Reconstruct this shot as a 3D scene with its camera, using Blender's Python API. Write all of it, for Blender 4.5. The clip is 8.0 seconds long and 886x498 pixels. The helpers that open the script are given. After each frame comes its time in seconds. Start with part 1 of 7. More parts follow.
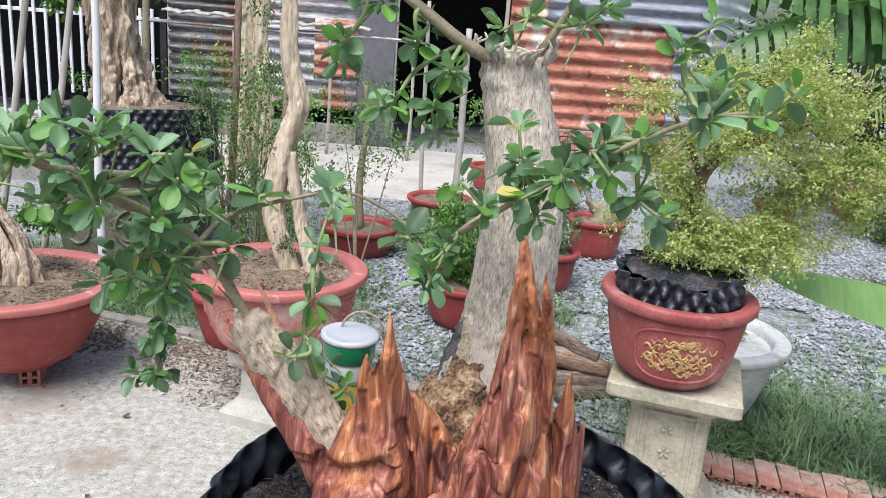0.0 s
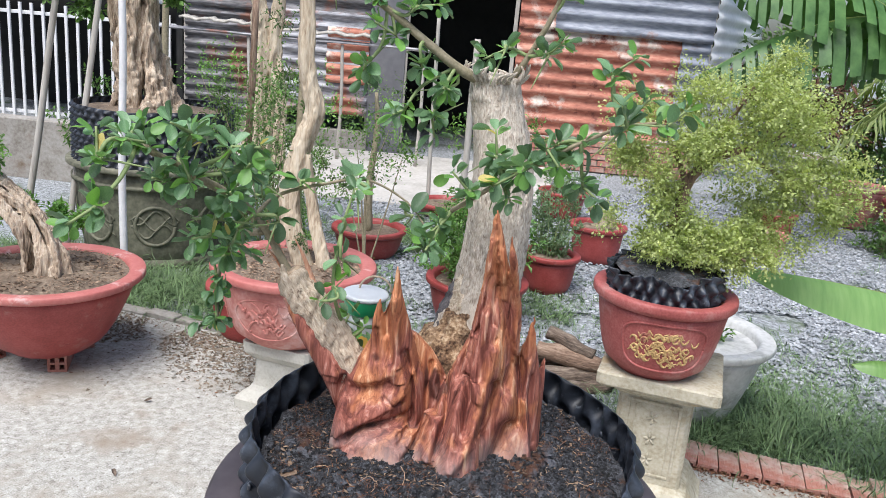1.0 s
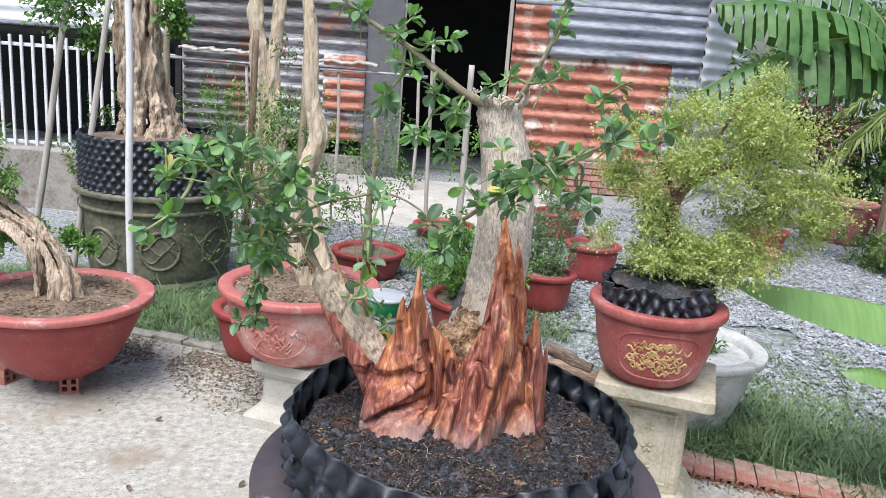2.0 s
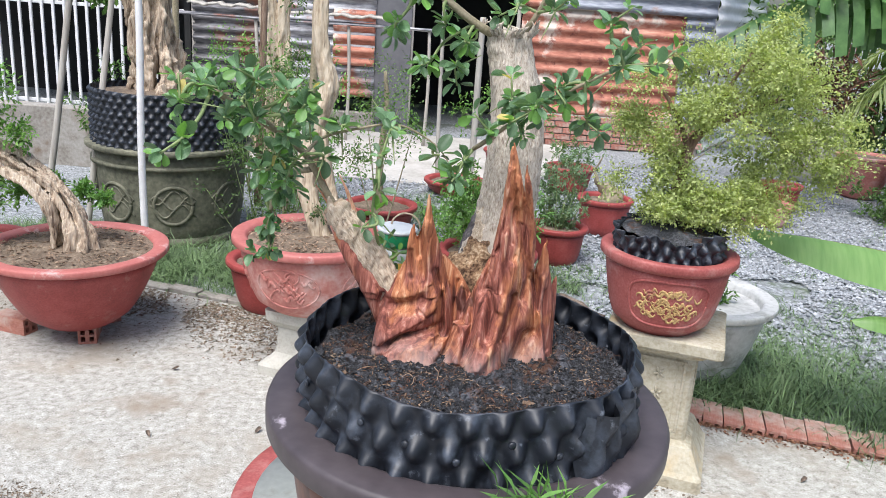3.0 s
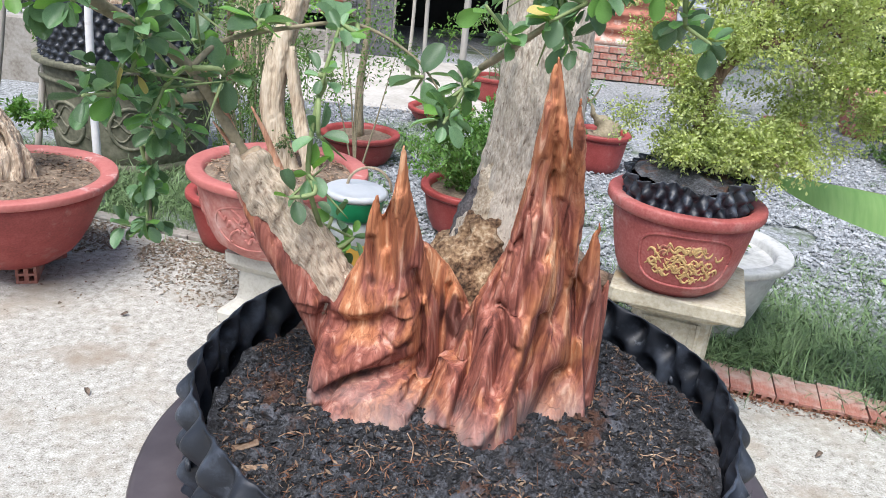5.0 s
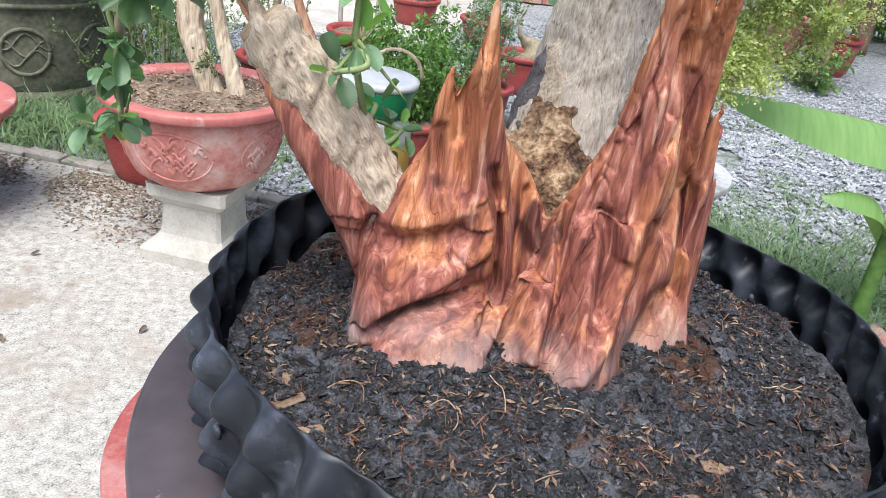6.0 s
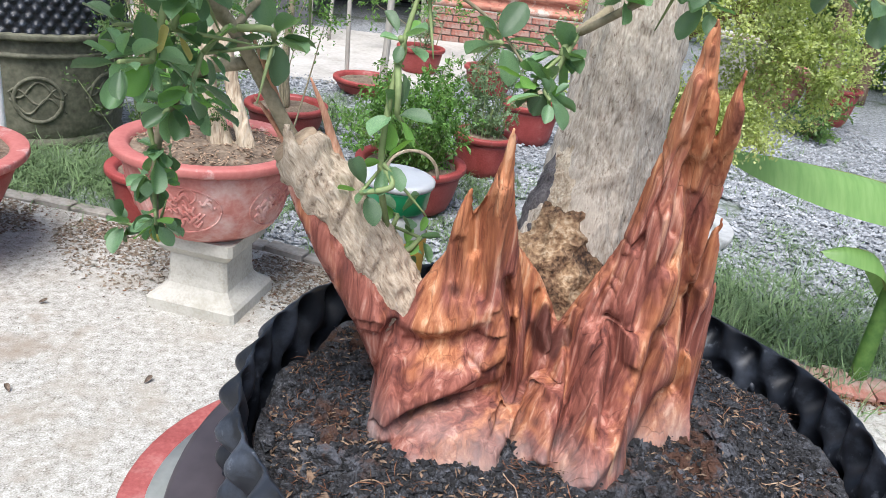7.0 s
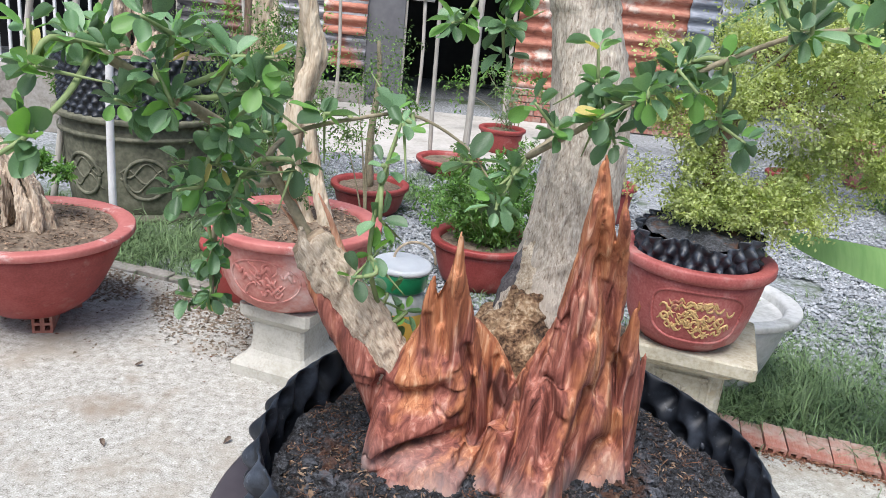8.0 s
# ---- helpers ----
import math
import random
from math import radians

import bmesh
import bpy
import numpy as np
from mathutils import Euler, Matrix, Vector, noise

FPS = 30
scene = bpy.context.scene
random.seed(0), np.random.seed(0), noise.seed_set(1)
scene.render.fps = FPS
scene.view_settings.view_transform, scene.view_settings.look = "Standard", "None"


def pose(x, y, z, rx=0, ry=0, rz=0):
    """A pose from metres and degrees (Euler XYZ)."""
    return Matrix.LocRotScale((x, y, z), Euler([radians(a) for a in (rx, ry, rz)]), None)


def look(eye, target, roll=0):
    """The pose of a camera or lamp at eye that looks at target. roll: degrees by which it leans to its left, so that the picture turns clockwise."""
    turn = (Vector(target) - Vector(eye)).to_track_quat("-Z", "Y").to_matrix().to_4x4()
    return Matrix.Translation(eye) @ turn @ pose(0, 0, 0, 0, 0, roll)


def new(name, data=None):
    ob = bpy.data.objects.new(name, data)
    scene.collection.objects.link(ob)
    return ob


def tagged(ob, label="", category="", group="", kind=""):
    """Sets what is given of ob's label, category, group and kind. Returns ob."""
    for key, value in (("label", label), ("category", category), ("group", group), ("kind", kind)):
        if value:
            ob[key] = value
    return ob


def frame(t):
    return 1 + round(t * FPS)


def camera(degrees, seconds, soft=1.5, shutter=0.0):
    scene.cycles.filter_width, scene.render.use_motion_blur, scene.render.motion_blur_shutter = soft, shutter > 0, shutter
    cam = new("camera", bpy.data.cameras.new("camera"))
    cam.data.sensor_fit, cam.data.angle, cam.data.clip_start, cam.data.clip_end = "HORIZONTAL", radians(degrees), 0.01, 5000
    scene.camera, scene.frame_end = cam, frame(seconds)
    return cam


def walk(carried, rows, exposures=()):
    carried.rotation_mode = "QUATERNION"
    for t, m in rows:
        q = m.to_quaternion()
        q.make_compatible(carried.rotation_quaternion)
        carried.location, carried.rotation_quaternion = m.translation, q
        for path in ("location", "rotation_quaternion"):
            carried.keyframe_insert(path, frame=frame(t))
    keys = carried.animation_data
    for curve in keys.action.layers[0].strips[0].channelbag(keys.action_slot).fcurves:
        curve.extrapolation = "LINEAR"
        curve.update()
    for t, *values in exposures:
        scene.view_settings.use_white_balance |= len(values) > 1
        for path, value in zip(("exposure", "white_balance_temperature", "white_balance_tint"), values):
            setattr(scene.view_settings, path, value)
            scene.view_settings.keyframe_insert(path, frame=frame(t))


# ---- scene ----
cam = camera(58.6, 8.0, soft=0.65)
PATH = [
    (0, (-0.017, 0.342, 1.593), (-0.034, 2.264, 1.04), 4.5),
    (0.5, (0.007, 0.258, 1.592), (-0.1, 2.172, 1.023), 4.6),
    (1, (0.0, 0.142, 1.616), (-0.037, 2.068, 1.079), 5.2),
    (1.2, (0.0, 0.056, 1.634), (-0.028, 1.989, 1.12), 5.1),
    (2.3, (-0.023, 0.017, 1.613), (-0.061, 1.959, 1.136), 4.1),
    (2.5, (-0.024, 0.009, 1.606), (-0.07, 1.946, 1.111), 4.1),
    (3, (-0.012, 0.002, 1.591), (-0.065, 1.915, 1.012), 4.0),
    (3.5, (0.01, 0.083, 1.589), (-0.043, 1.987, 0.979), 4.4),
    (4, (0.06, 0.188, 1.573), (-0.089, 2.081, 0.945), 4.4),
    (4.5, (0.052, 0.277, 1.55), (-0.17, 2.141, 0.858), 5.3),
    (4.7, (0.023, 0.32, 1.541), (-0.117, 2.182, 0.825), 5.5),
    (5.8, (-0.105, 0.466, 1.456), (0.105, 2.262, 0.603), 7.1),
    (6, (-0.118, 0.483, 1.446), (0.119, 2.263, 0.564), 7.5),
    (6.5, (-0.141, 0.5, 1.448), (0.139, 2.272, 0.564), 8.3),
    (7, (-0.133, 0.474, 1.491), (0.091, 2.298, 0.702), 7.7),
    (7.5, (-0.107, 0.421, 1.527), (0.012, 2.283, 0.809), 7.1),
    (7.8, (-0.091, 0.377, 1.549), (-0.033, 2.26, 0.879), 7.1),
    (8, (-0.064, 0.342, 1.555), (-0.077, 2.237, 0.917), 6.0),
]
walk(cam, [(t, look(eye, target, roll)) for t, eye, target, roll in PATH], exposures=[(0.0, 0.87, 6200, 10), (1.2, 0.89, 6200, 10), (2.5, 0.95, 6200, 10), (4.5, 0.99, 6200, 10), (6.0, 1.12, 6200, 10), (6.5, 1.14, 6200, 10), (7.5, 0.91, 6200, 10), (8.0, 0.89, 6200, 10)])

# ---- light: bright, thinly clouded daylight ----
world = bpy.data.worlds.new("sky")
scene.world = world
world.use_nodes = True
wn = world.node_tree
sky = wn.nodes.new("ShaderNodeTexSky")
sky.sky_type = "NISHITA"
sky.sun_disc = False
sky.sun_elevation = radians(62)
sky.sun_rotation = radians(200)
sky.air_density, sky.dust_density, sky.ozone_density = 1.0, 3.5, 1.0
wn.links.new(sky.outputs[0], wn.nodes["Background"].inputs[0])
wn.nodes["Background"].inputs[1].default_value = 0.088
sun = new("sun", bpy.data.lights.new("sun", "SUN"))
sun.data.energy, sun.data.angle, sun.data.color = 2.55, radians(38), (1.0, 0.975, 0.955)
sun.matrix_world = look((-1.0, -2.0, 6.0), (0.0, 1.0, 0.0))


# ---- materials ----
def material(name, tones, scale=20.0, rough=0.8, bump=0.3, metal=0.0, stretch=(1, 1, 1), fine=6.0, coat=0.0, vary=0.0, spots=None, depth=0.01, share=0.4, sharp=0.16, lean=0.0):
    """Two scales of noise over object space; tones: colours from the darkest to the lightest."""
    m = bpy.data.materials.new(name)
    m.use_nodes = True
    t = m.node_tree
    n, link = t.nodes, t.links.new
    bsdf = n["Principled BSDF"]
    co = n.new("ShaderNodeTexCoord")
    mp = n.new("ShaderNodeMapping")
    mp.inputs["Scale"].default_value = stretch
    turned = co.outputs["Object"]
    if lean:
        spin = n.new("ShaderNodeMapping")
        spin.inputs["Rotation"].default_value = (0, radians(lean), 0)
        link(turned, spin.inputs["Vector"])
        turned = spin.outputs[0]
    link(turned, mp.inputs["Vector"])
    big = n.new("ShaderNodeTexNoise")
    big.inputs["Scale"].default_value, big.inputs["Detail"].default_value, big.inputs["Roughness"].default_value = scale, 8, 0.62
    small = n.new("ShaderNodeTexNoise")
    small.inputs["Scale"].default_value, small.inputs["Detail"].default_value = scale * fine, 6
    link(mp.outputs[0], big.inputs["Vector"])
    link(mp.outputs[0], small.inputs["Vector"])
    mix = n.new("ShaderNodeMix")
    mix.inputs["Factor"].default_value = share
    link(big.outputs["Fac"], mix.inputs["A"])
    link(small.outputs["Fac"], mix.inputs["B"])
    ramp = n.new("ShaderNodeValToRGB")
    while len(ramp.color_ramp.elements) < len(tones):
        ramp.color_ramp.elements.new(0.5)
    for k, c in enumerate(tones):
        ramp.color_ramp.elements[k].position = 0.5 - sharp + 2 * sharp * k / max(1, len(tones) - 1)
        ramp.color_ramp.elements[k].color = (*c, 1)
    link(mix.outputs[0], ramp.inputs[0])
    colour = ramp.outputs[0]
    if vary:
        info = n.new("ShaderNodeObjectInfo")
        geo = n.new("ShaderNodeNewGeometry")
        add = n.new("ShaderNodeMath")
        add.operation = "ADD"
        link(info.outputs["Random"], add.inputs[0])
        link(geo.outputs["Random Per Island"], add.inputs[1])
        span = n.new("ShaderNodeMapRange")
        span.inputs["From Max"].default_value = 2.0
        span.inputs["To Min"].default_value, span.inputs["To Max"].default_value = 1 - vary, 1 + vary
        link(add.outputs[0], span.inputs[0])
        hsv = n.new("ShaderNodeHueSaturation")
        link(span.outputs[0], hsv.inputs["Value"])
        link(colour, hsv.inputs["Color"])
        colour = hsv.outputs[0]
    for tint, size, low, high in ([] if not spots else spots if isinstance(spots, list) else [spots]):
        blot = n.new("ShaderNodeTexNoise")
        blot.inputs["Scale"].default_value, blot.inputs["Detail"].default_value, blot.inputs["Roughness"].default_value = size, 7, 0.65
        link(co.outputs["Object"], blot.inputs["Vector"])
        cut = n.new("ShaderNodeMapRange")
        cut.inputs["From Min"].default_value, cut.inputs["From Max"].default_value = low, high
        link(blot.outputs["Fac"], cut.inputs[0])
        over = n.new("ShaderNodeMix")
        over.data_type = "RGBA"
        link(cut.outputs[0], over.inputs[0])
        link(colour, over.inputs[6])
        over.inputs[7].default_value = (*tint, 1)
        colour = over.outputs[2]
    link(colour, bsdf.inputs["Base Color"])
    bsdf.inputs["Roughness"].default_value, bsdf.inputs["Metallic"].default_value = rough, metal
    bsdf.inputs["Coat Weight"].default_value = coat
    bsdf.inputs["Coat Roughness"].default_value = 0.35
    if bump:
        b = n.new("ShaderNodeBump")
        b.inputs["Strength"].default_value, b.inputs["Distance"].default_value = bump, depth
        link(mix.outputs[0], b.inputs["Height"])
        link(b.outputs[0], bsdf.inputs["Normal"])
    return m


CONCRETE = material("concrete", [(0.16, 0.15, 0.125), (0.32, 0.31, 0.275), (0.40, 0.39, 0.355), (0.53, 0.525, 0.49)], 30.0, 0.95, 0.6, fine=6, spots=[((0.20, 0.185, 0.15), 50.0, 0.57, 0.66), ((0.60, 0.595, 0.56), 75.0, 0.60, 0.68), ((0.29, 0.255, 0.20), 2.6, 0.50, 0.72), ((0.22, 0.17, 0.125), 1.3, 0.58, 0.76)], share=0.5, sharp=0.12, depth=0.006)
YARD = material("yard concrete", [(0.33, 0.31, 0.275), (0.44, 0.42, 0.385), (0.52, 0.50, 0.47)], 3.0, 0.95, 0.3, fine=9)
SOIL = material("soil", [(0.07, 0.05, 0.035), (0.16, 0.12, 0.085), (0.28, 0.22, 0.16)], 8.0, 1.0, 0.8, fine=8)
PALEGLAZE = material("pale pot inside", [(0.40, 0.42, 0.38), (0.54, 0.56, 0.51)], 9.0, 0.6, 0.1, spots=((0.30, 0.27, 0.22), 6.0, 0.56, 0.70))
GRAVELLY = material("gravelly ground", [(0.07, 0.075, 0.075), (0.24, 0.255, 0.265), (0.46, 0.48, 0.50)], 30.0, 0.95, 1.0, fine=3, spots=((0.07, 0.10, 0.045), 0.8, 0.54, 0.62), sharp=0.13)
STONE = material("gravel stones", [(0.15, 0.165, 0.18), (0.33, 0.35, 0.37), (0.50, 0.51, 0.53)], 9.0, 0.9, 0.3, vary=0.6)
GRASS = material("grass", [(0.045, 0.085, 0.032), (0.16, 0.24, 0.10)], 5.0, 0.6, 0.0, vary=0.7)
TERRACOTTA = material("red pot", [(0.19, 0.028, 0.025), (0.28, 0.046, 0.042), (0.34, 0.078, 0.070)], 9.0, 0.55, 0.2, fine=14, spots=((0.42, 0.25, 0.22), 6.0, 0.60, 0.80), depth=0.003)
DUSTYRED = material("dusty red pot", [(0.21, 0.040, 0.035), (0.30, 0.074, 0.066), (0.39, 0.135, 0.120)], 9.0, 0.66, 0.25, fine=14, spots=((0.44, 0.28, 0.25), 5.0, 0.55, 0.74), depth=0.003)
PINKPOT = material("faded red pot", [(0.36, 0.12, 0.10), (0.46, 0.18, 0.15), (0.55, 0.30, 0.26)], 9.0, 0.75, 0.25, spots=((0.60, 0.46, 0.42), 4.0, 0.54, 0.72), depth=0.003)
# worn, dusty rim; sky light on its flat top is also in the colour
POTRIM = material("worn sky-pale pot rim", [(0.36, 0.10, 0.088), (0.45, 0.16, 0.14)], 12.0, 0.6, 0.15, spots=((0.58, 0.45, 0.42), 9.0, 0.60, 0.74), depth=0.003)
OLIVEPOT = material("mossy dark pot", [(0.05, 0.05, 0.035), (0.13, 0.13, 0.09), (0.23, 0.22, 0.16)], 6.0, 0.8, 0.4, depth=0.005)
DARKPOT = material("dark glazed pot", [(0.045, 0.036, 0.040), (0.080, 0.066, 0.072)], 10.0, 0.48, 0.1, spots=((0.36, 0.32, 0.36), 14.0, 0.64, 0.70), depth=0.002)
DARKBODY = material("streaked pot body", [(0.05, 0.03, 0.03), (0.16, 0.07, 0.05), (0.09, 0.06, 0.055)], 14.0, 0.5, 0.3, stretch=(1, 1, 0.3), depth=0.003)
GOLD = material("gold paint", [(0.36, 0.22, 0.085), (0.58, 0.41, 0.18)], 40.0, 0.6, 0.2, spots=((0.34, 0.12, 0.09), 30.0, 0.56, 0.64), depth=0.002)
WHITEPOT = material("white pot", [(0.32, 0.32, 0.305), (0.48, 0.48, 0.47), (0.57, 0.57, 0.56)], 8.0, 0.7, 0.2, spots=((0.22, 0.22, 0.19), 5.0, 0.52, 0.68), depth=0.003)
PEDESTAL = material("cast stone", [(0.25, 0.215, 0.14), (0.40, 0.365, 0.275), (0.50, 0.465, 0.38)], 9.0, 0.9, 0.5, fine=9, spots=[((0.44, 0.33, 0.17), 5.0, 0.55, 0.70), ((0.24, 0.21, 0.15), 12.0, 0.60, 0.70)], depth=0.005)
GREYSTONE = material("grey cast stone", [(0.33, 0.31, 0.265), (0.43, 0.415, 0.365), (0.49, 0.475, 0.43)], 9.0, 0.9, 0.5, fine=12, spots=((0.27, 0.255, 0.20), 4.0, 0.55, 0.75), depth=0.005)
BRICK = material("hollow brick", [(0.23, 0.085, 0.060), (0.33, 0.135, 0.10), (0.42, 0.21, 0.165)], 26.0, 0.9, 0.8, stretch=(5.0, 0.5, 1.0), vary=0.25, spots=((0.42, 0.33, 0.28), 8.0, 0.48, 0.68), depth=0.003)
# bluish grey spots: dust, and the cones' glossy highlights put into the colour
PLASTIC = material("black plastic sheet", [(0.005, 0.0065, 0.0095), (0.018, 0.022, 0.031)], 12.0, 0.47, 0.5, spots=[((0.060, 0.072, 0.095), 26.0, 0.50, 0.68), ((0.12, 0.135, 0.16), 70.0, 0.61, 0.71)], depth=0.003)
PEAT = material("dark compost", [(0.004, 0.004, 0.0045), (0.015, 0.015, 0.017), (0.060, 0.063, 0.072), (0.18, 0.19, 0.21)], 130.0, 0.85, 1.0, fine=4, spots=[((0.105, 0.112, 0.130), 30.0, 0.53, 0.64), ((0.075, 0.034, 0.020), 17.0, 0.55, 0.63), ((0.16, 0.105, 0.065), 60.0, 0.63, 0.68)], depth=0.006, sharp=0.2)
CHIPS = material("charred husk crumbs", [(0.004, 0.004, 0.005), (0.014, 0.015, 0.018), (0.17, 0.18, 0.21)], 160.0, 0.8, 0.6, vary=0.95, depth=0.002, sharp=0.17)
DUST = material("brown soil dust", [(0.14, 0.105, 0.072), (0.24, 0.19, 0.14), (0.33, 0.28, 0.215)], 30.0, 1.0, 0.2, vary=0.4, depth=0.002)
SPLINTER = material("fresh red splinter", [(0.40, 0.17, 0.10), (0.58, 0.30, 0.19), (0.74, 0.50, 0.37)], 60.0, 0.8, 0.6, stretch=(2, 2, 0.4), depth=0.002)
SHARD = material("tan wood shards", [(0.09, 0.055, 0.033), (0.21, 0.14, 0.092), (0.38, 0.285, 0.20)], 60.0, 0.9, 0.2, vary=0.7, depth=0.002)
FIBRE = material("brown fibre", [(0.045, 0.018, 0.010), (0.13, 0.057, 0.030), (0.24, 0.145, 0.085)], 60.0, 0.9, 0.2, vary=0.8, depth=0.002)


def heartwood_material():
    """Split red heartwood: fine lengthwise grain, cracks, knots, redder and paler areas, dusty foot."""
    m = bpy.data.materials.new("stripped red heartwood")
    m.use_nodes = True
    n, link = m.node_tree.nodes, m.node_tree.links.new
    bsdf = n["Principled BSDF"]
    co = n.new("ShaderNodeTexCoord")

    def tex(scale, stretch, detail=6.0, rough=0.6, distort=0.0):
        mp = n.new("ShaderNodeMapping")
        mp.inputs["Scale"].default_value = stretch
        link(co.outputs["Object"], mp.inputs["Vector"])
        t = n.new("ShaderNodeTexNoise")
        t.inputs["Scale"].default_value, t.inputs["Detail"].default_value, t.inputs["Roughness"].default_value, t.inputs["Distortion"].default_value = scale, detail, rough, distort
        link(mp.outputs[0], t.inputs["Vector"])
        return t.outputs["Fac"]

    def span(value, a, b, c=0.0, d=1.0):
        r = n.new("ShaderNodeMapRange")
        for key, v in zip(("From Min", "From Max", "To Min", "To Max"), (a, b, c, d)):
            r.inputs[key].default_value = v
        link(value, r.inputs[0])
        return r.outputs[0]

    def over(fac, a, b):
        x = n.new("ShaderNodeMix")
        x.data_type = "RGBA"
        link(fac, x.inputs[0])
        for k, v in ((6, a), (7, b)):
            if isinstance(v, tuple):
                x.inputs[k].default_value = (*v, 1)
            else:
                link(v, x.inputs[k])
        return x.outputs[2]

    def ramp(value, tones):
        r = n.new("ShaderNodeValToRGB")
        while len(r.color_ramp.elements) < len(tones):
            r.color_ramp.elements.new(0.5)
        for k, (at, c) in enumerate(tones):
            r.color_ramp.elements[k].position = at
            r.color_ramp.elements[k].color = (*c, 1)
        link(value, r.inputs[0])
        return r.outputs[0]

    fibre = tex(36.0, (4.0, 4.0, 0.30), 8.0, 0.62, 0.7)
    broad = tex(15.0, (1.5, 1.5, 0.50), 4.0, 0.55, 1.2)
    crack = tex(15.0, (2.8, 2.8, 0.07), 2.0, 0.45, 0.0)
    knot = tex(34.0, (1.0, 1.0, 0.62), 2.0, 0.4)
    orange = ramp(fibre, [(0.30, (0.16, 0.046, 0.021)), (0.42, (0.34, 0.112, 0.048)), (0.54, (0.49, 0.200, 0.090)), (0.69, (0.74, 0.46, 0.28))])
    red = ramp(fibre, [(0.30, (0.070, 0.018, 0.014)), (0.44, (0.18, 0.050, 0.034)), (0.56, (0.32, 0.108, 0.074)), (0.70, (0.52, 0.29, 0.225))])
    seam = n.new("ShaderNodeMath")
    seam.operation = "ABSOLUTE"
    shift = n.new("ShaderNodeMath")
    shift.operation = "SUBTRACT"
    shift.inputs[1].default_value = 0.5
    link(crack, shift.inputs[0])
    link(shift.outputs[0], seam.inputs[0])
    line = span(seam.outputs[0], 0.0, 0.006, 0.40, 0.0)
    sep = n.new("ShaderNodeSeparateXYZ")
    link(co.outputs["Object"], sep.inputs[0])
    lift = n.new("ShaderNodeMath")
    lift.operation = "ADD"
    west = n.new("ShaderNodeMath")
    west.operation = "ADD"
    link(span(sep.outputs[2], 1.22, 1.33, -0.045, 0.085), west.inputs[0])
    link(span(sep.outputs[0], -0.118, -0.092, -0.13, 0.0), west.inputs[1])
    link(west.outputs[0], lift.inputs[0])
    link(broad, lift.inputs[1])
    colour = over(span(lift.outputs[0], 0.46, 0.585), red, orange)
    colour = over(span(tex(60.0, (5.0, 5.0, 0.7), 4.0, 0.6), 0.62, 0.70, 0.0, 0.55), colour, (0.10, 0.024, 0.016))
    colour = over(line, colour, (0.035, 0.010, 0.007))
    colour = over(span(knot, 0.68, 0.74, 0.0, 0.8), colour, (0.055, 0.014, 0.010))
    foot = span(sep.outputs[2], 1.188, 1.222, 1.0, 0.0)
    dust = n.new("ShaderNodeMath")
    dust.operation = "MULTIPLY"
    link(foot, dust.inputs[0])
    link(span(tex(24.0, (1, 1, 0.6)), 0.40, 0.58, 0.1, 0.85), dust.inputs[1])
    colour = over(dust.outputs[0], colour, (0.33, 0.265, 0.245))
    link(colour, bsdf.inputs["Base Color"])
    link(span(fibre, 0.3, 0.7, 0.82, 0.60), bsdf.inputs["Roughness"])
    deep = n.new("ShaderNodeMath")
    deep.operation = "MULTIPLY_ADD"
    link(line, deep.inputs[0])
    deep.inputs[1].default_value = -0.25
    link(fibre, deep.inputs[2])
    b = n.new("ShaderNodeBump")
    b.inputs["Strength"].default_value, b.inputs["Distance"].default_value = 0.8, 0.0035
    link(deep.outputs[0], b.inputs["Height"])
    link(b.outputs[0], bsdf.inputs["Normal"])
    return m


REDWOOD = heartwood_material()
BARK = material("grey bark", [(0.20, 0.155, 0.118), (0.41, 0.350, 0.285), (0.53, 0.470, 0.395), (0.69, 0.635, 0.555)], 105.0, 0.92, 1.0, stretch=(3.2, 3.2, 0.9), fine=2.2, spots=[((0.56, 0.50, 0.425), 14.0, 0.57, 0.70), ((0.22, 0.17, 0.13), 120.0, 0.62, 0.68)], depth=0.003, share=0.45, sharp=0.15)
LIMBBARK = material("tan fissured bark", [(0.19, 0.135, 0.092), (0.40, 0.315, 0.230), (0.51, 0.420, 0.320), (0.64, 0.550, 0.440)], 100.0, 0.92, 1.0, stretch=(2.8, 2.8, 0.7), fine=2.5, spots=((0.17, 0.115, 0.075), 90.0, 0.62, 0.69), depth=0.003, share=0.45, sharp=0.16, lean=34)
ROUGHBARK = material("torn brown bark", [(0.035, 0.019, 0.011), (0.17, 0.098, 0.055), (0.34, 0.225, 0.13), (0.54, 0.42, 0.29)], 55.0, 0.95, 1.0, depth=0.008, sharp=0.13)
BAREWOOD = material("bare cream wood", [(0.26, 0.18, 0.11), (0.54, 0.45, 0.34), (0.74, 0.66, 0.53)], 70.0, 0.9, 1.0, stretch=(1.6, 1.6, 0.8), spots=((0.24, 0.155, 0.09), 55.0, 0.56, 0.64), depth=0.006)
DEADBARK = material("dark dead bark", [(0.03, 0.028, 0.030), (0.11, 0.10, 0.105), (0.20, 0.185, 0.185)], 60.0, 0.95, 1.0, stretch=(2, 2, 0.8), depth=0.005)
CUTWOOD = material("sawn wood", [(0.24, 0.16, 0.10), (0.46, 0.36, 0.25)], 60.0, 0.9, 0.5, depth=0.003)
TWIG = material("twig bark", [(0.16, 0.14, 0.08), (0.34, 0.29, 0.20)], 60.0, 0.85, 0.4, depth=0.003)
GREENTWIG = material("green twig", [(0.16, 0.22, 0.08), (0.26, 0.32, 0.14)], 40.0, 0.7, 0.0)
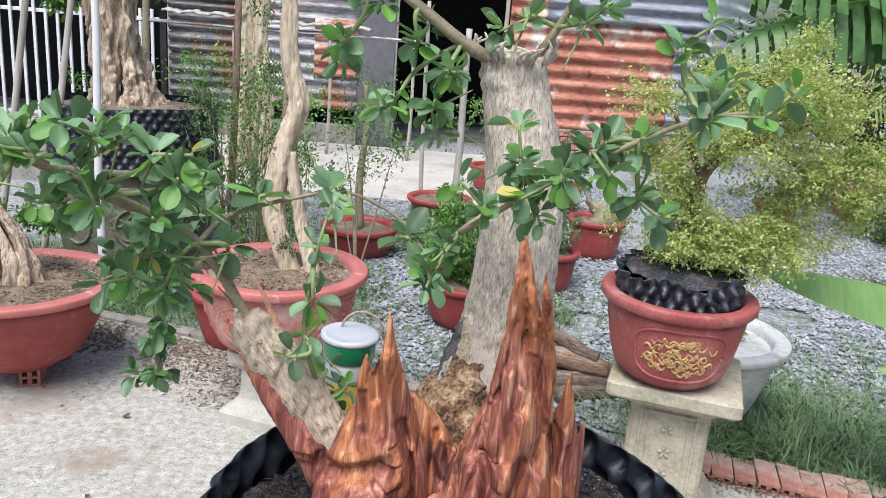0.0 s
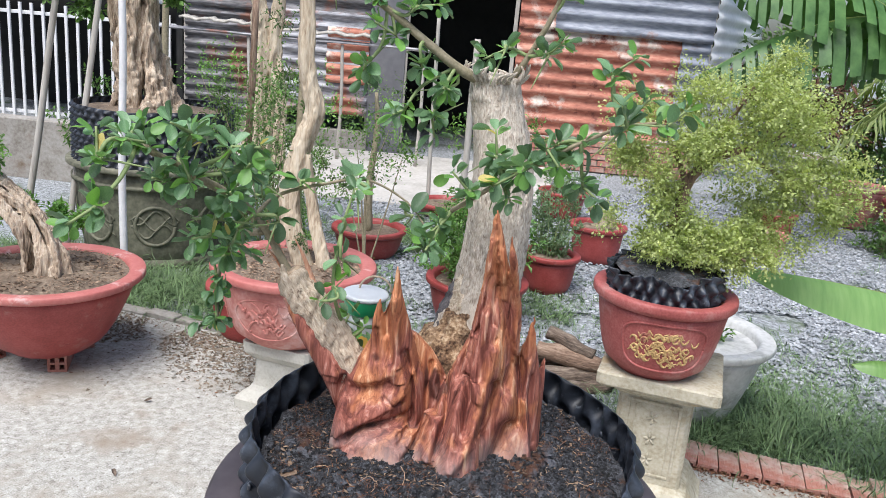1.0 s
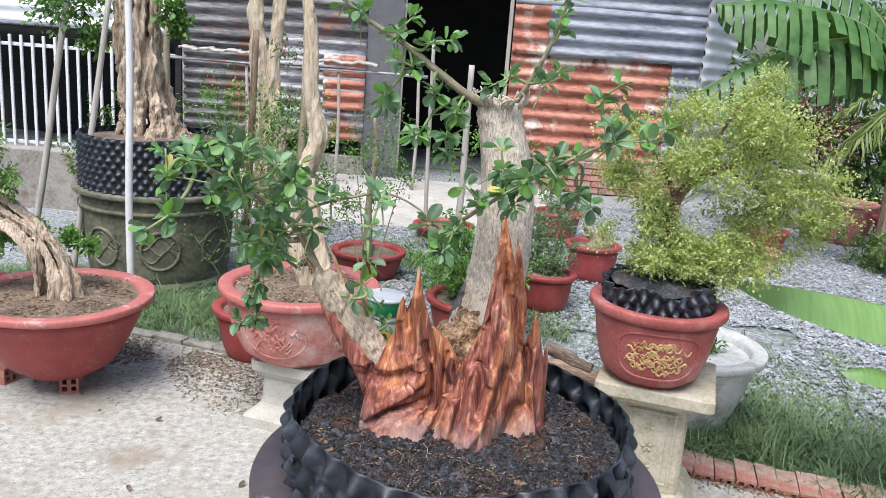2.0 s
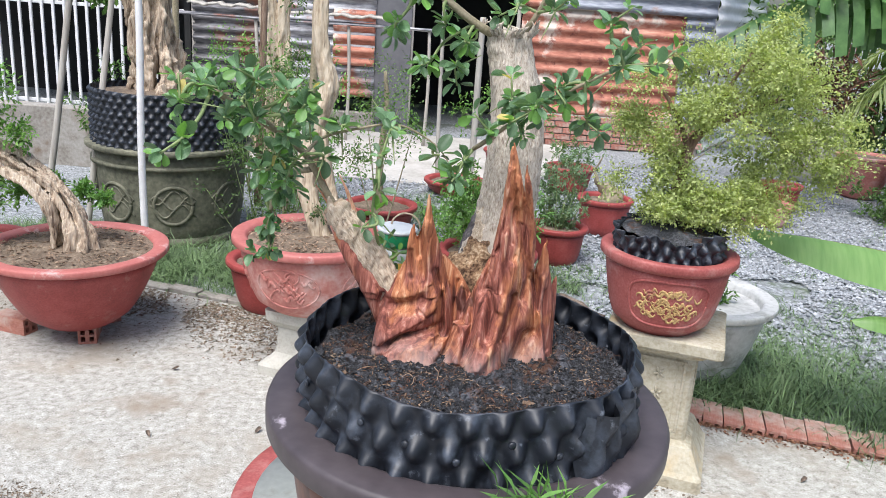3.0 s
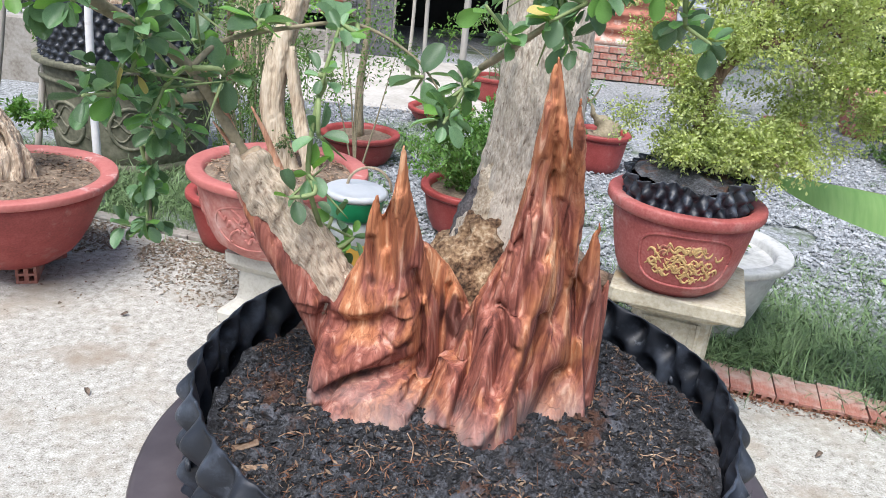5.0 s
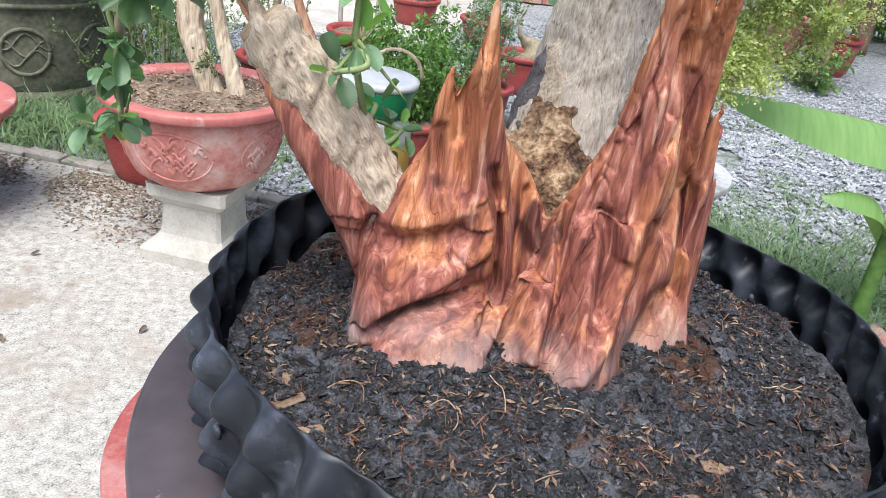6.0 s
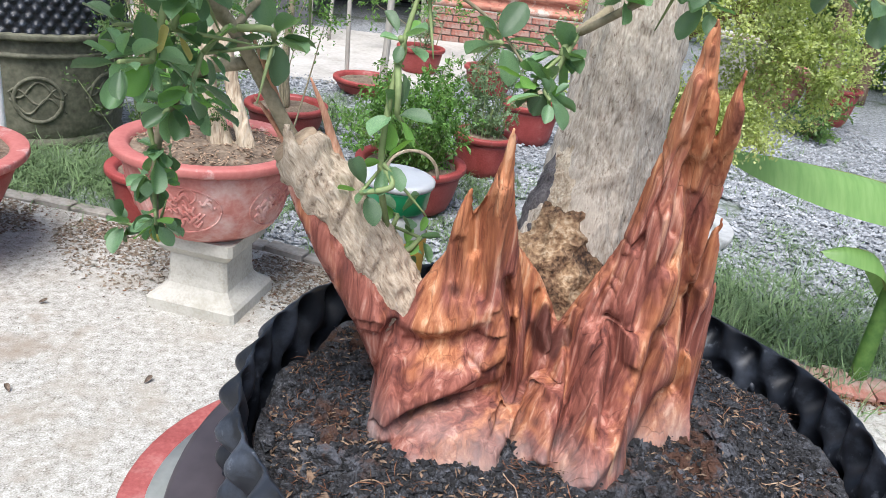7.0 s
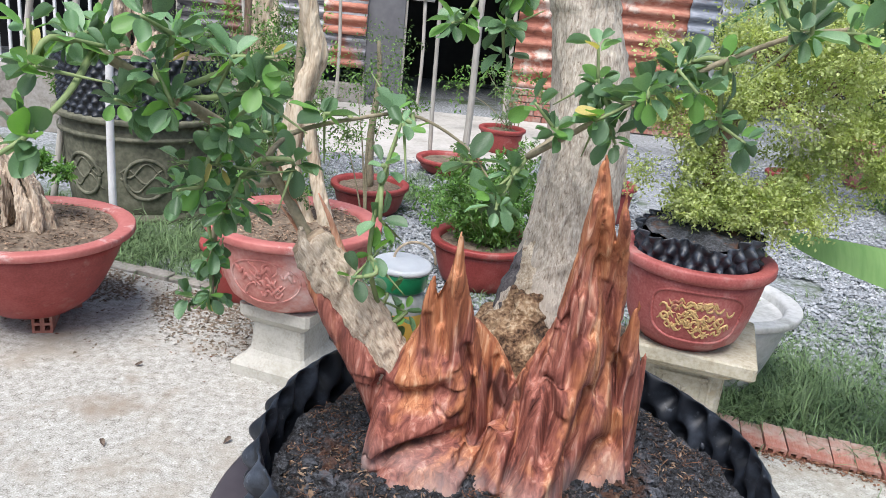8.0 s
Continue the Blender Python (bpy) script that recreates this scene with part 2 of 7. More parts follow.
DEADWOOD = material("bleached deadwood", [(0.07, 0.045, 0.03), (0.34, 0.255, 0.18), (0.53, 0.435, 0.33), (0.67, 0.585, 0.475)], 16.0, 0.9, 1.0, stretch=(2.2, 2.2, 0.28), fine=5, depth=0.02)
PALEWOOD = material("pale peeled trunk", [(0.20, 0.135, 0.08), (0.48, 0.395, 0.285), (0.62, 0.55, 0.43)], 16.0, 0.85, 0.9, stretch=(2, 2, 0.3), fine=5, depth=0.012)
LOGWOOD = material("dead log", [(0.03, 0.022, 0.017), (0.12, 0.088, 0.066), (0.26, 0.21, 0.165)], 18.0, 0.95, 0.9, stretch=(2, 2, 0.4), fine=5, depth=0.012)
BROWNWOOD = material("brown trunk", [(0.075, 0.045, 0.03), (0.20, 0.13, 0.09), (0.36, 0.27, 0.20)], 14.0, 0.9, 0.9, stretch=(2, 2, 0.3), fine=5, depth=0.012)
POLE = material("weathered pole", [(0.30, 0.275, 0.24), (0.50, 0.475, 0.43)], 12.0, 0.85, 0.3, stretch=(2, 2, 0.2), depth=0.003)
WHITEPAINT = material("white paint", [(0.60, 0.60, 0.60), (0.74, 0.74, 0.74)], 6.0, 0.6, 0.1, spots=((0.42, 0.40, 0.36), 9.0, 0.62, 0.74), depth=0.002)
STEEL = material("grey roofing sheet", [(0.10, 0.115, 0.145), (0.25, 0.27, 0.315), (0.40, 0.42, 0.46)], 3.0, 0.6, 0.15, metal=0.1, stretch=(0.5, 0.5, 2.5), spots=((0.20, 0.10, 0.065), 1.6, 0.60, 0.70), depth=0.004)
RUST = material("rusted roofing sheet", [(0.17, 0.060, 0.042), (0.40, 0.155, 0.105), (0.56, 0.31, 0.225)], 2.6, 0.85, 0.3, stretch=(0.6, 0.6, 2.2), spots=[((0.60, 0.52, 0.45), 1.5, 0.53, 0.60), ((0.17, 0.06, 0.045), 5.0, 0.58, 0.66)], depth=0.006)
OLDSHEET = material("mixed old sheet", [(0.06, 0.056, 0.062), (0.27, 0.27, 0.29), (0.52, 0.52, 0.54)], 2.5, 0.6, 0.3, stretch=(0.5, 0.5, 3.5), spots=((0.28, 0.10, 0.06), 1.3, 0.53, 0.62), depth=0.006, sharp=0.12)
DARKSHEET = material("weathered dark sheet", [(0.03, 0.028, 0.030), (0.12, 0.115, 0.12), (0.28, 0.275, 0.285)], 2.5, 0.65, 0.3, stretch=(0.5, 0.5, 3.5), spots=((0.17, 0.075, 0.05), 1.6, 0.54, 0.63), depth=0.006, sharp=0.12)
SIDING = material("white siding", [(0.62, 0.63, 0.64), (0.78, 0.79, 0.80)], 2.0, 0.7, 0.1)
GREYBOARD = material("dark grey panel", [(0.09, 0.09, 0.10), (0.15, 0.15, 0.16)], 2.0, 0.8, 0.1)
# near black: the shade inside shed and shelter is put into the colour
SHADEBLACK = material("indoor shade black", [(0.015, 0.015, 0.016), (0.03, 0.03, 0.03)], 2.0, 0.95, 0.1)
BLOCK = material("rough cement wall", [(0.17, 0.15, 0.125), (0.29, 0.27, 0.24), (0.37, 0.355, 0.33)], 6.0, 0.95, 0.5, spots=((0.16, 0.115, 0.08), 3.0, 0.54, 0.68))
JARWHITE = material("white plastic", [(0.50, 0.52, 0.54), (0.60, 0.62, 0.64)], 20.0, 0.35, 0.0)
JARGREY = material("cloudy plastic", [(0.24, 0.26, 0.25), (0.36, 0.38, 0.37)], 30.0, 0.4, 0.1)
JARGREEN = material("green plastic", [(0.02, 0.26, 0.10), (0.03, 0.34, 0.14)], 20.0, 0.3, 0.0)
JARYELLOW = material("yellow label", [(0.60, 0.36, 0.06), (0.72, 0.48, 0.12)], 20.0, 0.5, 0.0)
YELLOWPETAL = material("yellow petal", [(0.80, 0.62, 0.03), (0.85, 0.72, 0.06)], 20.0, 0.6, 0.0)


def foliage(name, tones, rough=0.5, passes=0.25, vary=0.35, scale=18.0, stretch=(1, 1, 1), bump=0.12):
    """Leaf material: two tones, a little light passing through the blade."""
    m = material(name, tones, scale, rough, bump, vary=vary, fine=4, depth=0.002, stretch=stretch)
    n, link = m.node_tree.nodes, m.node_tree.links.new
    bsdf = n["Principled BSDF"]
    source = bsdf.inputs["Base Color"].links[0].from_socket
    glow = n.new("ShaderNodeBsdfTranslucent")
    tint = n.new("ShaderNodeMix")
    tint.data_type, tint.blend_type = "RGBA", "MULTIPLY"
    tint.inputs[0].default_value = 1.0
    tint.inputs[7].default_value = (1.6, 1.7, 0.7, 1)
    link(source, tint.inputs[6])
    link(tint.outputs[2], glow.inputs["Color"])
    mixer = n.new("ShaderNodeMixShader")
    mixer.inputs[0].default_value = passes
    link(bsdf.outputs[0], mixer.inputs[1])
    link(glow.outputs[0], mixer.inputs[2])
    link(mixer.outputs[0], n["Material Output"].inputs["Surface"])
    return m


LEAF = foliage("waxy blue green leaf", [(0.054, 0.125, 0.062), (0.185, 0.30, 0.155)], 0.42, 0.24, 0.9, 60.0)
LEAFYOUNG = foliage("fresh green leaf", [(0.095, 0.235, 0.05), (0.19, 0.36, 0.09)], 0.45, 0.3, 0.35, 60.0)
LEAFYELLOW = foliage("yellowing leaf", [(0.42, 0.36, 0.08), (0.52, 0.42, 0.20)], 0.5, 0.3, 0.3)
LIMEFOLIAGE = foliage("lime green leaves", [(0.26, 0.32, 0.12), (0.49, 0.53, 0.25)], 0.65, 0.38, 0.5, 6.0)
DARKFOLIAGE = foliage("dark small leaves", [(0.050, 0.110, 0.032), (0.16, 0.26, 0.08)], 0.6, 0.25, 0.65, 6.0)
HERB = foliage("herb leaves", [(0.055, 0.145, 0.030), (0.17, 0.31, 0.075)], 0.6, 0.28, 0.65, 6.0)
BLUEHERB = foliage("grey green herb", [(0.11, 0.18, 0.10), (0.20, 0.28, 0.17)], 0.6, 0.3, 0.4, 6.0)
BANANA = foliage("banana leaf", [(0.035, 0.095, 0.022), (0.10, 0.205, 0.06)], 0.45, 0.25, 0.2, 3.0)
YOUNGBANANA = foliage("young banana leaf", [(0.15, 0.285, 0.085), (0.19, 0.335, 0.11), (0.225, 0.375, 0.135)], 0.42, 0.3, 0.1, 5.0, (3.0, 0.5, 0.5), 0.3)
PALM = foliage("palm frond", [(0.16, 0.22, 0.06), (0.27, 0.33, 0.12)], 0.5, 0.3, 0.3, 3.0)



# ---- builders ----
R = np.random.default_rng(7)


def mesh_of(name, verts, faces, mat, smooth=True):
    me = bpy.data.meshes.new(name)
    me.from_pydata([tuple(v) for v in verts], [], faces)
    me.materials.append(mat)
    if smooth:
        me.polygons.foreach_set("use_smooth", [True] * len(me.polygons))
    me.update()
    return me


def thing(name, at, label, category, group="", kind="", turn=0.0):
    ob = new(name)
    ob.empty_display_size = 0.05
    ob.matrix_world = pose(*at, 0, 0, turn)
    return tagged(ob, label, category, group, kind)


def part(name, data, parent, label="", m=None):
    """Links a mesh as one object under a thing; data: (verts, faces, material) or a mesh."""
    me = mesh_of(name, *data) if isinstance(data, tuple) else data
    ob = new(name, me)
    ob.parent = parent
    if m is not None:
        ob.matrix_local = m
    return tagged(ob, label)


def solo(name, data, label, category, group="", kind="", at=None):
    ob = new(name, mesh_of(name, *data) if isinstance(data, tuple) else data)
    if at is not None:
        ob.matrix_world = at
    return tagged(ob, label, category, group, kind)


def join(*pieces):
    """Several (verts, faces) as one."""
    verts, faces, n = [], [], 0
    for v, f in pieces:
        verts.extend(v)
        faces.extend([tuple(i + n for i in face) for face in f])
        n += len(v)
    return verts, faces


def lathe(profile, segments=48, wobble=0.0, seed=0, squash=None, bulge=None):
    """Turns (radius, height) points about z; bulge(angle, k) adds to the radius."""
    rr = np.random.default_rng(seed)
    ph = rr.uniform(0, 6.28, 4)
    verts, faces = [], []
    for k, (r, z) in enumerate(profile):
        for s in range(segments):
            a = 2 * math.pi * s / segments
            q = r * (1 + wobble * (math.sin(2 * a + ph[0]) * 0.6 + math.sin(5 * a + ph[1]) * 0.3)) + (bulge(a, k) if bulge else 0)
            verts.append((q * math.cos(a), q * math.sin(a), z + wobble * 0.3 * r * math.sin(3 * a + ph[2])))
    for k in range(len(profile) - 1):
        for s in range(segments):
            a, b = k * segments + s, k * segments + (s + 1) % segments
            faces.append((a, b, b + segments, a + segments))
    if profile[0][0] > 1e-6:
        faces.append(tuple(range(segments - 1, -1, -1)))
    if profile[-1][0] > 1e-6:
        faces.append(tuple((len(profile) - 1) * segments + s for s in range(segments)))
    return verts, faces


def smooth_path(nodes, steps=6):
    """Catmull-Rom through rows of any width."""
    p = np.array(nodes, float)
    p = np.vstack([2 * p[0] - p[1], p, 2 * p[-1] - p[-2]])
    out = []
    for i in range(1, len(p) - 2):
        for k in range(steps):
            u = k / steps
            a, b, c, d = p[i - 1], p[i], p[i + 1], p[i + 2]
            out.append(0.5 * (2 * b + (c - a) * u + (2 * a - 5 * b + 4 * c - d) * u * u + (3 * b - a - 3 * c + d) * u ** 3))
    out.append(p[-2])
    return np.array(out)


def tube(nodes, sides=10, steps=5, rough=0.0, ridges=0.0, count=5, seed=0, twist=0.0, cap=True):
    """A tapered limb through (x, y, z, radius) nodes, with uneven skin and lengthwise ridges."""
    rr = np.random.default_rng(seed)
    path = smooth_path(nodes, steps)
    c, rad = path[:, :3], np.maximum(path[:, 3], 0.0004)
    tang = np.gradient(c, axis=0)
    tang /= np.linalg.norm(tang, axis=1)[:, None] + 1e-9
    ref = np.array([1.0, 0.13, 0.05]) if abs(tang[0][0]) < 0.8 else np.array([0.0, 1.0, 0.1])
    verts, faces, ph = [], [], rr.uniform(0, 6.28, 3)
    amp = rr.uniform(0.5, 1.0, sides)
    for k in range(len(c)):
        u = np.cross(tang[k], ref)
        u /= np.linalg.norm(u) + 1e-9
        v = np.cross(tang[k], u)
        for s in range(sides):
            a = 2 * math.pi * s / sides
            q = rad[k] * (1 + ridges * math.cos(count * (a + twist * k) + ph[0]) * amp[s] + rough * rr.normal())
            verts.append(tuple(c[k] + q * (math.cos(a) * u + math.sin(a) * v)))
    for k in range(len(c) - 1):
        for s in range(sides):
            a, b = k * sides + s, k * sides + (s + 1) % sides
            faces.append((a, b, b + sides, a + sides))
    if cap:
        faces.append(tuple(range(sides - 1, -1, -1)))
        faces.append(tuple((len(c) - 1) * sides + s for s in range(sides)))
    return verts, faces


def block(sx, sy, sz, bevel=0.004, at=(0, 0, 0)):
    """A box with chamfered edges, its base at z = at[2]."""
    bm = bmesh.new()
    bmesh.ops.create_cube(bm, size=1.0)
    for v in bm.verts:
        v.co = Vector((v.co.x * sx + at[0], v.co.y * sy + at[1], (v.co.z + 0.5) * sz + at[2]))
    if bevel:
        bmesh.ops.bevel(bm, geom=bm.edges[:], offset=bevel, segments=1, affect="EDGES")
    bm.verts.index_update()
    out = [tuple(v.co) for v in bm.verts], [tuple(v.index for v in f.verts) for f in bm.faces]
    bm.free()
    return out


def square_loft(rings):
    """Square sections (half width, height), stacked: a moulded pedestal."""
    verts, faces = [], []
    for h, z in rings:
        b = min(0.013, h * 0.11)
        verts += [(-h + b, -h, z), (h - b, -h, z), (h, -h + b, z), (h, h - b, z), (h - b, h, z), (-h + b, h, z), (-h, h - b, z), (-h, -h + b, z)]
    for k in range(len(rings) - 1):
        for s in range(8):
            a, b = 8 * k + s, 8 * k + (s + 1) % 8
            faces.append((a, b, b + 8, a + 8))
    faces.append(tuple(range(7, -1, -1)))
    faces.append(tuple(8 * (len(rings) - 1) + s for s in range(8)))
    return verts, faces


def moved(data, m):
    return [tuple(m @ Vector(v)) for v in data[0]], data[1]


def roughen(data, amount, size, seed=0.0):
    """Pushes every vertex about by smooth noise."""
    verts = []
    for v in data[0]:
        n = noise.noise_vector(Vector(v) / size + Vector((seed, seed * 1.7, 3.1)))
        verts.append((v[0] + n[0] * amount, v[1] + n[1] * amount, v[2] + n[2] * amount))
    return verts, data[1]


def leaf_shape(length=1.0, width=0.62, cup=0.10, bend=0.15, blunt=True):
    """An obovate blade from the origin along +x, its face up."""
    verts, faces = [], []
    rows = [(0.0, 0.05), (0.08, 0.10), (0.18, 0.50), (0.36, 0.84), (0.56, 1.0), (0.76, 0.95), (0.91, 0.66), (1.0, 0.18)] if blunt else [(0.0, 0.05), (0.2, 0.55), (0.45, 1.0), (0.7, 0.8), (0.88, 0.4), (1.0, 0.03)]
    for u, w in rows:
        z = -bend * u * u + 0.02 * math.sin(u * 9.0)
        for side in (-1, -0.5, 0, 0.5, 1):
            verts.append((length * u, side * w * width * length / 2, length * (z + cup * abs(side) ** 1.5 * w * 0.6)))
    for k in range(len(rows) - 1):
        for s in range(4):
            a = 5 * k + s
            faces.append((a, a + 5, a + 6, a + 1))
    return verts, faces


def blades(points, directions, lengths, widths, tilt=None, fold=0.25, rng=R):
    """Many small leaves in one go: each a folded diamond of four vertices and two faces."""
    p, d = np.asarray(points, float), np.asarray(directions, float)
    d = d / (np.linalg.norm(d, axis=1)[:, None] + 1e-9)
    up = rng.normal(size=d.shape) * 0.55 + np.array([0, 0, 1.0])
    side = np.cross(d, up)
    side /= np.linalg.norm(side, axis=1)[:, None] + 1e-9
    nrm = np.cross(side, d)
    L, W = np.asarray(lengths)[:, None], np.asarray(widths)[:, None]
    a, b = p, p + d * L - nrm * L * fold * 0.5
    mid = p + d * L * 0.55
    c, e = mid + side * W / 2 + nrm * L * 0.06, mid - side * W / 2 + nrm * L * 0.06
    verts = np.stack([a, c, b, e], 1).reshape(-1, 3)
    n = np.arange(len(p)) * 4
    faces = np.stack([n, n + 1, n + 2, n + 3], 1)
    return verts.tolist(), [tuple(f) for f in faces.tolist()]


def sprays(clumps, per, leaf, rng, spread=0.6, ratio=0.45):
    """Leaves round clump centres (x, y, z, radius): denser towards the outside, with gaps between the sprigs."""
    pts, dirs = [], []
    for x, y, z, r in clumps:
        sprigs = max(3, int(per / 9))
        for _ in range(sprigs):
            way = rng.normal(size=3) + np.array([0, 0, 0.25])
            way /= np.linalg.norm(way)
            start = np.array([x, y, z]) + way * r * rng.uniform(0.05, 0.45)
            for k in range(9):
                s = k / 8
                q = start + way * r * s * 0.75 + rng.normal(size=3) * r * 0.07
                pts.append(q)
                dirs.append(way * 0.6 + rng.normal(size=3) * spread)
    n = len(pts)
    L = leaf * rng.uniform(0.6, 1.35, n)
    return blades(pts, dirs, L, L * ratio * rng.uniform(0.8, 1.2, n), rng=rng)


def corrugated(width, height, pitch=0.17, depth=0.03, along="x", seed=0, sag=0.0):
    """A standing sheet with its waves lying across it, from z = 0 up, with thickness."""
    rr = np.random.default_rng(seed)
    rows, cols = max(8, int(height / pitch * 8)), 10
    verts, faces = [], []
    for layer in (0, 1):
        for k in range(rows + 1):
            z = height * k / rows
            for c in range(cols + 1):
                x = width * c / cols
                y = -depth / 2 * math.sin(2 * math.pi * z / pitch) + (0.006 if layer else 0) + 0.006 * math.sin(x * 3.1 + k * 0.2 + seed)
                verts.append((x, y, z + sag * math.sin(math.pi * x / width)))
    w, per = cols + 1, (rows + 1) * (cols + 1)
    for layer in (0, 1):
        for k in range(rows):
            for c in range(cols):
                a = layer * per + k * w + c
                faces.append((a, a + 1, a + 1 + w, a + w) if not layer else (a + w, a + 1 + w, a + 1, a))
    for c in range(cols):
        a = rows * w + c
        faces.append((a, a + 1, a + 1 + per, a + per))
        faces.append((c + per, c + 1 + per, c + 1, c))
    for k in range(rows):
        a = k * w
        faces.append((a, a + w, a + w + per, a + per))
        a = k * w + cols
        faces.append((a + per, a + w + per, a + w, a))
    return verts, faces


# ---- ground ----
def patch(points, z0, z1, mat_name):
    n = len(points)
    verts = [(x, y, z1) for x, y in points] + [(x, y, z0) for x, y in points]
    faces = [tuple(range(n)), tuple(range(2 * n - 1, n - 1, -1))] + [(i, n + i, n + (i + 1) % n, (i + 1) % n) for i in range(n)]
    return verts, faces, mat_name, False


def ground_sheet():
    """One sheet to the horizon, finely divided where it is near."""
    xs = np.concatenate([[-400, -120, -40, -15], np.linspace(-7, 8, 90), [15, 40, 120, 400]])
    ys = np.concatenate([[-400, -100, -30, -8], np.linspace(-2, 12, 84), [16, 30, 100, 400]])
    verts, faces = [], []
    for y in ys:
        for x in xs:
            verts.append((x, y, -0.035 + 0.014 * noise.noise(Vector((x * 1.3, y * 1.3, 0))) + 0.006 * noise.noise(Vector((x * 6, y * 6, 4)))))
    w = len(xs)
    for j in range(len(ys) - 1):
        for i in range(w - 1):
            a = j * w + i
            faces.append((a, a + 1, a + 1 + w, a + w))
    return verts, faces, GRAVELLY


solo("ground", ground_sheet(), "bare soil strewn with grey gravel", "ground", kind="structure")
EDGE = [(-6.0, 5.2), (-3.0, 4.42), (-1.73, 4.07), (-0.51, 3.72), (0.30, 3.35), (1.02, 3.02), (1.72, 2.84), (2.6, 2.60), (5.0, 1.9)]
solo("concrete_floor", patch([(-6, -3), (5, -3)] + EDGE[::-1], -0.20, 0.0, CONCRETE), "pale rough concrete slab stained with brown soil", "floor", kind="structure")
solo("yard_floor", patch([(-2.6, 7.5), (0.45, 7.4), (0.9, 8.6), (1.2, 10.4), (-3.6, 10.4)], -0.20, -0.012, YARD), "sunlit pale concrete yard before the shed", "floor", kind="structure")


def gravel(n, regions, rng):
    """Loose stones, each an uneven eight-sided lump."""
    verts, faces = [], []
    base = np.array([(1, 0, 0), (0, 1, 0), (-1, 0, 0), (0, -1, 0), (0, 0, 1), (0, 0, -1)], float)
    tris = [(0, 1, 4), (1, 2, 4), (2, 3, 4), (3, 0, 4), (1, 0, 5), (2, 1, 5), (3, 2, 5), (0, 3, 5)]
    for x0, x1, y0, y1, share in regions:
        m = int(n * share)
        xy = np.c_[rng.uniform(x0, x1, m), rng.uniform(y0, y1, m)]
        for x, y in xy:
            line = np.interp(x, [e[0] for e in EDGE], [e[1] for e in EDGE])
            if y < line + 0.22 or noise.noise(Vector((x * 0.9, y * 0.9, 7))) > 0.30:
                continue
            s = rng.uniform(0.007, 0.019)
            v = base * rng.uniform(0.55, 1.2, (6, 3)) * s * np.array([1, 1, 0.65])
            k = len(verts)
            verts.extend((v + np.array([x, y, -0.022 + 0.3 * s])).tolist())
            faces.extend([tuple(k + i for i in f) for f in tris])
    return verts, faces, STONE, False


solo("gravel", gravel(46000, [(-0.7, 3.2, 3.3, 5.6, 0.55), (1.2, 4.6, 5.2, 9.0, 0.30), (-1.2, 1.2, 5.2, 7.6, 0.15)], R), "loose grey crushed-stone gravel between weeds", "gravel", kind="stuff")


def grass(areas, rng):
    """Tufts of long blades that arch over and lie about."""
    verts, faces = [], []
    for cx, cy, sx, sy, n, tall in areas:
        for _ in range(max(1, n // 12)):
            x, y = cx + sx * np.clip(rng.normal() * 0.55, -1.25, 1.25), cy + sy * np.clip(rng.normal() * 0.55, -1.25, 1.25)
            size = tall * rng.uniform(0.5, 1.05)
            mean = rng.uniform(0, 6.28)
            for _ in range(12):
                px, py = x + rng.normal() * 0.03, y + rng.normal() * 0.03
                a, length = mean + rng.normal() * 1.3, size * rng.uniform(0.5, 1.3)
                rise, w, bow = rng.uniform(0.55, 1.45), rng.uniform(0.0014, 0.0032), rng.normal() * 0.7
                k = len(verts)
                q = np.array([px, py, -0.035])
                for u in range(5):
                    lift = rise - 0.42 * u * rng.uniform(0.7, 1.3)
                    aa = a + bow * u / 4
                    s = np.array([-math.sin(aa), math.cos(aa), 0.25 * bow]) * w * (1, 0.95, 0.8, 0.5, 0.08)[u]
                    verts += [tuple(q + s), tuple(q - s)]
                    step = length / 4
                    q = q + step * np.array([math.cos(aa) * math.cos(lift), math.sin(aa) * math.cos(lift), math.sin(lift)])
                    q[2] = max(q[2], -0.02)
                faces += [(k + 2 * u, k + 2 * u + 1, k + 2 * u + 3, k + 2 * u + 2) for u in range(4)]
    return verts, faces, GRASS


solo("grass", grass([(1.45, 3.36, 0.66, 0.22, 2400, 0.25), (2.25, 3.10, 0.6, 0.30, 2000, 0.25), (1.15, 3.30, 0.18, 0.10, 700, 0.26), (1.5, 4.0, 0.8, 0.4, 1500, 0.13), (2.4, 4.1, 0.9, 0.7, 2200, 0.12),
                     (1.9, 3.60, 0.9, 0.30, 2600, 0.17), (-1.55, 4.55, 0.8, 0.42, 7500, 0.19), (-0.8, 4.35, 0.45, 0.4, 2400, 0.14), (-2.7, 4.95, 0.5, 0.35, 2000, 0.17), (0.2, 4.2, 0.5, 0.5, 1500, 0.10),
                     (-0.3, 6.3, 0.7, 0.5, 3000, 0.15), (1.0, 5.0, 0.6, 0.5, 1600, 0.09), (0.55, 4.9, 0.2, 0.3, 1000, 0.12), (3.4, 5.4, 1.2, 1.0, 1700, 0.11), (1.4, 3.65, 0.35, 0.2, 700, 0.2)], R), "long green grass growing in tufts by the slab", "grass", kind="stuff")


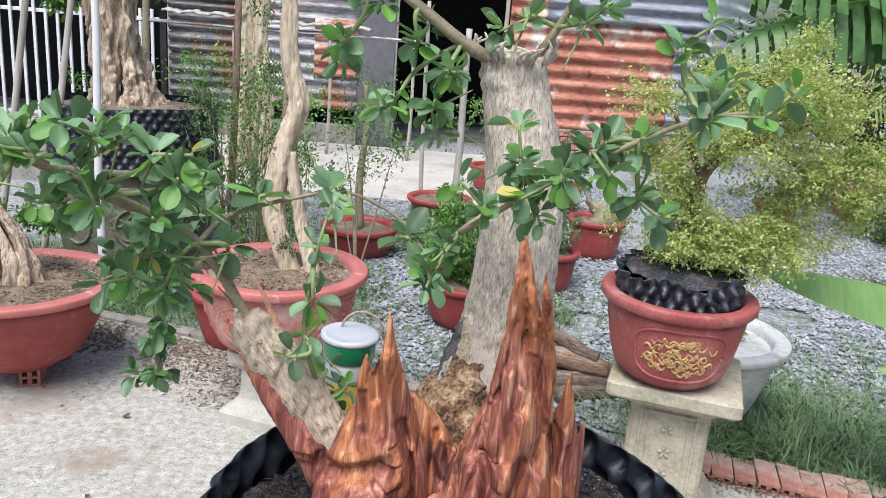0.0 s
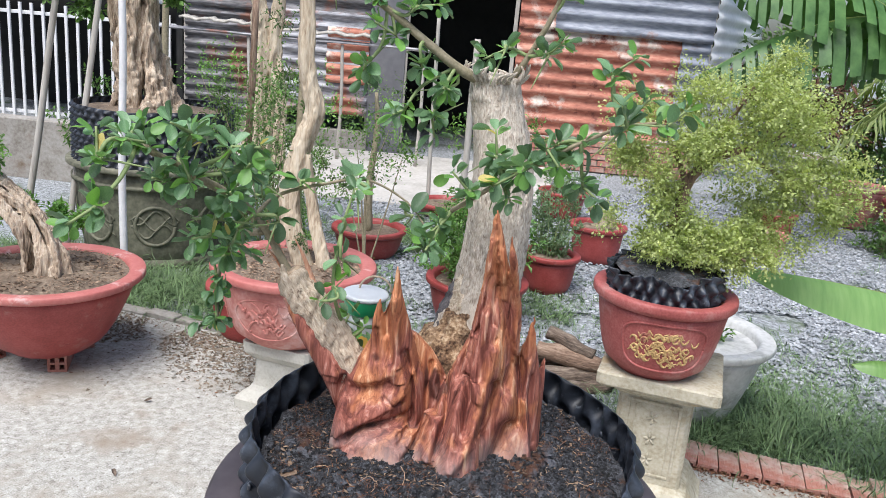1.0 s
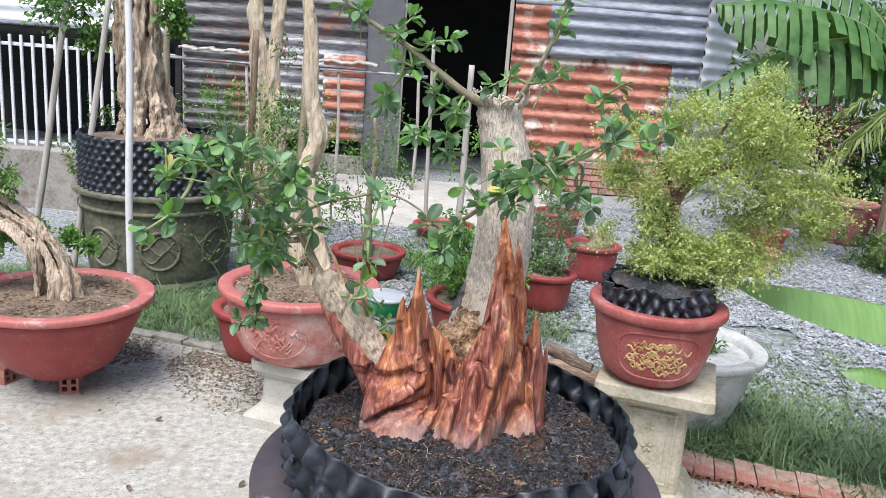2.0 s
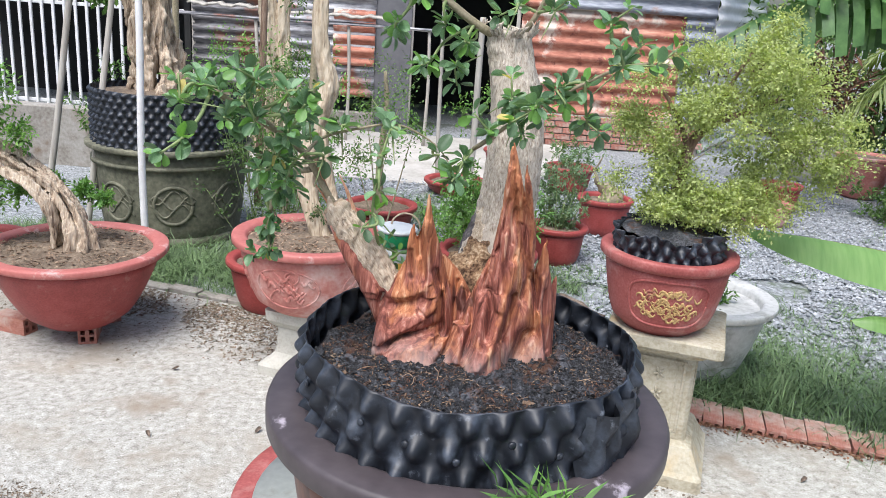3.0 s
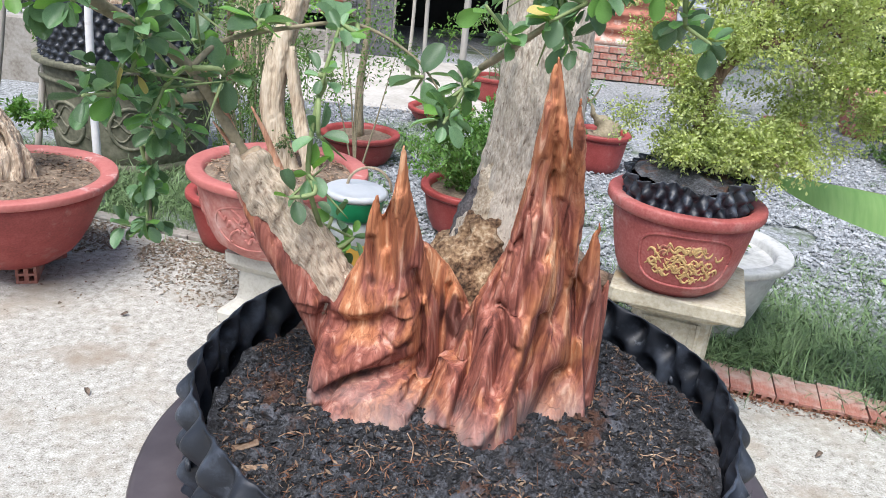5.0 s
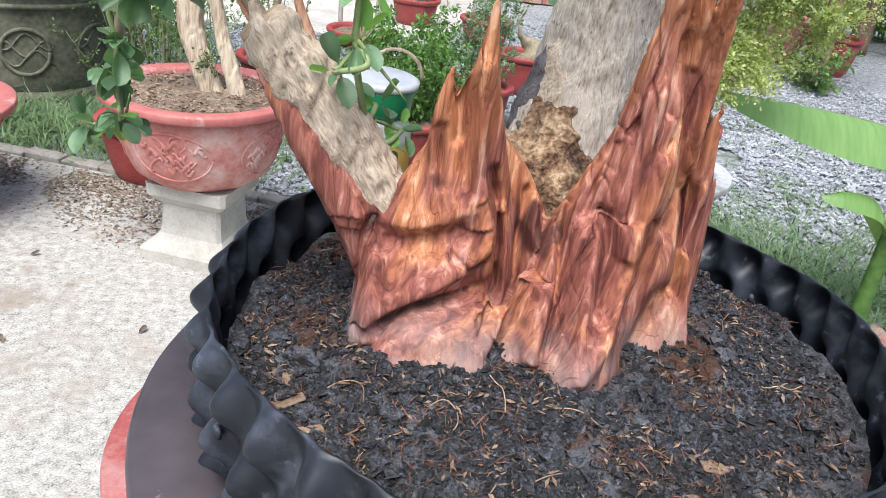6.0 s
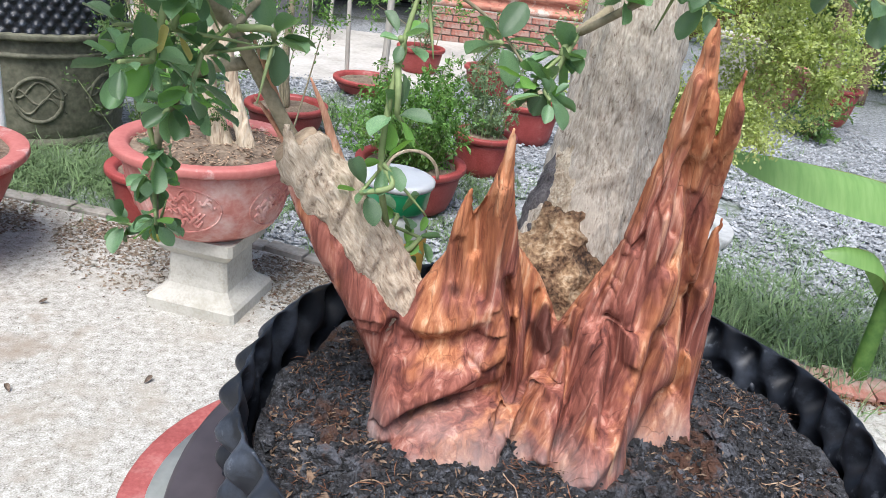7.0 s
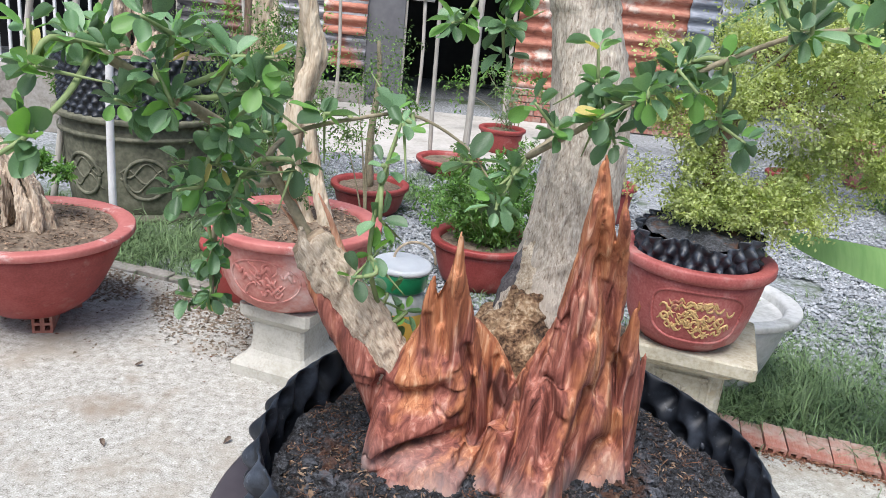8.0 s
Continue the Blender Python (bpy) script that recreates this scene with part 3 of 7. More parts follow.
def hollow_brick(w=0.078, d=0.18, h=0.055, holes=True):
    """A clay brick along y, its holed end at y = 0, with fine grooves along the top."""
    bm = bmesh.new()
    xs = [-w / 2, -0.029, -0.009, 0.009, 0.029, w / 2]
    m = 0.011 if h > 0.07 else 0.008
    hz = (h - 3 * m) / 2
    zs = [0, m, m + hz, 2 * m + hz, 2 * m + 2 * hz, h]
    grid = {(i, k): bm.verts.new((xs[i], 0, zs[k])) for i in range(6) for k in range(6)}
    back = {(i, k): bm.verts.new((xs[i], d, zs[k])) for i in range(6) for k in range(6)}
    for i in range(5):
        for k in range(5):
            if i in (1, 3) and k in (1, 3):
                deep = [bm.verts.new((xs[a], 0.05, zs[b])) for a, b in ((i, k), (i + 1, k), (i + 1, k + 1), (i, k + 1))]
                lip = [grid[i, k], grid[i + 1, k], grid[i + 1, k + 1], grid[i, k + 1]]
                for q in range(4):
                    bm.faces.new((lip[q], lip[(q + 1) % 4], deep[(q + 1) % 4], deep[q]))
                bm.faces.new(deep)
            else:
                bm.faces.new((grid[i, k], grid[i + 1, k], grid[i + 1, k + 1], grid[i, k + 1]))
            bm.faces.new((back[i, k + 1], back[i + 1, k + 1], back[i + 1, k], back[i, k]))
    for i in range(5):
        bm.faces.new((grid[i, 0], back[i, 0], back[i + 1, 0], grid[i + 1, 0]))
        bm.faces.new((grid[i + 1, 5], back[i + 1, 5], back[i, 5], grid[i, 5]))
        bm.faces.new((grid[0, i], grid[0, i + 1], back[0, i + 1], back[0, i]))
        bm.faces.new((grid[5, i + 1], grid[5, i], back[5, i], back[5, i + 1]))
    bmesh.ops.recalc_face_normals(bm, faces=bm.faces[:])
    bm.verts.index_update()
    out = [tuple(v.co) for v in bm.verts], [tuple(v.index for v in f.verts) for f in bm.faces]
    bm.free()
    return out


def along_edge(x):
    xs, ys = [e[0] for e in EDGE], [e[1] for e in EDGE]
    return np.interp(x, xs, ys), math.degrees(math.atan2(np.interp(x + 0.05, xs, ys) - np.interp(x - 0.05, xs, ys), 0.1))


# ---- shed, fence and far walls ----
def shed():
    y = 10.5
    t = thing("shed", (0.44, y, -0.03), "corrugated iron shed with rusted patched walls and an open dark doorway", "shed")
    def sheet(name, x0, x1, z0, z1, mat, dy=0.0, seed=0, pitch=0.17, label=""):
        part(name, (*moved(corrugated(x1 - x0, z1 - z0, pitch, 0.055, seed=seed), Matrix.Translation((x0 - 0.44, dy, z0))), mat), t, label)
    sheet("wall_sheet", 0.50, 2.62, 0.42, 1.80, RUST, 0.0, 1, label="rust red corrugated sheet")
    sheet("wall_sheet", 2.56, 2.92, 0.42, 1.80, STEEL, -0.02, 2)
    sheet("wall_sheet", 0.95, 2.92, 1.74, 2.40, STEEL, -0.05, 3, label="blue grey corrugated sheet")
    sheet("wall_sheet", 0.50, 1.02, 1.74, 2.40, RUST, -0.03, 4)
    sheet("wall_sheet", 0.50, 2.92, 2.34, 3.3, STEEL, -0.02, 5)
    sheet("wall_sheet", -3.75, -2.55, 0.25, 1.72, DARKSHEET, 0.0, 6, 0.13)
    sheet("wall_sheet", -2.60, -1.36, 0.45, 1.72, OLDSHEET, -0.03, 7, 0.15)
    sheet("wall_sheet", -1.90, -1.36, 0.85, 1.55, RUST, -0.07, 8, 0.15)
    sheet("wall_sheet", -3.75, -1.36, 1.66, 3.3, DARKSHEET, -0.02, 9, 0.16)
    part("panel", (*block(0.46, 0.03, 3.3, 0.004, (-1.57, 0.0, 0)), GREYBOARD, False), t, "plain dark grey panel")
    for x in (0.46, -0.90, -1.36, -3.75, 2.92):
        part("post", (*block(0.05, 0.06, 3.3, 0.006, (x - 0.44, 0.05, 0)), POLE, False), t)
    plinth = part("plinth", (*block(2.45, 0.10, 0.42, 0.01, (1.27, 0.02, 0)), BLOCK, False), t, "mortared red brick plinth")
    piece = mesh_of("brick", *roughen(block(0.205, 0.10, 0.070, 0.006), 0.003, 0.05), BRICK, False)
    for row in range(5):
        for k in range(11):
            part("brick", piece, plinth, m=pose(0.17 + 0.218 * k + 0.109 * (row % 2), -0.012 + 0.003 * ((k * 7 + row * 3) % 3), 0.008 + 0.082 * row))
    part("plinth", (*block(2.45, 0.14, 0.25, 0.01, (-3.0, 0.02, 0)), BLOCK, False), t)
    # inner walls carry the doorway's shade in their near-black colour
    part("inner_wall", (*block(9.0, 0.08, 3.3, 0.0, (-0.5, 3.6, 0)), SHADEBLACK, False), t)
    part("inner_wall", (*block(0.08, 3.6, 3.3, 0.0, (-4.3, 1.9, 0)), SHADEBLACK, False), t)
    part("roof", (*block(7.6, 4.2, 0.05, 0.0, (-0.6, 1.8, 3.3)), STEEL, False), t)
    side = corrugated(3.4, 3.3, 0.17, 0.035, seed=12)
    part("side_wall", (*moved(side, pose(2.52, 0.05, 0, 0, 0, 62)), SIDING), t, "pale corrugated side wall")
    awn = moved(corrugated(3.6, 0.22, 0.11, 0.03, seed=14), pose(-4.55, -1.0, 1.38, -88, 0, 0))
    part("awning", (*awn, OLDSHEET), t, "low sheet-metal awning with a wavy edge")
    for x0, x1, z0, ph in ((-3.45, -2.48, 1.49, 0.4), (-2.38, -1.10, 1.46, 2.0)):
        edge = [(x0 + (x1 - x0) * k / 24, z0 + 0.012 * math.sin(k * 0.9 + ph) + 0.008 * math.sin(k * 2.3)) for k in range(25)]
        vv = [(x - 0.44, yy, z + dz) for x, z in edge for yy, dz in ((-1.03, 0.0), (-1.03, 0.026), (-0.85, 0.040), (-0.85, 0.014))]
        part("awning_edge", (vv, [(4 * k + a, 4 * k + (a + 1) % 4, 4 * k + 4 + (a + 1) % 4, 4 * k + 4 + a) for k in range(24) for a in range(4)], POLE), t, "pale wavy sheet edge of the awning")
    for x in (-4.1, -3.1, -2.0, -1.05):
        part("awning_post", (*tube([(x, -0.95, 0, 0.022), (x + 0.02, -0.95, 0.7, 0.02), (x, -0.95, 1.36, 0.02)], 7), POLE), t)
    return t


shed()


def fence():
    t = thing("fence", (-5.0, 10.2, -0.03), "white painted steel bar fence before a dark shelter", "fence")
    for k in range(19):
        x = -1.45 + k * 0.145
        part("bar", (*block(0.035, 0.03, 1.42, 0.004, (x, 0, 0.08)), WHITEPAINT, False), t)
    for z in (0.12, 1.36):
        part("rail", (*block(2.75, 0.025, 0.045, 0.004, (-0.14, 0.032, z)), WHITEPAINT, False), t)
    return t


fence()
solo("low_wall", (*roughen(block(1.9, 0.18, 0.55, 0.01, (-4.2, 7.2, -0.04)), 0.008, 0.2), BLOCK, False), "low grey cement block wall with worn render", "wall", kind="structure")
solo("wall_north", (*moved(corrugated(4.2, 1.6, 0.20, 0.03, seed=21), Matrix.Translation((-7.6, 12.4, 1.62))), SIDING), "white horizontal siding of the building behind", "wall", kind="structure")
# wall coloured near black for the shade behind the bars
solo("wall_shelter", (*block(4.2, 0.12, 1.62, 0.0, (-5.5, 12.5, -0.04)), SHADEBLACK, False), "shelter wall behind the fence, its shade painted near black", "wall", kind="structure")
# roof added to keep light off the shelter wall, edge-on at eye height
solo("shade_roof", (*block(3.9, 1.9, 0.03, 0.004, (-5.75, 11.40, 1.60)), STEEL, False), "low sheet roof added to shade the shelter", "roof", kind="structure")
solo("wall_west", (*block(0.2, 18.0, 2.6, 0.0, (-9.0, 4.0, -0.04)), BLOCK, False), "grey cement boundary wall", "wall", kind="structure")


# ---- pots and stands ----
def pot_profile(rim, foot, height, lip=0.035, inner=0.05, flare=0.55, wall=0.022):
    """Outer wall from foot to rim, rolled lip, then down inside to the soil."""
    rows = [(foot * 0.92, 0.0), (foot, 0.012)]
    for k in range(1, 9):
        u = k / 9
        rows.append((foot + (rim - lip * 0.8 - foot) * (u ** flare), 0.012 + (height - 0.045 - 0.012) * u))
    rows += [(rim - lip * 0.75, height - 0.042), (rim - lip * 0.3, height - 0.036), (rim - 0.003, height - 0.030), (rim, height - 0.026), (rim, height - 0.007), (rim - 0.002, height - 0.002), (rim - 0.006, height),
             (rim - lip - wall * 0.3, height - 0.001), (rim - lip - wall * 0.6, height - 0.004), (rim - lip - wall, height - 0.014), (rim - lip - wall - 0.004, height - inner - 0.03)]
    return rows


def soil_disc(radius, z, rng, mound=0.02, bump=0.012):
    verts, faces, rings, seg = [(0, 0, z + mound)], [], 10, 36
    for k in range(1, rings + 1):
        r = radius * k / rings
        for s in range(seg):
            a = 2 * math.pi * s / seg
            x, y = r * math.cos(a), r * math.sin(a)
            verts.append((x, y, z + mound * (1 - (k / rings) ** 2) + bump * noise.noise(Vector((x * 22, y * 22, radius * 50)))))
    for s in range(seg):
        faces.append((0, 1 + s, 1 + (s + 1) % seg))
    for k in range(rings - 1):
        for s in range(seg):
            a, b = 1 + k * seg + s, 1 + k * seg + (s + 1) % seg
            faces.append((a, a + seg, b + seg, b))
    return verts, faces


def pot(name, at, rim, foot, height, label, mat=TERRACOTTA, rimmat=None, flare=0.55, soil=SOIL, lip=0.035, inner=0.05, group="red pots", segs=56, litter=0, turn=0.0):
    t = thing(name, at, label, "plant pot", group, turn=turn)
    prof = pot_profile(rim, foot, height, lip, inner, flare)
    cutrow = 10
    part("body", (*lathe(prof[:cutrow + 1] + [(prof[cutrow][0] - 0.02, prof[cutrow][1])], segs, 0.004, seed=int(rim * 1000)), mat), t)
    rimshape = prof[cutrow:]
    v, f = lathe([(prof[cutrow][0] - 0.012, prof[cutrow][1] - 0.002)] + rimshape, segs, 0.004, seed=int(rim * 1000))
    part("rim", (v, f[:-2], rimmat or mat), t)
    if soil:
        part("soil", (*soil_disc(rim - lip - 0.02, height - inner, R), soil), t, "dry brown soil")
    if litter:
        n = litter
        a, r = R.uniform(0, 6.28, n), (rim - lip - 0.04) * np.sqrt(R.uniform(0.02, 1, n))
        pts = np.c_[r * np.cos(a), r * np.sin(a), height - inner + 0.012 + R.uniform(0, 0.012, n)]
        d = np.c_[np.cos(a * 7), np.sin(a * 7), R.normal(size=n) * 0.2]
        tagged(part("litter", (*blades(pts, d, R.uniform(0.008, 0.030, n), R.uniform(0.003, 0.009, n)), SHARD), t, "brown leaf litter"), kind="stuff")
    return t


def relief(points, radius_at, mat, parent, name, thick=0.008, label=""):
    """Raised strokes on a pot's wall: (angle, height) rows bent round the body."""
    pieces = []
    for stroke in points:
        pieces.append(tube([(radius_at(z) * math.cos(a), radius_at(z) * math.sin(a), z, thick * w) for a, z, w in stroke], 6, 4))
    v, f = join(*pieces)
    return part(name, (v, f, mat), parent, label)


def wall_radius(rim, foot, height, lip, flare):
    return lambda z: foot + (rim - lip * 0.8 - foot) * (max(0.0, min(1.0, (z - 0.012) / (height - 0.057))) ** flare)


# wide red pot on bricks
left_pot = pot("bonsai_pot", (-1.800, 3.41, 0.08), 0.412, 0.180, 0.365, "wide round red clay pot standing on hollow bricks", rimmat=POTRIM, flare=0.62, lip=0.05, inner=0.022, litter=1500)
BRICK_TALL = mesh_of("brick", *hollow_brick(0.08, 0.18, 0.08), BRICK, False)
for x, y, a in ((-1.717, 3.30, 18), (-2.02, 3.365, 74), (-1.72, 3.62, 140)):
    solo("brick", BRICK_TALL, "red four-hole clay brick under a pot", "brick", "bricks under the pot", at=pose(x, y, 0, 0, 0, a))

# faded pot with its stand
def stand(at, rings, label, mat, turn, panel=None):
    t = thing("pedestal", at, label, "pedestal", "stone pedestals", turn=turn)
    part("base", (*roughen(square_loft([(h, z) for h, z, k in rings if k == "base"]), 0.0025, 0.05), mat, False), t)
    part("column", (*roughen(square_loft([(h, z) for h, z, k in rings if k == "column"]), 0.002, 0.05, 2.0), mat, False), t)
    part("slab", (*roughen(square_loft([(h, z) for h, z, k in rings if k == "slab"]), 0.002, 0.05, 5.0), mat, False), t)
    if panel:
        half, z0, z1, inset = panel
        for q in range(4):
            m = pose(0, 0, 0, 0, 0, 90 * q)
            bars = join(block(0.012, 0.010, z1 - z0, 0.003, (-half, -inset, z0)), block(0.012, 0.010, z1 - z0, 0.003, (half, -inset, z0)), block(2 * half - 0.012, 0.010, 0.012, 0.003, (0, -inset, z0)), block(2 * half - 0.012, 0.010, 0.012, 0.003, (0, -inset, z1 - 0.012)))
            part("moulding", (*moved(bars, m), mat, False), t)
            inner = join(block(0.006, 0.006, z1 - z0 - 0.04, 0.002, (-half * 0.72, -inset, z0 + 0.02)), block(0.006, 0.006, z1 - z0 - 0.04, 0.002, (half * 0.72, -inset, z0 + 0.02)))
            part("inner_moulding", (*moved(inner, m), mat, False), t)
            for lift in (0.22, 0.50, 0.78):
                zc, petals = z0 + (z1 - z0) * lift, []
                for k in range(5):
                    a = 2 * math.pi * k / 5 + lift
                    petals.append(tube([(0.004 * math.cos(a), -inset, zc + 0.004 * math.sin(a), 0.003), (0.014 * math.cos(a), -inset - 0.001, zc + 0.016 * math.sin(a), 0.0055), (0.022 * math.cos(a), -inset, zc + 0.026 * math.sin(a), 0.002)], 6, 3))
                part("ornament", (*moved(join(*petals), m), mat), t, "worn flower relief")
    return t


stand((-0.665, 3.265, 0), [(0.178, 0, "base"), (0.176, 0.040, "base"), (0.166, 0.052, "base"), (0.136, 0.075, "base"), (0.121, 0.095, "base"), (0.122, 0.093, "column"), (0.117, 0.125, "column"), (0.114, 0.215, "column"),
      (0.116, 0.213, "slab"), (0.135, 0.232, "slab"), (0.152, 0.252, "slab"), (0.154, 0.298, "slab")], "short grey cast-stone pedestal under a faded pot", GREYSTONE, -17)
ped_pot = pot("bonsai_pot", (-0.675, 3.29, 0.298), 0.345, 0.20, 0.325, "faded pinkish red clay pot with raised dragon relief", PINKPOT, POTRIM, flare=0.45, lip=0.045, inner=0.024, litter=1100)
wr = wall_radius(0.345, 0.20, 0.325, 0.045, 0.45)
for c in (-1.75, -0.4, -3.1):
    strokes = [[(c + dx + 0.10 * math.cos(k * 0.9 + p), 0.15 + dz + 0.03 * math.sin(k * 0.9 + p * 2), 0.7) for k in range(6)] for dx, dz, p in ((0.0, 0.02, 0), (0.22, -0.02, 1.2), (-0.2, -0.03, 2.2), (0.1, 0.06, 3.0), (-0.12, 0.05, 4.0))]
    for q in range(14):
        a0, z0, p0 = c + R.uniform(-0.36, 0.36), 0.155 + R.uniform(-0.055, 0.055), R.uniform(0, 6.28)
        strokes.append([(a0 + 0.035 * (k - 2), z0 + 0.014 * math.sin(p0 + k * 1.5), 1.15 - 0.2 * abs(k - 2)) for k in range(5)])
    strokes.append([(c + 0.50 * math.cos(k * 0.45), 0.155 + 0.09 * math.sin(k * 0.45), 0.6) for k in range(15)])
    relief(strokes, wr, PINKPOT, ped_pot, "relief", 0.007, "raised dragon and cloud relief")

# gold-relief pot with its stand
stand((0.755, 2.735, 0), [(0.205, 0, "base"), (0.203, 0.045, "base"), (0.190, 0.06, "base"), (0.150, 0.14, "base"), (0.128, 0.155, "base"), (0.124, 0.152, "column"), (0.118, 0.475, "column"),
      (0.128, 0.473, "slab"), (0.150, 0.49, "slab"), (0.160, 0.512, "slab"), (0.198, 0.514, "slab"), (0.202, 0.52, "slab"), (0.202, 0.556, "slab"), (0.198, 0.562, "slab")], "tall cream cast-stone pedestal with carved panels", PEDESTAL, -17, (0.085, 0.18, 0.46, 0.121))
gold_pot = pot("bonsai_pot", (0.706, 2.690, 0.562), 0.237, 0.137, 0.286, "red clay pot with gold painted relief, on a pedestal", DUSTYRED, DUSTYRED, flare=0.42, lip=0.028, soil=None)
wg = wall_radius(0.237, 0.137, 0.286, 0.028, 0.42)
rg = np.random.default_rng(3)
strokes = []
for k in range(74):
    a0, z0 = -1.70 + rg.uniform(-1, 1) * 0.60, 0.135 + rg.uniform(-1, 1) * 0.056
    a0 = -1.70 + (a0 + 1.70) * (1.0 - 0.35 * abs(z0 - 0.135) / 0.056)
    ph, s = rg.uniform(0, 6.28), rg.choice([-1, 1])
    strokes.append([(a0 + 0.034 * (q - 2) + 0.018 * math.cos(ph + q * 1.7), z0 + s * 0.009 * math.sin(ph + q * 1.6), 1.1 - 0.3 * abs(q - 2)) for q in range(5)])
for stroke in strokes:
    relief([stroke], wg, GOLD, gold_pot, "scroll", 0.0040, "gold painted scroll")
oval = [[(-1.70 + 0.70 * math.copysign(abs(math.cos(k * math.pi / 12)) ** 0.6, math.cos(k * math.pi / 12)), 0.137 + 0.084 * math.copysign(abs(math.sin(k * math.pi / 12)) ** 0.6, math.sin(k * math.pi / 12)), 0.55) for k in range(25)]]
relief(oval, wg, DUSTYRED, gold_pot, "panel_outline", 0.009, "raised panel outline")

# white bowl, big mossy pot, empty red pot
pot("bowl", (1.11, 3.57, -0.03), 0.355, 0.17, 0.43, "weathered white cement bowl with weeds", WHITEPOT, WHITEPOT, 0.6, lip=0.05, inner=0.07, group="")
olive = pot("large_pot", (-2.075, 5.32, -0.03), 0.55, 0.41, 0.65, "huge dark mossy pot with raised ring ornaments", OLIVEPOT, OLIVEPOT, 0.35, lip=0.06, group="")
wo = wall_radius(0.55, 0.41, 0.65, 0.06, 0.35)
for c in (-2.02, -1.20, -2.84, -0.38):
    ring_line = [(c + 0.25 * math.cos(k * math.pi / 8), 0.29 + 0.125 * math.sin(k * math.pi / 8), 1.0) for k in range(17)]
    relief([ring_line], wo, OLIVEPOT, olive, "ring_relief", 0.012, "raised ring moulding")
    twigs = [[(c - 0.30 + 0.60 * k / 8, 0.29 + d + 0.045 * math.sin(k * 1.1 + p), 0.9 - 0.05 * k) for k in range(9)] for d, p in ((0.02, 0.4), (-0.035, 2.0), (0.055, 3.3))]
    relief(twigs, wo, OLIVEPOT, olive, "branch_relief", 0.009, "raised wandering branches")
v, f = lathe([(0.46, 0.52), (0.520, 0.52), (0.520, 0.545), (0.46, 0.545)], 48)
part("band", (v, f[:-2], OLIVEPOT), olive)
v, f = lathe([(0.38, 0.0), (0.455, 0.0), (0.462, 0.03), (0.450, 0.055), (0.425, 0.07), (0.40, 0.07)], 48)
part("foot_ring", (v, f, OLIVEPOT), olive)
hollow = thing("empty_pot", (-0.11, 1.60, 0.02), "large empty red pot with a pale inside", "plant pot")
shell = pot_profile(0.395, 0.20, 0.48, 0.045, 0.10, 0.5)
v, f = lathe(shell[:11], 56, 0.004, seed=9)
part("body", (v, f[:-2], TERRACOTTA), hollow)
v, f = lathe(shell[10:18], 56, 0.004, seed=9)
part("rim", (v, f[:-2], DUSTYRED), hollow)
v, f = lathe([(0.345, 0.4795), (0.334, 0.474), (0.328, 0.45), (0.300, 0.34), (0.255, 0.18), (0.185, 0.03), (0.02, 0.025)], 56)
part("lining", (v, f[:-2] + [f[-2] if len(f[-2]) > 4 else f[-1]], PALEGLAZE), hollow, "pale greenish inside wall")

SMALL = [((-1.02, 3.98, -0.03), 0.25, 0.15, 0.30, "dark red clay pot half hidden in grass", TERRACOTTA, 0.5), ((-0.655, 5.70, -0.03), 0.275, 0.18, 0.215, "shallow red clay pot with a young tree", TERRACOTTA, 0.5),
         ((0.62, 5.25, -0.03), 0.205, 0.13, 0.27, "red clay pot holding a grey green herb", TERRACOTTA, 0.45), ((1.07, 6.15, -0.03), 0.225, 0.15, 0.29, "red clay pot with a squat bonsai", TERRACOTTA, 0.45),
         ((0.13, 4.52, -0.03), 0.30, 0.19, 0.275, "red clay pot full of bright green herb", TERRACOTTA, 0.45), ((-0.14, 7.15, -0.03), 0.29, 0.18, 0.14, "shallow red tray pot with a stake", TERRACOTTA, 0.5),
         ((2.92, 7.45, -0.03), 0.20, 0.13, 0.27, "red clay pot standing on gravel", TERRACOTTA, 0.5), ((2.62, 6.85, -0.03), 0.21, 0.14, 0.20, "small faded pot on gravel", PINKPOT, 0.5),
         ((4.15, 8.5, -0.03), 0.30, 0.18, 0.45, "red clay pot in the far row", PINKPOT, 0.5), ((4.45, 8.0, -0.03), 0.27, 0.17, 0.38, "red clay pot with yellow flowers", TERRACOTTA, 0.5), ((3.95, 9.3, -0.03), 0.36, 0.24, 0.62, "grey stone basin in the far row", GREYSTONE, 0.5),
         ((-2.66, 4.02, -0.03), 0.27, 0.17, 0.27, "dark red clay pot holding a leafy shrub", TERRACOTTA, 0.5),
         ((0.95, 7.6, -0.03), 0.24, 0.15, 0.26, "red clay pot in the back row", TERRACOTTA, 0.5), ((0.35, 8.3, -0.03), 0.24, 0.15, 0.26, "red clay pot in the back row", TERRACOTTA, 0.5)]
for at, rim, foot, h, label, mat, flare in SMALL:
    pot("bonsai_pot", at, rim, foot, h, label, mat, mat, flare, lip=0.03, inner=0.035, segs=36)


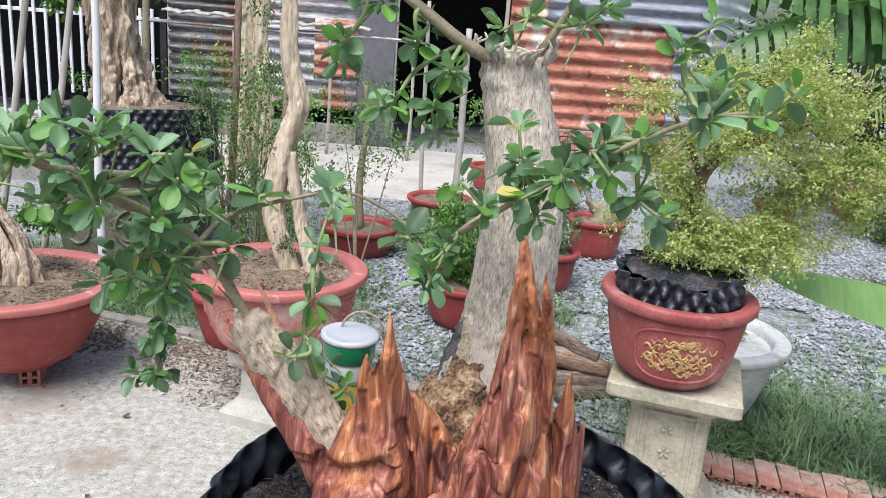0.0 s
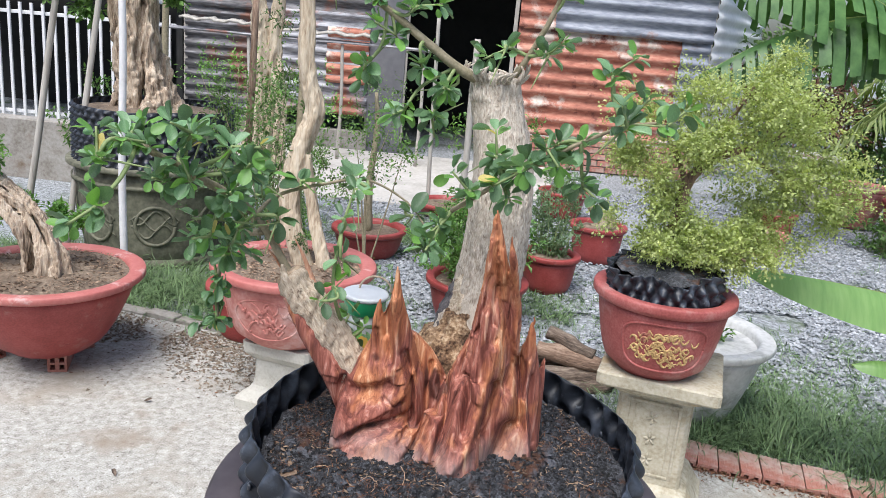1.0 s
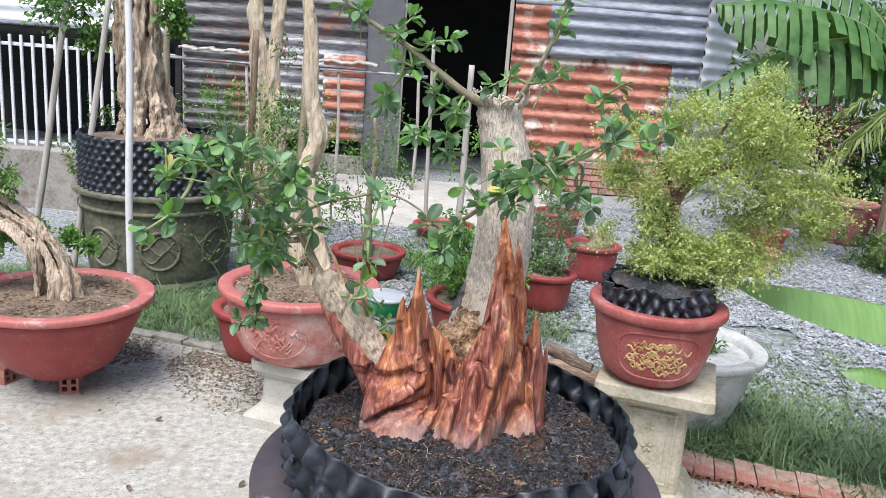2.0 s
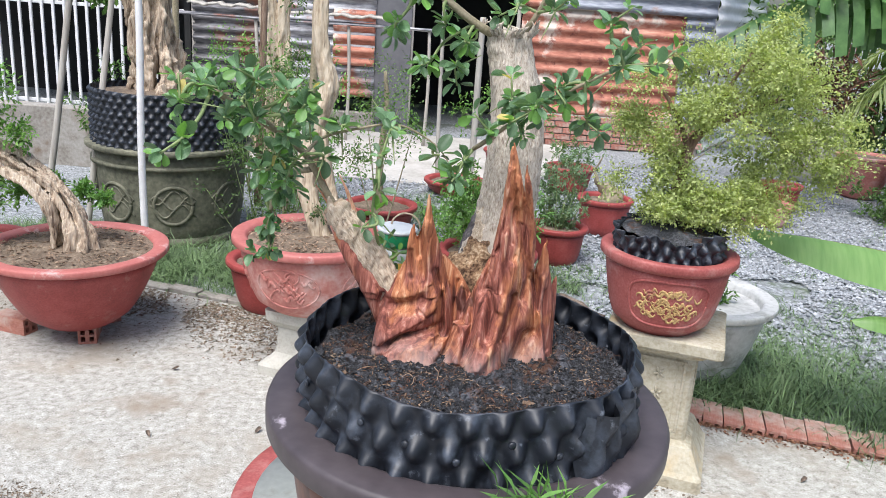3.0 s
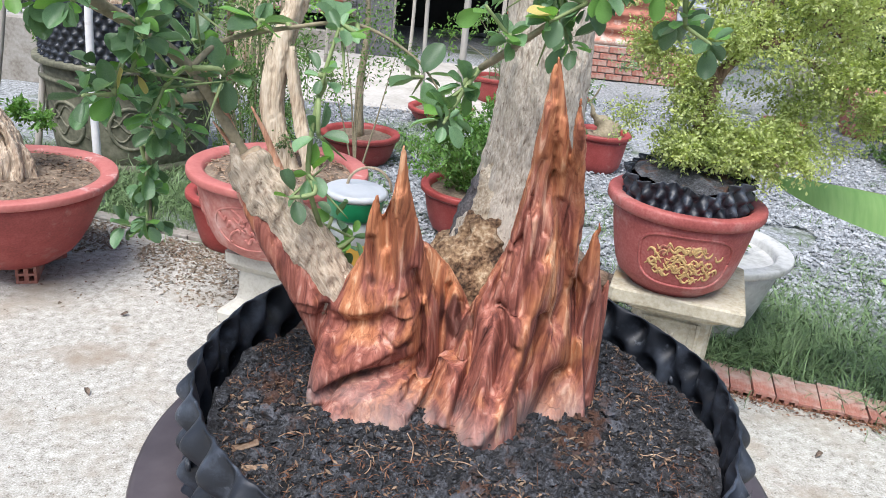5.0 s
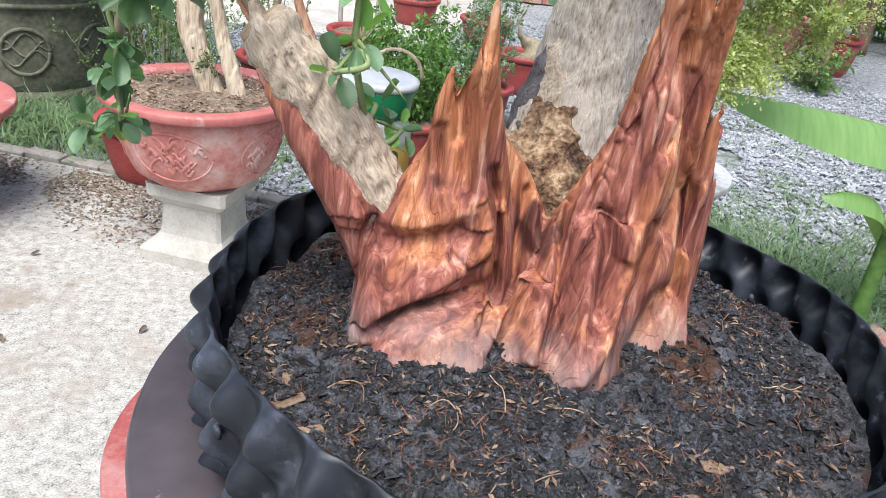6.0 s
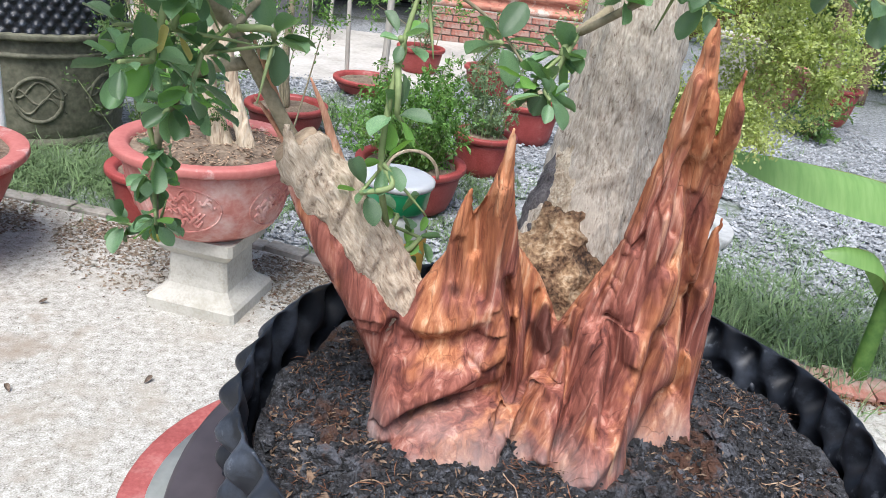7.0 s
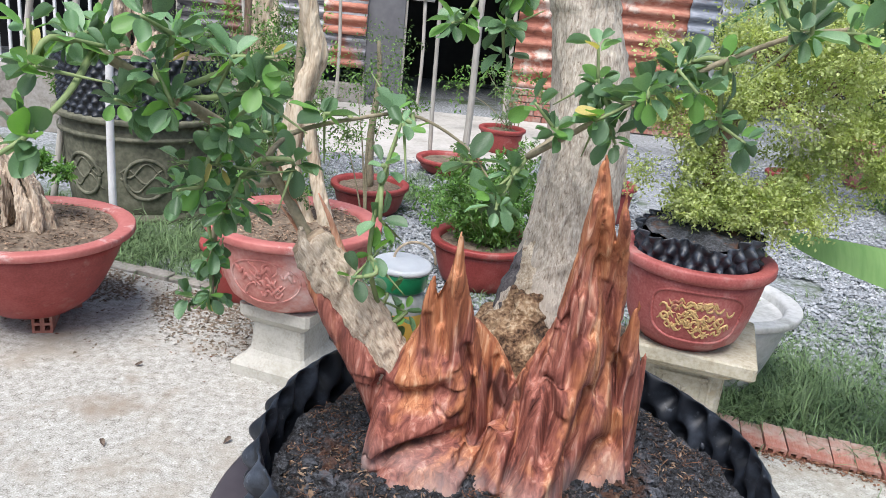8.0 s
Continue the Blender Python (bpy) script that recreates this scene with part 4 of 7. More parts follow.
# ---- dimpled plastic rings ----
def dimpled(radius, height, around, rows, depth, rng, cols_per=8, rows_per=8, uneven=0.004, thick=0.0016):
    """A sheet of staggered cones rolled into a ring, its cut edge wavy."""
    nc, nr = around * cols_per, int(rows * rows_per)
    verts, faces = [], []
    lump = rng.uniform(-1, 1, 12)
    for layer in (0, 1):
        for k in range(nr + 1):
            for s in range(nc):
                a = 2 * math.pi * s / nc
                u, v = s / cols_per, k / rows_per
                best = 0.0
                for row in range(math.floor(v) - 1, math.floor(v) + 2):
                    off = 0.5 * (row % 2)
                    du, dv = (u - off) - round(u - off), v - (row + 0.5)
                    d = min(1.0, math.sqrt((du * 2.15) ** 2 + (dv * 1.55) ** 2))
                    best += 0.5 + 0.5 * math.cos(math.pi * d)
                    du2 = du - math.copysign(0.5, du)
                    d = min(1.0, math.sqrt((du2 * 2.3) ** 2 + (dv * 1.6) ** 2))
                    best -= 0.28 * (0.5 + 0.5 * math.cos(math.pi * d))
                swell = sum(lump[q] * math.sin((q + 1) * a + q) for q in range(6)) * uneven
                crease = noise.noise(Vector((radius * math.cos(a) * 38, radius * math.sin(a) * 38, k / nr * height * 38))) * uneven * 0.9
                q = radius + depth * best + swell + crease - (thick if layer else 0)
                z = height * k / nr + (uneven * 0.9 * sum(lump[6 + j] * math.sin((j + 2) * a + j) for j in range(5)) * (k / nr) ** 3)
                verts.append((q * math.cos(a), q * math.sin(a), z))
    per = (nr + 1) * nc
    for layer in (0, 1):
        for k in range(nr):
            for s in range(nc):
                a, b = layer * per + k * nc + s, layer * per + k * nc + (s + 1) % nc
                faces.append((a, b, b + nc, a + nc) if not layer else (a + nc, b + nc, b, a))
    for s in range(nc):
        a, b = nr * nc + s, nr * nc + (s + 1) % nc
        faces.append((a, b, b + per, a + per))
    return verts, faces


# ---- the bonsai on its stand ----
CX, CY, SOILZ = 0.006, 0.890, 1.182
stand((CX, CY + 0.02, 0), [(0.19, 0, "base"), (0.185, 0.05, "base"), (0.13, 0.12, "base"), (0.12, 0.118, "column"), (0.115, 0.76, "column"), (0.12, 0.758, "slab"), (0.15, 0.80, "slab"), (0.15, 0.84, "slab")], "cream cast-stone pedestal under the dark pot", PEDESTAL, 12)
main_pot = pot("bonsai_pot", (CX, CY - 0.008, 0.84), 0.243, 0.15, 0.302, "dark brown glazed pot with a broad rolled rim", DARKBODY, DARKPOT, 0.42, soil=SOIL, lip=0.034, inner=0.02, group="", segs=96)
ring = thing("root_ring", (CX, CY, 1.120), "black dimpled plastic sheet rolled into a ring of compost", "plant ring", turn=20)
part("sheet", (*dimpled(0.198, 0.100, 36, 3.0, 0.0130, np.random.default_rng(5), 14, 14, 0.0030), PLASTIC), ring)
lap = []
for k in range(15):
    for q in range(9):
        a, z = radians(-76 + 1.9 * k), 0.004 + 0.011 * q
        rr = 0.213 + 0.008 * math.cos(k * 1.25) * math.cos(q * 0.85) + 0.004 * math.sin(k * 0.5) - (0.010 if k in (0, 14) else 0)
        lap.append((rr * math.cos(a), rr * math.sin(a), z - 0.004 * math.sin(k * 0.4)))
part("overlap", (lap, [(9 * k + q, 9 * k + 9 + q, 9 * k + 10 + q, 9 * k + 1 + q) for k in range(14) for q in range(8)], PLASTIC), ring, "loose overlapping end of the sheet")
for k in range(24):
    a = 2 * math.pi * (k + 0.5) / 24
    part("stud", (*moved(lathe([(0.0045, 0), (0.004, 0.002), (0.002, 0.0028)], 10), Matrix.Rotation(a, 4, "Z") @ Matrix.Translation((0.2035, 0, 0.055 + 0.012 * math.sin(k * 2.3))) @ Matrix.Rotation(radians(90), 4, "Y")), PLASTIC), ring)


def bed_height(x, y):
    """The uneven top of the compost: a low mound with clods and fine crumbs."""
    r = math.hypot(x, y) / 0.19
    clod = noise.noise(Vector((x * 27, y * 27, 1.0)))
    crumb = noise.noise(Vector((x * 110, y * 110, 5.0)))
    fine = noise.noise(Vector((x * 300, y * 300, 9.0)))
    return 0.011 * (1 - r * r) + 0.0090 * clod + 0.0055 * crumb + 0.0022 * fine


def compost():
    t = thing("compost", (CX, CY, SOILZ), "dark charred compost with brown fibre on top", "soil", kind="stuff")
    rng = np.random.default_rng(11)
    rings, seg, verts, faces = 66, 200, [(0, 0, bed_height(0, 0))], []
    for k in range(1, rings + 1):
        for q in range(seg):
            a = 2 * math.pi * q / seg
            x, y = 0.190 * k / rings * math.cos(a), 0.190 * k / rings * math.sin(a)
            verts.append((x, y, bed_height(x, y)))
    faces += [(0, 1 + q, 1 + (q + 1) % seg) for q in range(seg)]
    for k in range(rings - 1):
        for q in range(seg):
            a, b = 1 + k * seg + q, 1 + k * seg + (q + 1) % seg
            faces.append((a, a + seg, b + seg, b))
    part("bed", (verts, faces, PEAT), t)

    def spread(n, low, size, seed, edge=0.183):
        """Places on the bed, gathered in drifts."""
        a, r = rng.uniform(0, 6.28, n), edge * np.sqrt(rng.uniform(0, 1, n))
        x, y = r * np.cos(a), r * np.sin(a)
        keep = np.array([noise.noise(Vector((p * size, q * size, seed))) > low - (0.20 if p < -0.09 or q < -0.10 else 0.0) for p, q in zip(x, y)])
        x, y = x[keep], y[keep]
        return np.c_[x, y, [bed_height(p, q) for p, q in zip(x, y)]]

    base = np.array([(1, 0, 0), (0, 1, 0), (-1, 0, 0), (0, -1, 0), (0, 0, 1), (0, 0, -1)], float)
    tris = [(0, 1, 4), (1, 2, 4), (2, 3, 4), (3, 0, 4), (1, 0, 5), (2, 1, 5), (3, 2, 5), (0, 3, 5)]
    verts, faces = [], []
    for x, y, z in spread(24000, -0.9, 10, 3.0):
        s = rng.uniform(0.0006, 0.0016) if rng.uniform() < 0.8 else rng.uniform(0.0016, 0.0034)
        v = base * rng.uniform(0.4, 1.4, (6, 3)) * s * np.array([1.25, 1.0, 0.8])
        a = rng.uniform(0, 6.28)
        v = np.c_[v[:, 0] * math.cos(a) - v[:, 1] * math.sin(a), v[:, 0] * math.sin(a) + v[:, 1] * math.cos(a), v[:, 2]]
        k = len(verts)
        verts.extend((v + np.array([x, y, z + rng.uniform(0, 0.0015)])).tolist())
        faces.extend([tuple(k + i for i in f) for f in tris])
    part("chips", (verts, faces, CHIPS, False), t, "charred husk chips")
    lumps = []
    for x, y, z in spread(900, 0.0, 14, 5.0):
        w = rng.uniform(0.0025, 0.0075)
        ball = lathe([(0.35 * w, -0.6 * w), (0.9 * w, -0.3 * w), (w, 0.1 * w), (0.7 * w, 0.5 * w), (0.25 * w, 0.7 * w)], 8)
        lumps.append(moved(roughen(ball, 0.9 * w, 0.55 * w, x * 900), pose(x, y, z, rng.uniform(-30, 30), rng.uniform(-30, 30), rng.uniform(0, 360))))
    part("clods", (*join(*lumps), PEAT, False), t, "blackish clods")
    p = spread(9000, 0.10, 16, 2.0) + np.array([0, 0, 0.0018])
    n = len(p)
    part("fibres", (*blades(p, np.c_[rng.normal(size=(n, 2)), rng.normal(size=n) * 0.35], np.where(rng.uniform(size=n) < 0.85, rng.uniform(0.003, 0.009, n), rng.uniform(0.010, 0.022, n)), rng.uniform(0.0004, 0.0010, n), rng=rng), FIBRE), t, "rusty brown root fibres")
    p = spread(5200, 0.02, 19, 7.0) + np.array([0, 0, 0.0018])
    n = len(p)
    part("shards", (*blades(p, np.c_[rng.normal(size=(n, 2)), rng.normal(size=n) * 0.3], rng.uniform(0.0025, 0.008, n), rng.uniform(0.0008, 0.0022, n), rng=rng), SHARD), t, "tan wood shards")
    roots = []
    for k in range(22):
        a, r = rng.uniform(0, 6.28), 0.170 * math.sqrt(rng.uniform(0.25, 1))
        x, y, way, bend = r * math.cos(a), r * math.sin(a), rng.uniform(0, 6.28), rng.normal() * 0.5
        nodes = []
        for q in range(5):
            if math.hypot(x, y) < 0.182:
                nodes.append((x, y, bed_height(x, y) + 0.0022 + 0.001 * math.sin(q), 0.00045 - 0.00006 * q))
            x, y, way = x + 0.008 * math.cos(way), y + 0.008 * math.sin(way), way + bend
        if len(nodes) > 2:
            roots.append(tube(nodes, 5, 3))
    part("rootlets", (*join(*roots), SHARD), t, "thin pale dry rootlets")
    return t


compost()
for hx, hy, ha, hs in ((-0.150, -0.075, 30, 0.020), (-0.138, -0.092, 200, 0.017), (-0.152, -0.050, 95, 0.015), (0.075, -0.118, 170, 0.034)):
    husk = solo("husk_chip", (*roughen(block(hs, hs * 0.34, 0.0022, 0.0008), 0.0015, 0.006, hs * 90), SHARD), "flat tan wood chip lying on compost", "wood chip", "chips on the compost", at=pose(CX + hx, CY + hy, SOILZ + bed_height(hx, hy) + 0.0005, 6, -5, ha))
dry = thing("dry_leaf", (0.197, 0.945, 1.192), "small yellow dry leaf lying on compost", "leaf")
part("blade", (*moved(leaf_shape(length=0.018, width=0.011, cup=0.2, bend=0.2), pose(0, 0, 0.004, 12, -18, 40)), LEAFYELLOW), dry)


def fused(name, limbs, voxel, finish, mat, soften=5, strokes=()):
    """Joins limbs into one skin, then carves it with finish(point, normal)."""
    v, f = join(*limbs)
    temp = new("shape", mesh_of("shape", v, f, mat))
    mod = temp.modifiers.new("skin", "REMESH")
    mod.mode, mod.voxel_size, mod.use_smooth_shade = "VOXEL", voxel, True
    soft = temp.modifiers.new("soften", "SMOOTH")
    soft.factor, soft.iterations = 0.5, soften
    bpy.context.view_layer.update()
    me = bpy.data.meshes.new_from_object(temp.evaluated_get(bpy.context.evaluated_depsgraph_get()))
    bpy.data.objects.remove(temp)
    me.name = name
    n = len(me.vertices)
    co, no = np.empty(n * 3), np.empty(n * 3)
    me.vertices.foreach_get("co", co)
    me.vertices.foreach_get("normal", no)
    co, no = co.reshape(-1, 3), no.reshape(-1, 3)
    push = np.array([finish(q) for q in co])
    if strokes:
        front = np.clip(-no[:, 1] * 2.2, 0, 1)
        bend = np.array([noise.noise(Vector((q[0] * 40, 0, q[2] * 40))) for q in co]) * 0.0016
        co[:, 1] -= front * fold(co[:, 0] + bend, co[:, 2] - bend - 0.40 * np.clip(0.885 - co[:, 1], -0.02, 0.05), strokes)
    co += no * push[:, None]
    me.vertices.foreach_set("co", co.ravel())
    me.materials.clear()
    me.materials.append(mat)
    me.polygons.foreach_set("use_smooth", [True] * len(me.polygons))
    me.update()
    return me


def oval_limb(nodes, turn=0.0, sides=20, steps=5):
    """A limb of level oval sections: x, y, z, half width, half depth."""
    path = smooth_path(nodes, steps)
    verts, faces = [], []
    ca, sa = math.cos(radians(turn)), math.sin(radians(turn))
    for x, y, z, rx, ry in path:
        for s in range(sides):
            a = 2 * math.pi * s / sides
            u, w = max(rx, 0.0006) * math.cos(a), max(ry, 0.0006) * math.sin(a)
            verts.append((x + u * ca - w * sa, y + u * sa + w * ca, z))
    for k in range(len(path) - 1):
        for s in range(sides):
            a, b = k * sides + s, k * sides + (s + 1) % sides
            faces.append((a, b, b + sides, a + sides))
    faces += [tuple(range(sides - 1, -1, -1)), tuple((len(path) - 1) * sides + s for s in range(sides))]
    return verts, faces


# folds of the heartwood's face: height, width on either side, then x, z along the fold
RIDGES = [
    (0.0040, 0.0150, 0.0045, (-0.110, 1.262), (-0.096, 1.262), (-0.083, 1.260), (-0.065, 1.266), (-0.053, 1.276)),
    (0.0105, 0.0170, 0.0055, (-0.101, 1.203), (-0.083, 1.216), (-0.065, 1.230), (-0.049, 1.242), (-0.042, 1.256)),
    (0.0065, 0.0100, 0.0120, (-0.094, 1.192), (-0.072, 1.197), (-0.050, 1.200)),
    (0.0050, 0.0050, 0.0060, (-0.101, 1.250), (-0.104, 1.226), (-0.108, 1.203), (-0.105, 1.188)),
    (0.0075, 0.0040, 0.0080, (-0.056, 1.350), (-0.052, 1.308), (-0.046, 1.285), (-0.040, 1.262), (-0.037, 1.238), (-0.042, 1.214)),
    (0.0060, 0.0030, 0.0030, (-0.034, 1.275), (-0.028, 1.250), (-0.026, 1.222), (-0.032, 1.198)),
    (0.0105, 0.0063, 0.0054, (0.002, 1.295), (-0.009, 1.280), (-0.012, 1.266), (-0.004, 1.250), (-0.003, 1.222), (-0.010, 1.186)),
    (0.0067, 0.0054, 0.0036, (0.031, 1.417), (0.028, 1.369), (0.023, 1.338), (0.014, 1.310), (0.002, 1.292)),
    (0.0075, 0.0054, 0.0045, (0.034, 1.345), (0.031, 1.302), (0.028, 1.278), (0.033, 1.255)),
    (0.0083, 0.0072, 0.0054, (0.046, 1.308), (0.040, 1.250), (0.028, 1.205), (0.014, 1.180)),
    (0.0090, 0.0063, 0.0054, (0.013, 1.262), (0.013, 1.235), (0.011, 1.200), (0.004, 1.175)),
]
RIBS = [
    (0.0060, 0.0027, 0.0054, (0.053, 1.406), (0.062, 1.377), (0.065, 1.355), (0.067, 1.328), (0.072, 1.297)),
    (0.0067, 0.0045, 0.0045, (0.084, 1.300), (0.086, 1.262), (0.093, 1.220), (0.095, 1.185)),
    (0.0045, 0.0036, 0.0027, (0.044, 1.410), (0.046, 1.385), (0.050, 1.360)),
]
HOLLOWS = [
    (-0.0085, 0.0070, 0.0150, (-0.102, 1.250), (-0.088, 1.247), (-0.070, 1.252), (-0.057, 1.259)),
    (-0.0105, 0.0040, 0.0060, (-0.098, 1.200), (-0.073, 1.210), (-0.053, 1.217), (-0.038, 1.229)),
    (-0.0085, 0.0030, 0.0060, (-0.062, 1.345), (-0.060, 1.312), (-0.056, 1.285)),
    (-0.0060, 0.0025, 0.0030, (-0.066, 1.345), (-0.065, 1.330), (-0.064, 1.312)),
    (-0.0094, 0.0040, 0.0035, (-0.106, 1.262), (-0.108, 1.242), (-0.113, 1.215), (-0.112, 1.195)),
    (-0.0130, 0.0028, 0.0032, (-0.043, 1.296), (-0.036, 1.272), (-0.032, 1.250), (-0.031, 1.222), (-0.039, 1.196)),
    (-0.0116, 0.0032, 0.0032, (-0.016, 1.284), (-0.018, 1.255), (-0.016, 1.226), (-0.023, 1.200), (-0.034, 1.180)),
    (-0.0101, 0.0030, 0.0045, (0.000, 1.276), (0.004, 1.250), (0.004, 1.222), (0.000, 1.190)),
    (-0.0140, 0.0080, 0.0040, (0.044, 1.372), (0.053, 1.341), (0.060, 1.314), (0.065, 1.290), (0.061, 1.268)),
    (-0.0140, 0.0035, 0.0050, (0.022, 1.275), (0.026, 1.248), (0.024, 1.216)),
    (-0.0130, 0.0050, 0.0045, (0.050, 1.270), (0.047, 1.240), (0.040, 1.212)),
    (-0.0174, 0.0110, 0.0110, (0.070, 1.220), (0.060, 1.190), (0.056, 1.175)),
    (-0.0101, 0.0040, 0.0040, (0.072, 1.300), (0.075, 1.283), (0.079, 1.251), (0.081, 1.225)),
]
SPLITS = [
    (-0.0065, 0.0022, 0.0026, (0.041, 1.395), (0.041, 1.366), (0.042, 1.335)),
    (-0.0058, 0.0020, 0.0024, (0.034, 1.385), (0.031, 1.352), (0.026, 1.325)),
    (-0.0058, 0.0022, 0.0024, (0.022, 1.318), (0.016, 1.295), (0.012, 1.275)),
    (-0.0065, 0.0024, 0.0026, (-0.074, 1.318), (-0.071, 1.298), (-0.070, 1.285)),
    (-0.0051, 0.0022, 0.0024, (0.088, 1.285), (0.091, 1.245), (0.099, 1.205)),
    (-0.0051, 0.0020, 0.0022, (-0.060, 1.245), (-0.050, 1.238), (-0.042, 1.244)),
]


def fold(x, z, strokes):
    """The summed push of the folds over the face, for arrays of x and z."""
    total = np.zeros(len(x))
    for push, left, right, *line in strokes:
        best, side = np.full(len(x), 9.0), np.zeros(len(x))
        for (x0, z0), (x1, z1) in zip(line, line[1:]):
            dx, dz = x1 - x0, z1 - z0
            t = np.clip(((x - x0) * dx + (z - z0) * dz) / (dx * dx + dz * dz), 0, 1)
            near = (x - x0 - t * dx) ** 2 + (z - z0 - t * dz) ** 2
            side = np.where(near < best, dx * (z - z0) - dz * (x - x0), side)
            best = np.minimum(best, near)
        width = np.where(side > 0, left, right)
        total += push * np.exp(-(np.sqrt(best + 2e-7) / width) ** (1.9 if push > 0 else 1.5))
    return total


def grain(p, amount=0.0038):
    """Lengthwise splits and fine splinters, a few knots."""
    wx = p[0] + 0.22 * (p[2] - 1.25) * (0.6 if p[0] > -0.02 else -0.3) + 0.004 * noise.noise(Vector((p[0] * 14, p[1] * 14, p[2] * 9)))
    w = noise.noise(Vector((wx * 75, p[1] * 40, p[2] * 6 + 9)))
    q = noise.noise(Vector((wx * 190, p[1] * 100, p[2] * 9 + 3)))
    e = noise.noise(Vector((wx * 420, p[1] * 240, p[2] * 18)))
    split = 1.5 * max(0.0, 1 - abs(w) / 0.05) ** 1.3 + 0.7 * max(0.0, 1 - abs(q) / 0.10) ** 1.3
    pit = max(0.0, noise.noise(Vector((p[0] * 62, p[1] * 62, p[2] * 34 + 5))) - 0.50)
    amount *= 0.30 + 0.85 * min(1.0, max(0.0, (p[2] - 1.255) / 0.06)) * (1.0 if p[0] > -0.02 else 0.45)
    return amount * (0.22 * w - 0.38 * split + 0.22 * e + 0.25 * q - 1.0 * pit + 0.15)


bonsai = thing("bonsai_tree", (0, 0, 0), "old bonsai with stripped red heartwood spires and grey bark", "bonsai")
HEART = [
    # tall spire with its second tip and the broad outer splinter
    oval_limb([(0.034, 0.912, 1.14, 0.066, 0.052), (0.036, 0.908, 1.19, 0.058, 0.046), (0.038, 0.903, 1.24, 0.047, 0.036), (0.041, 0.897, 1.28, 0.036, 0.026), (0.045, 0.890, 1.315, 0.026, 0.019), (0.0455, 0.884, 1.35, 0.0205, 0.015), (0.0415, 0.877, 1.39, 0.0130, 0.010), (0.0365, 0.868, 1.425, 0.0066, 0.006), (0.033, 0.860, 1.458, 0.001, 0.001)], 6),
    oval_limb([(0.060, 0.900, 1.30, 0.012, 0.011), (0.062, 0.888, 1.345, 0.0075, 0.007), (0.0575, 0.873, 1.385, 0.0050, 0.005), (0.0525, 0.859, 1.415, 0.0028, 0.003), (0.0485, 0.849, 1.438, 0.0008, 0.0008)]),
    oval_limb([(0.084, 0.920, 1.14, 0.026, 0.026), (0.086, 0.922, 1.20, 0.022, 0.019), (0.086, 0.918, 1.25, 0.018, 0.013), (0.084, 0.912, 1.282, 0.013, 0.009), (0.084, 0.906, 1.312, 0.006, 0.005), (0.0845, 0.902, 1.342, 0.0008, 0.0008)]),
    oval_limb([(0.094, 0.926, 1.18, 0.014, 0.013), (0.097, 0.925, 1.23, 0.010, 0.009), (0.100, 0.924, 1.262, 0.006, 0.006), (0.103, 0.923, 1.290, 0.0008, 0.0008)]),
    # lesser spire, a broad blade on a wide foot
    oval_limb([(-0.062, 0.915, 1.14, 0.056, 0.046), (-0.064, 0.912, 1.20, 0.050, 0.040), (-0.063, 0.908, 1.245, 0.044, 0.032), (-0.060, 0.903, 1.275, 0.034, 0.023), (-0.057, 0.896, 1.305, 0.0225, 0.015), (-0.055, 0.886, 1.338, 0.0105, 0.009), (-0.055, 0.877, 1.365, 0.0045, 0.005), (-0.056, 0.870, 1.392, 0.0008, 0.0008)], -5),
    oval_limb([(-0.068, 0.895, 1.29, 0.012, 0.009), (-0.0725, 0.887, 1.328, 0.006, 0.005), (-0.072, 0.882, 1.352, 0.0008, 0.0008)]),
    # web sweeping down from the blade to the crotch
    oval_limb([(-0.018, 0.918, 1.14, 0.036, 0.040), (-0.018, 0.922, 1.21, 0.032, 0.032), (-0.020, 0.922, 1.255, 0.022, 0.020), (-0.028, 0.918, 1.285, 0.013, 0.012), (-0.040, 0.908, 1.310, 0.006, 0.006)]),
    # red flank under the sawn limb
    tube([(-0.070, 0.910, 1.16, 0.036), (-0.091, 0.907, 1.218, 0.023), (-0.119, 0.905, 1.262, 0.0145), (-0.147, 0.903, 1.302, 0.0095), (-0.171, 0.903, 1.338, 0.004)], 16),
    # ledge and foot below the lesser spire
    oval_limb([(-0.076, 0.866, 1.150, 0.038, 0.026), (-0.069, 0.860, 1.180, 0.038, 0.024), (-0.060, 0.868, 1.202, 0.031, 0.017), (-0.053, 0.880, 1.220, 0.020, 0.008)], -12),
    oval_limb([(-0.102, 0.884, 1.14, 0.014, 0.014), (-0.104, 0.884, 1.19, 0.011, 0.011), (-0.100, 0.890, 1.24, 0.008, 0.008)], 0),
    # toes running out to the soil
    oval_limb([(-0.034, 0.868, 1.14, 0.024, 0.022), (-0.033, 0.872, 1.180, 0.020, 0.018), (-0.030, 0.884, 1.215, 0.014, 0.014)], 0),
    oval_limb([(0.056, 0.874, 1.14, 0.024, 0.022), (0.055, 0.880, 1.182, 0.020, 0.018), (0.052, 0.890, 1.220, 0.014, 0.014)], 0),
    oval_limb([(-0.016, 0.858, 1.14, 0.020, 0.018), (-0.014, 0.864, 1.185, 0.016, 0.015), (-0.008, 0.880, 1.235, 0.011, 0.011)], 0),
    oval_limb([(0.018, 0.842, 1.14, 0.030, 0.022), (0.018, 0.850, 1.185, 0.025, 0.020), (0.022, 0.866, 1.235, 0.018, 0.015), (0.030, 0.876, 1.28, 0.012, 0.010)], 0),
    oval_limb([(0.088, 0.892, 1.14, 0.020, 0.018), (0.084, 0.896, 1.19, 0.014, 0.014), (0.076, 0.900, 1.25, 0.010, 0.010)], 0),
]
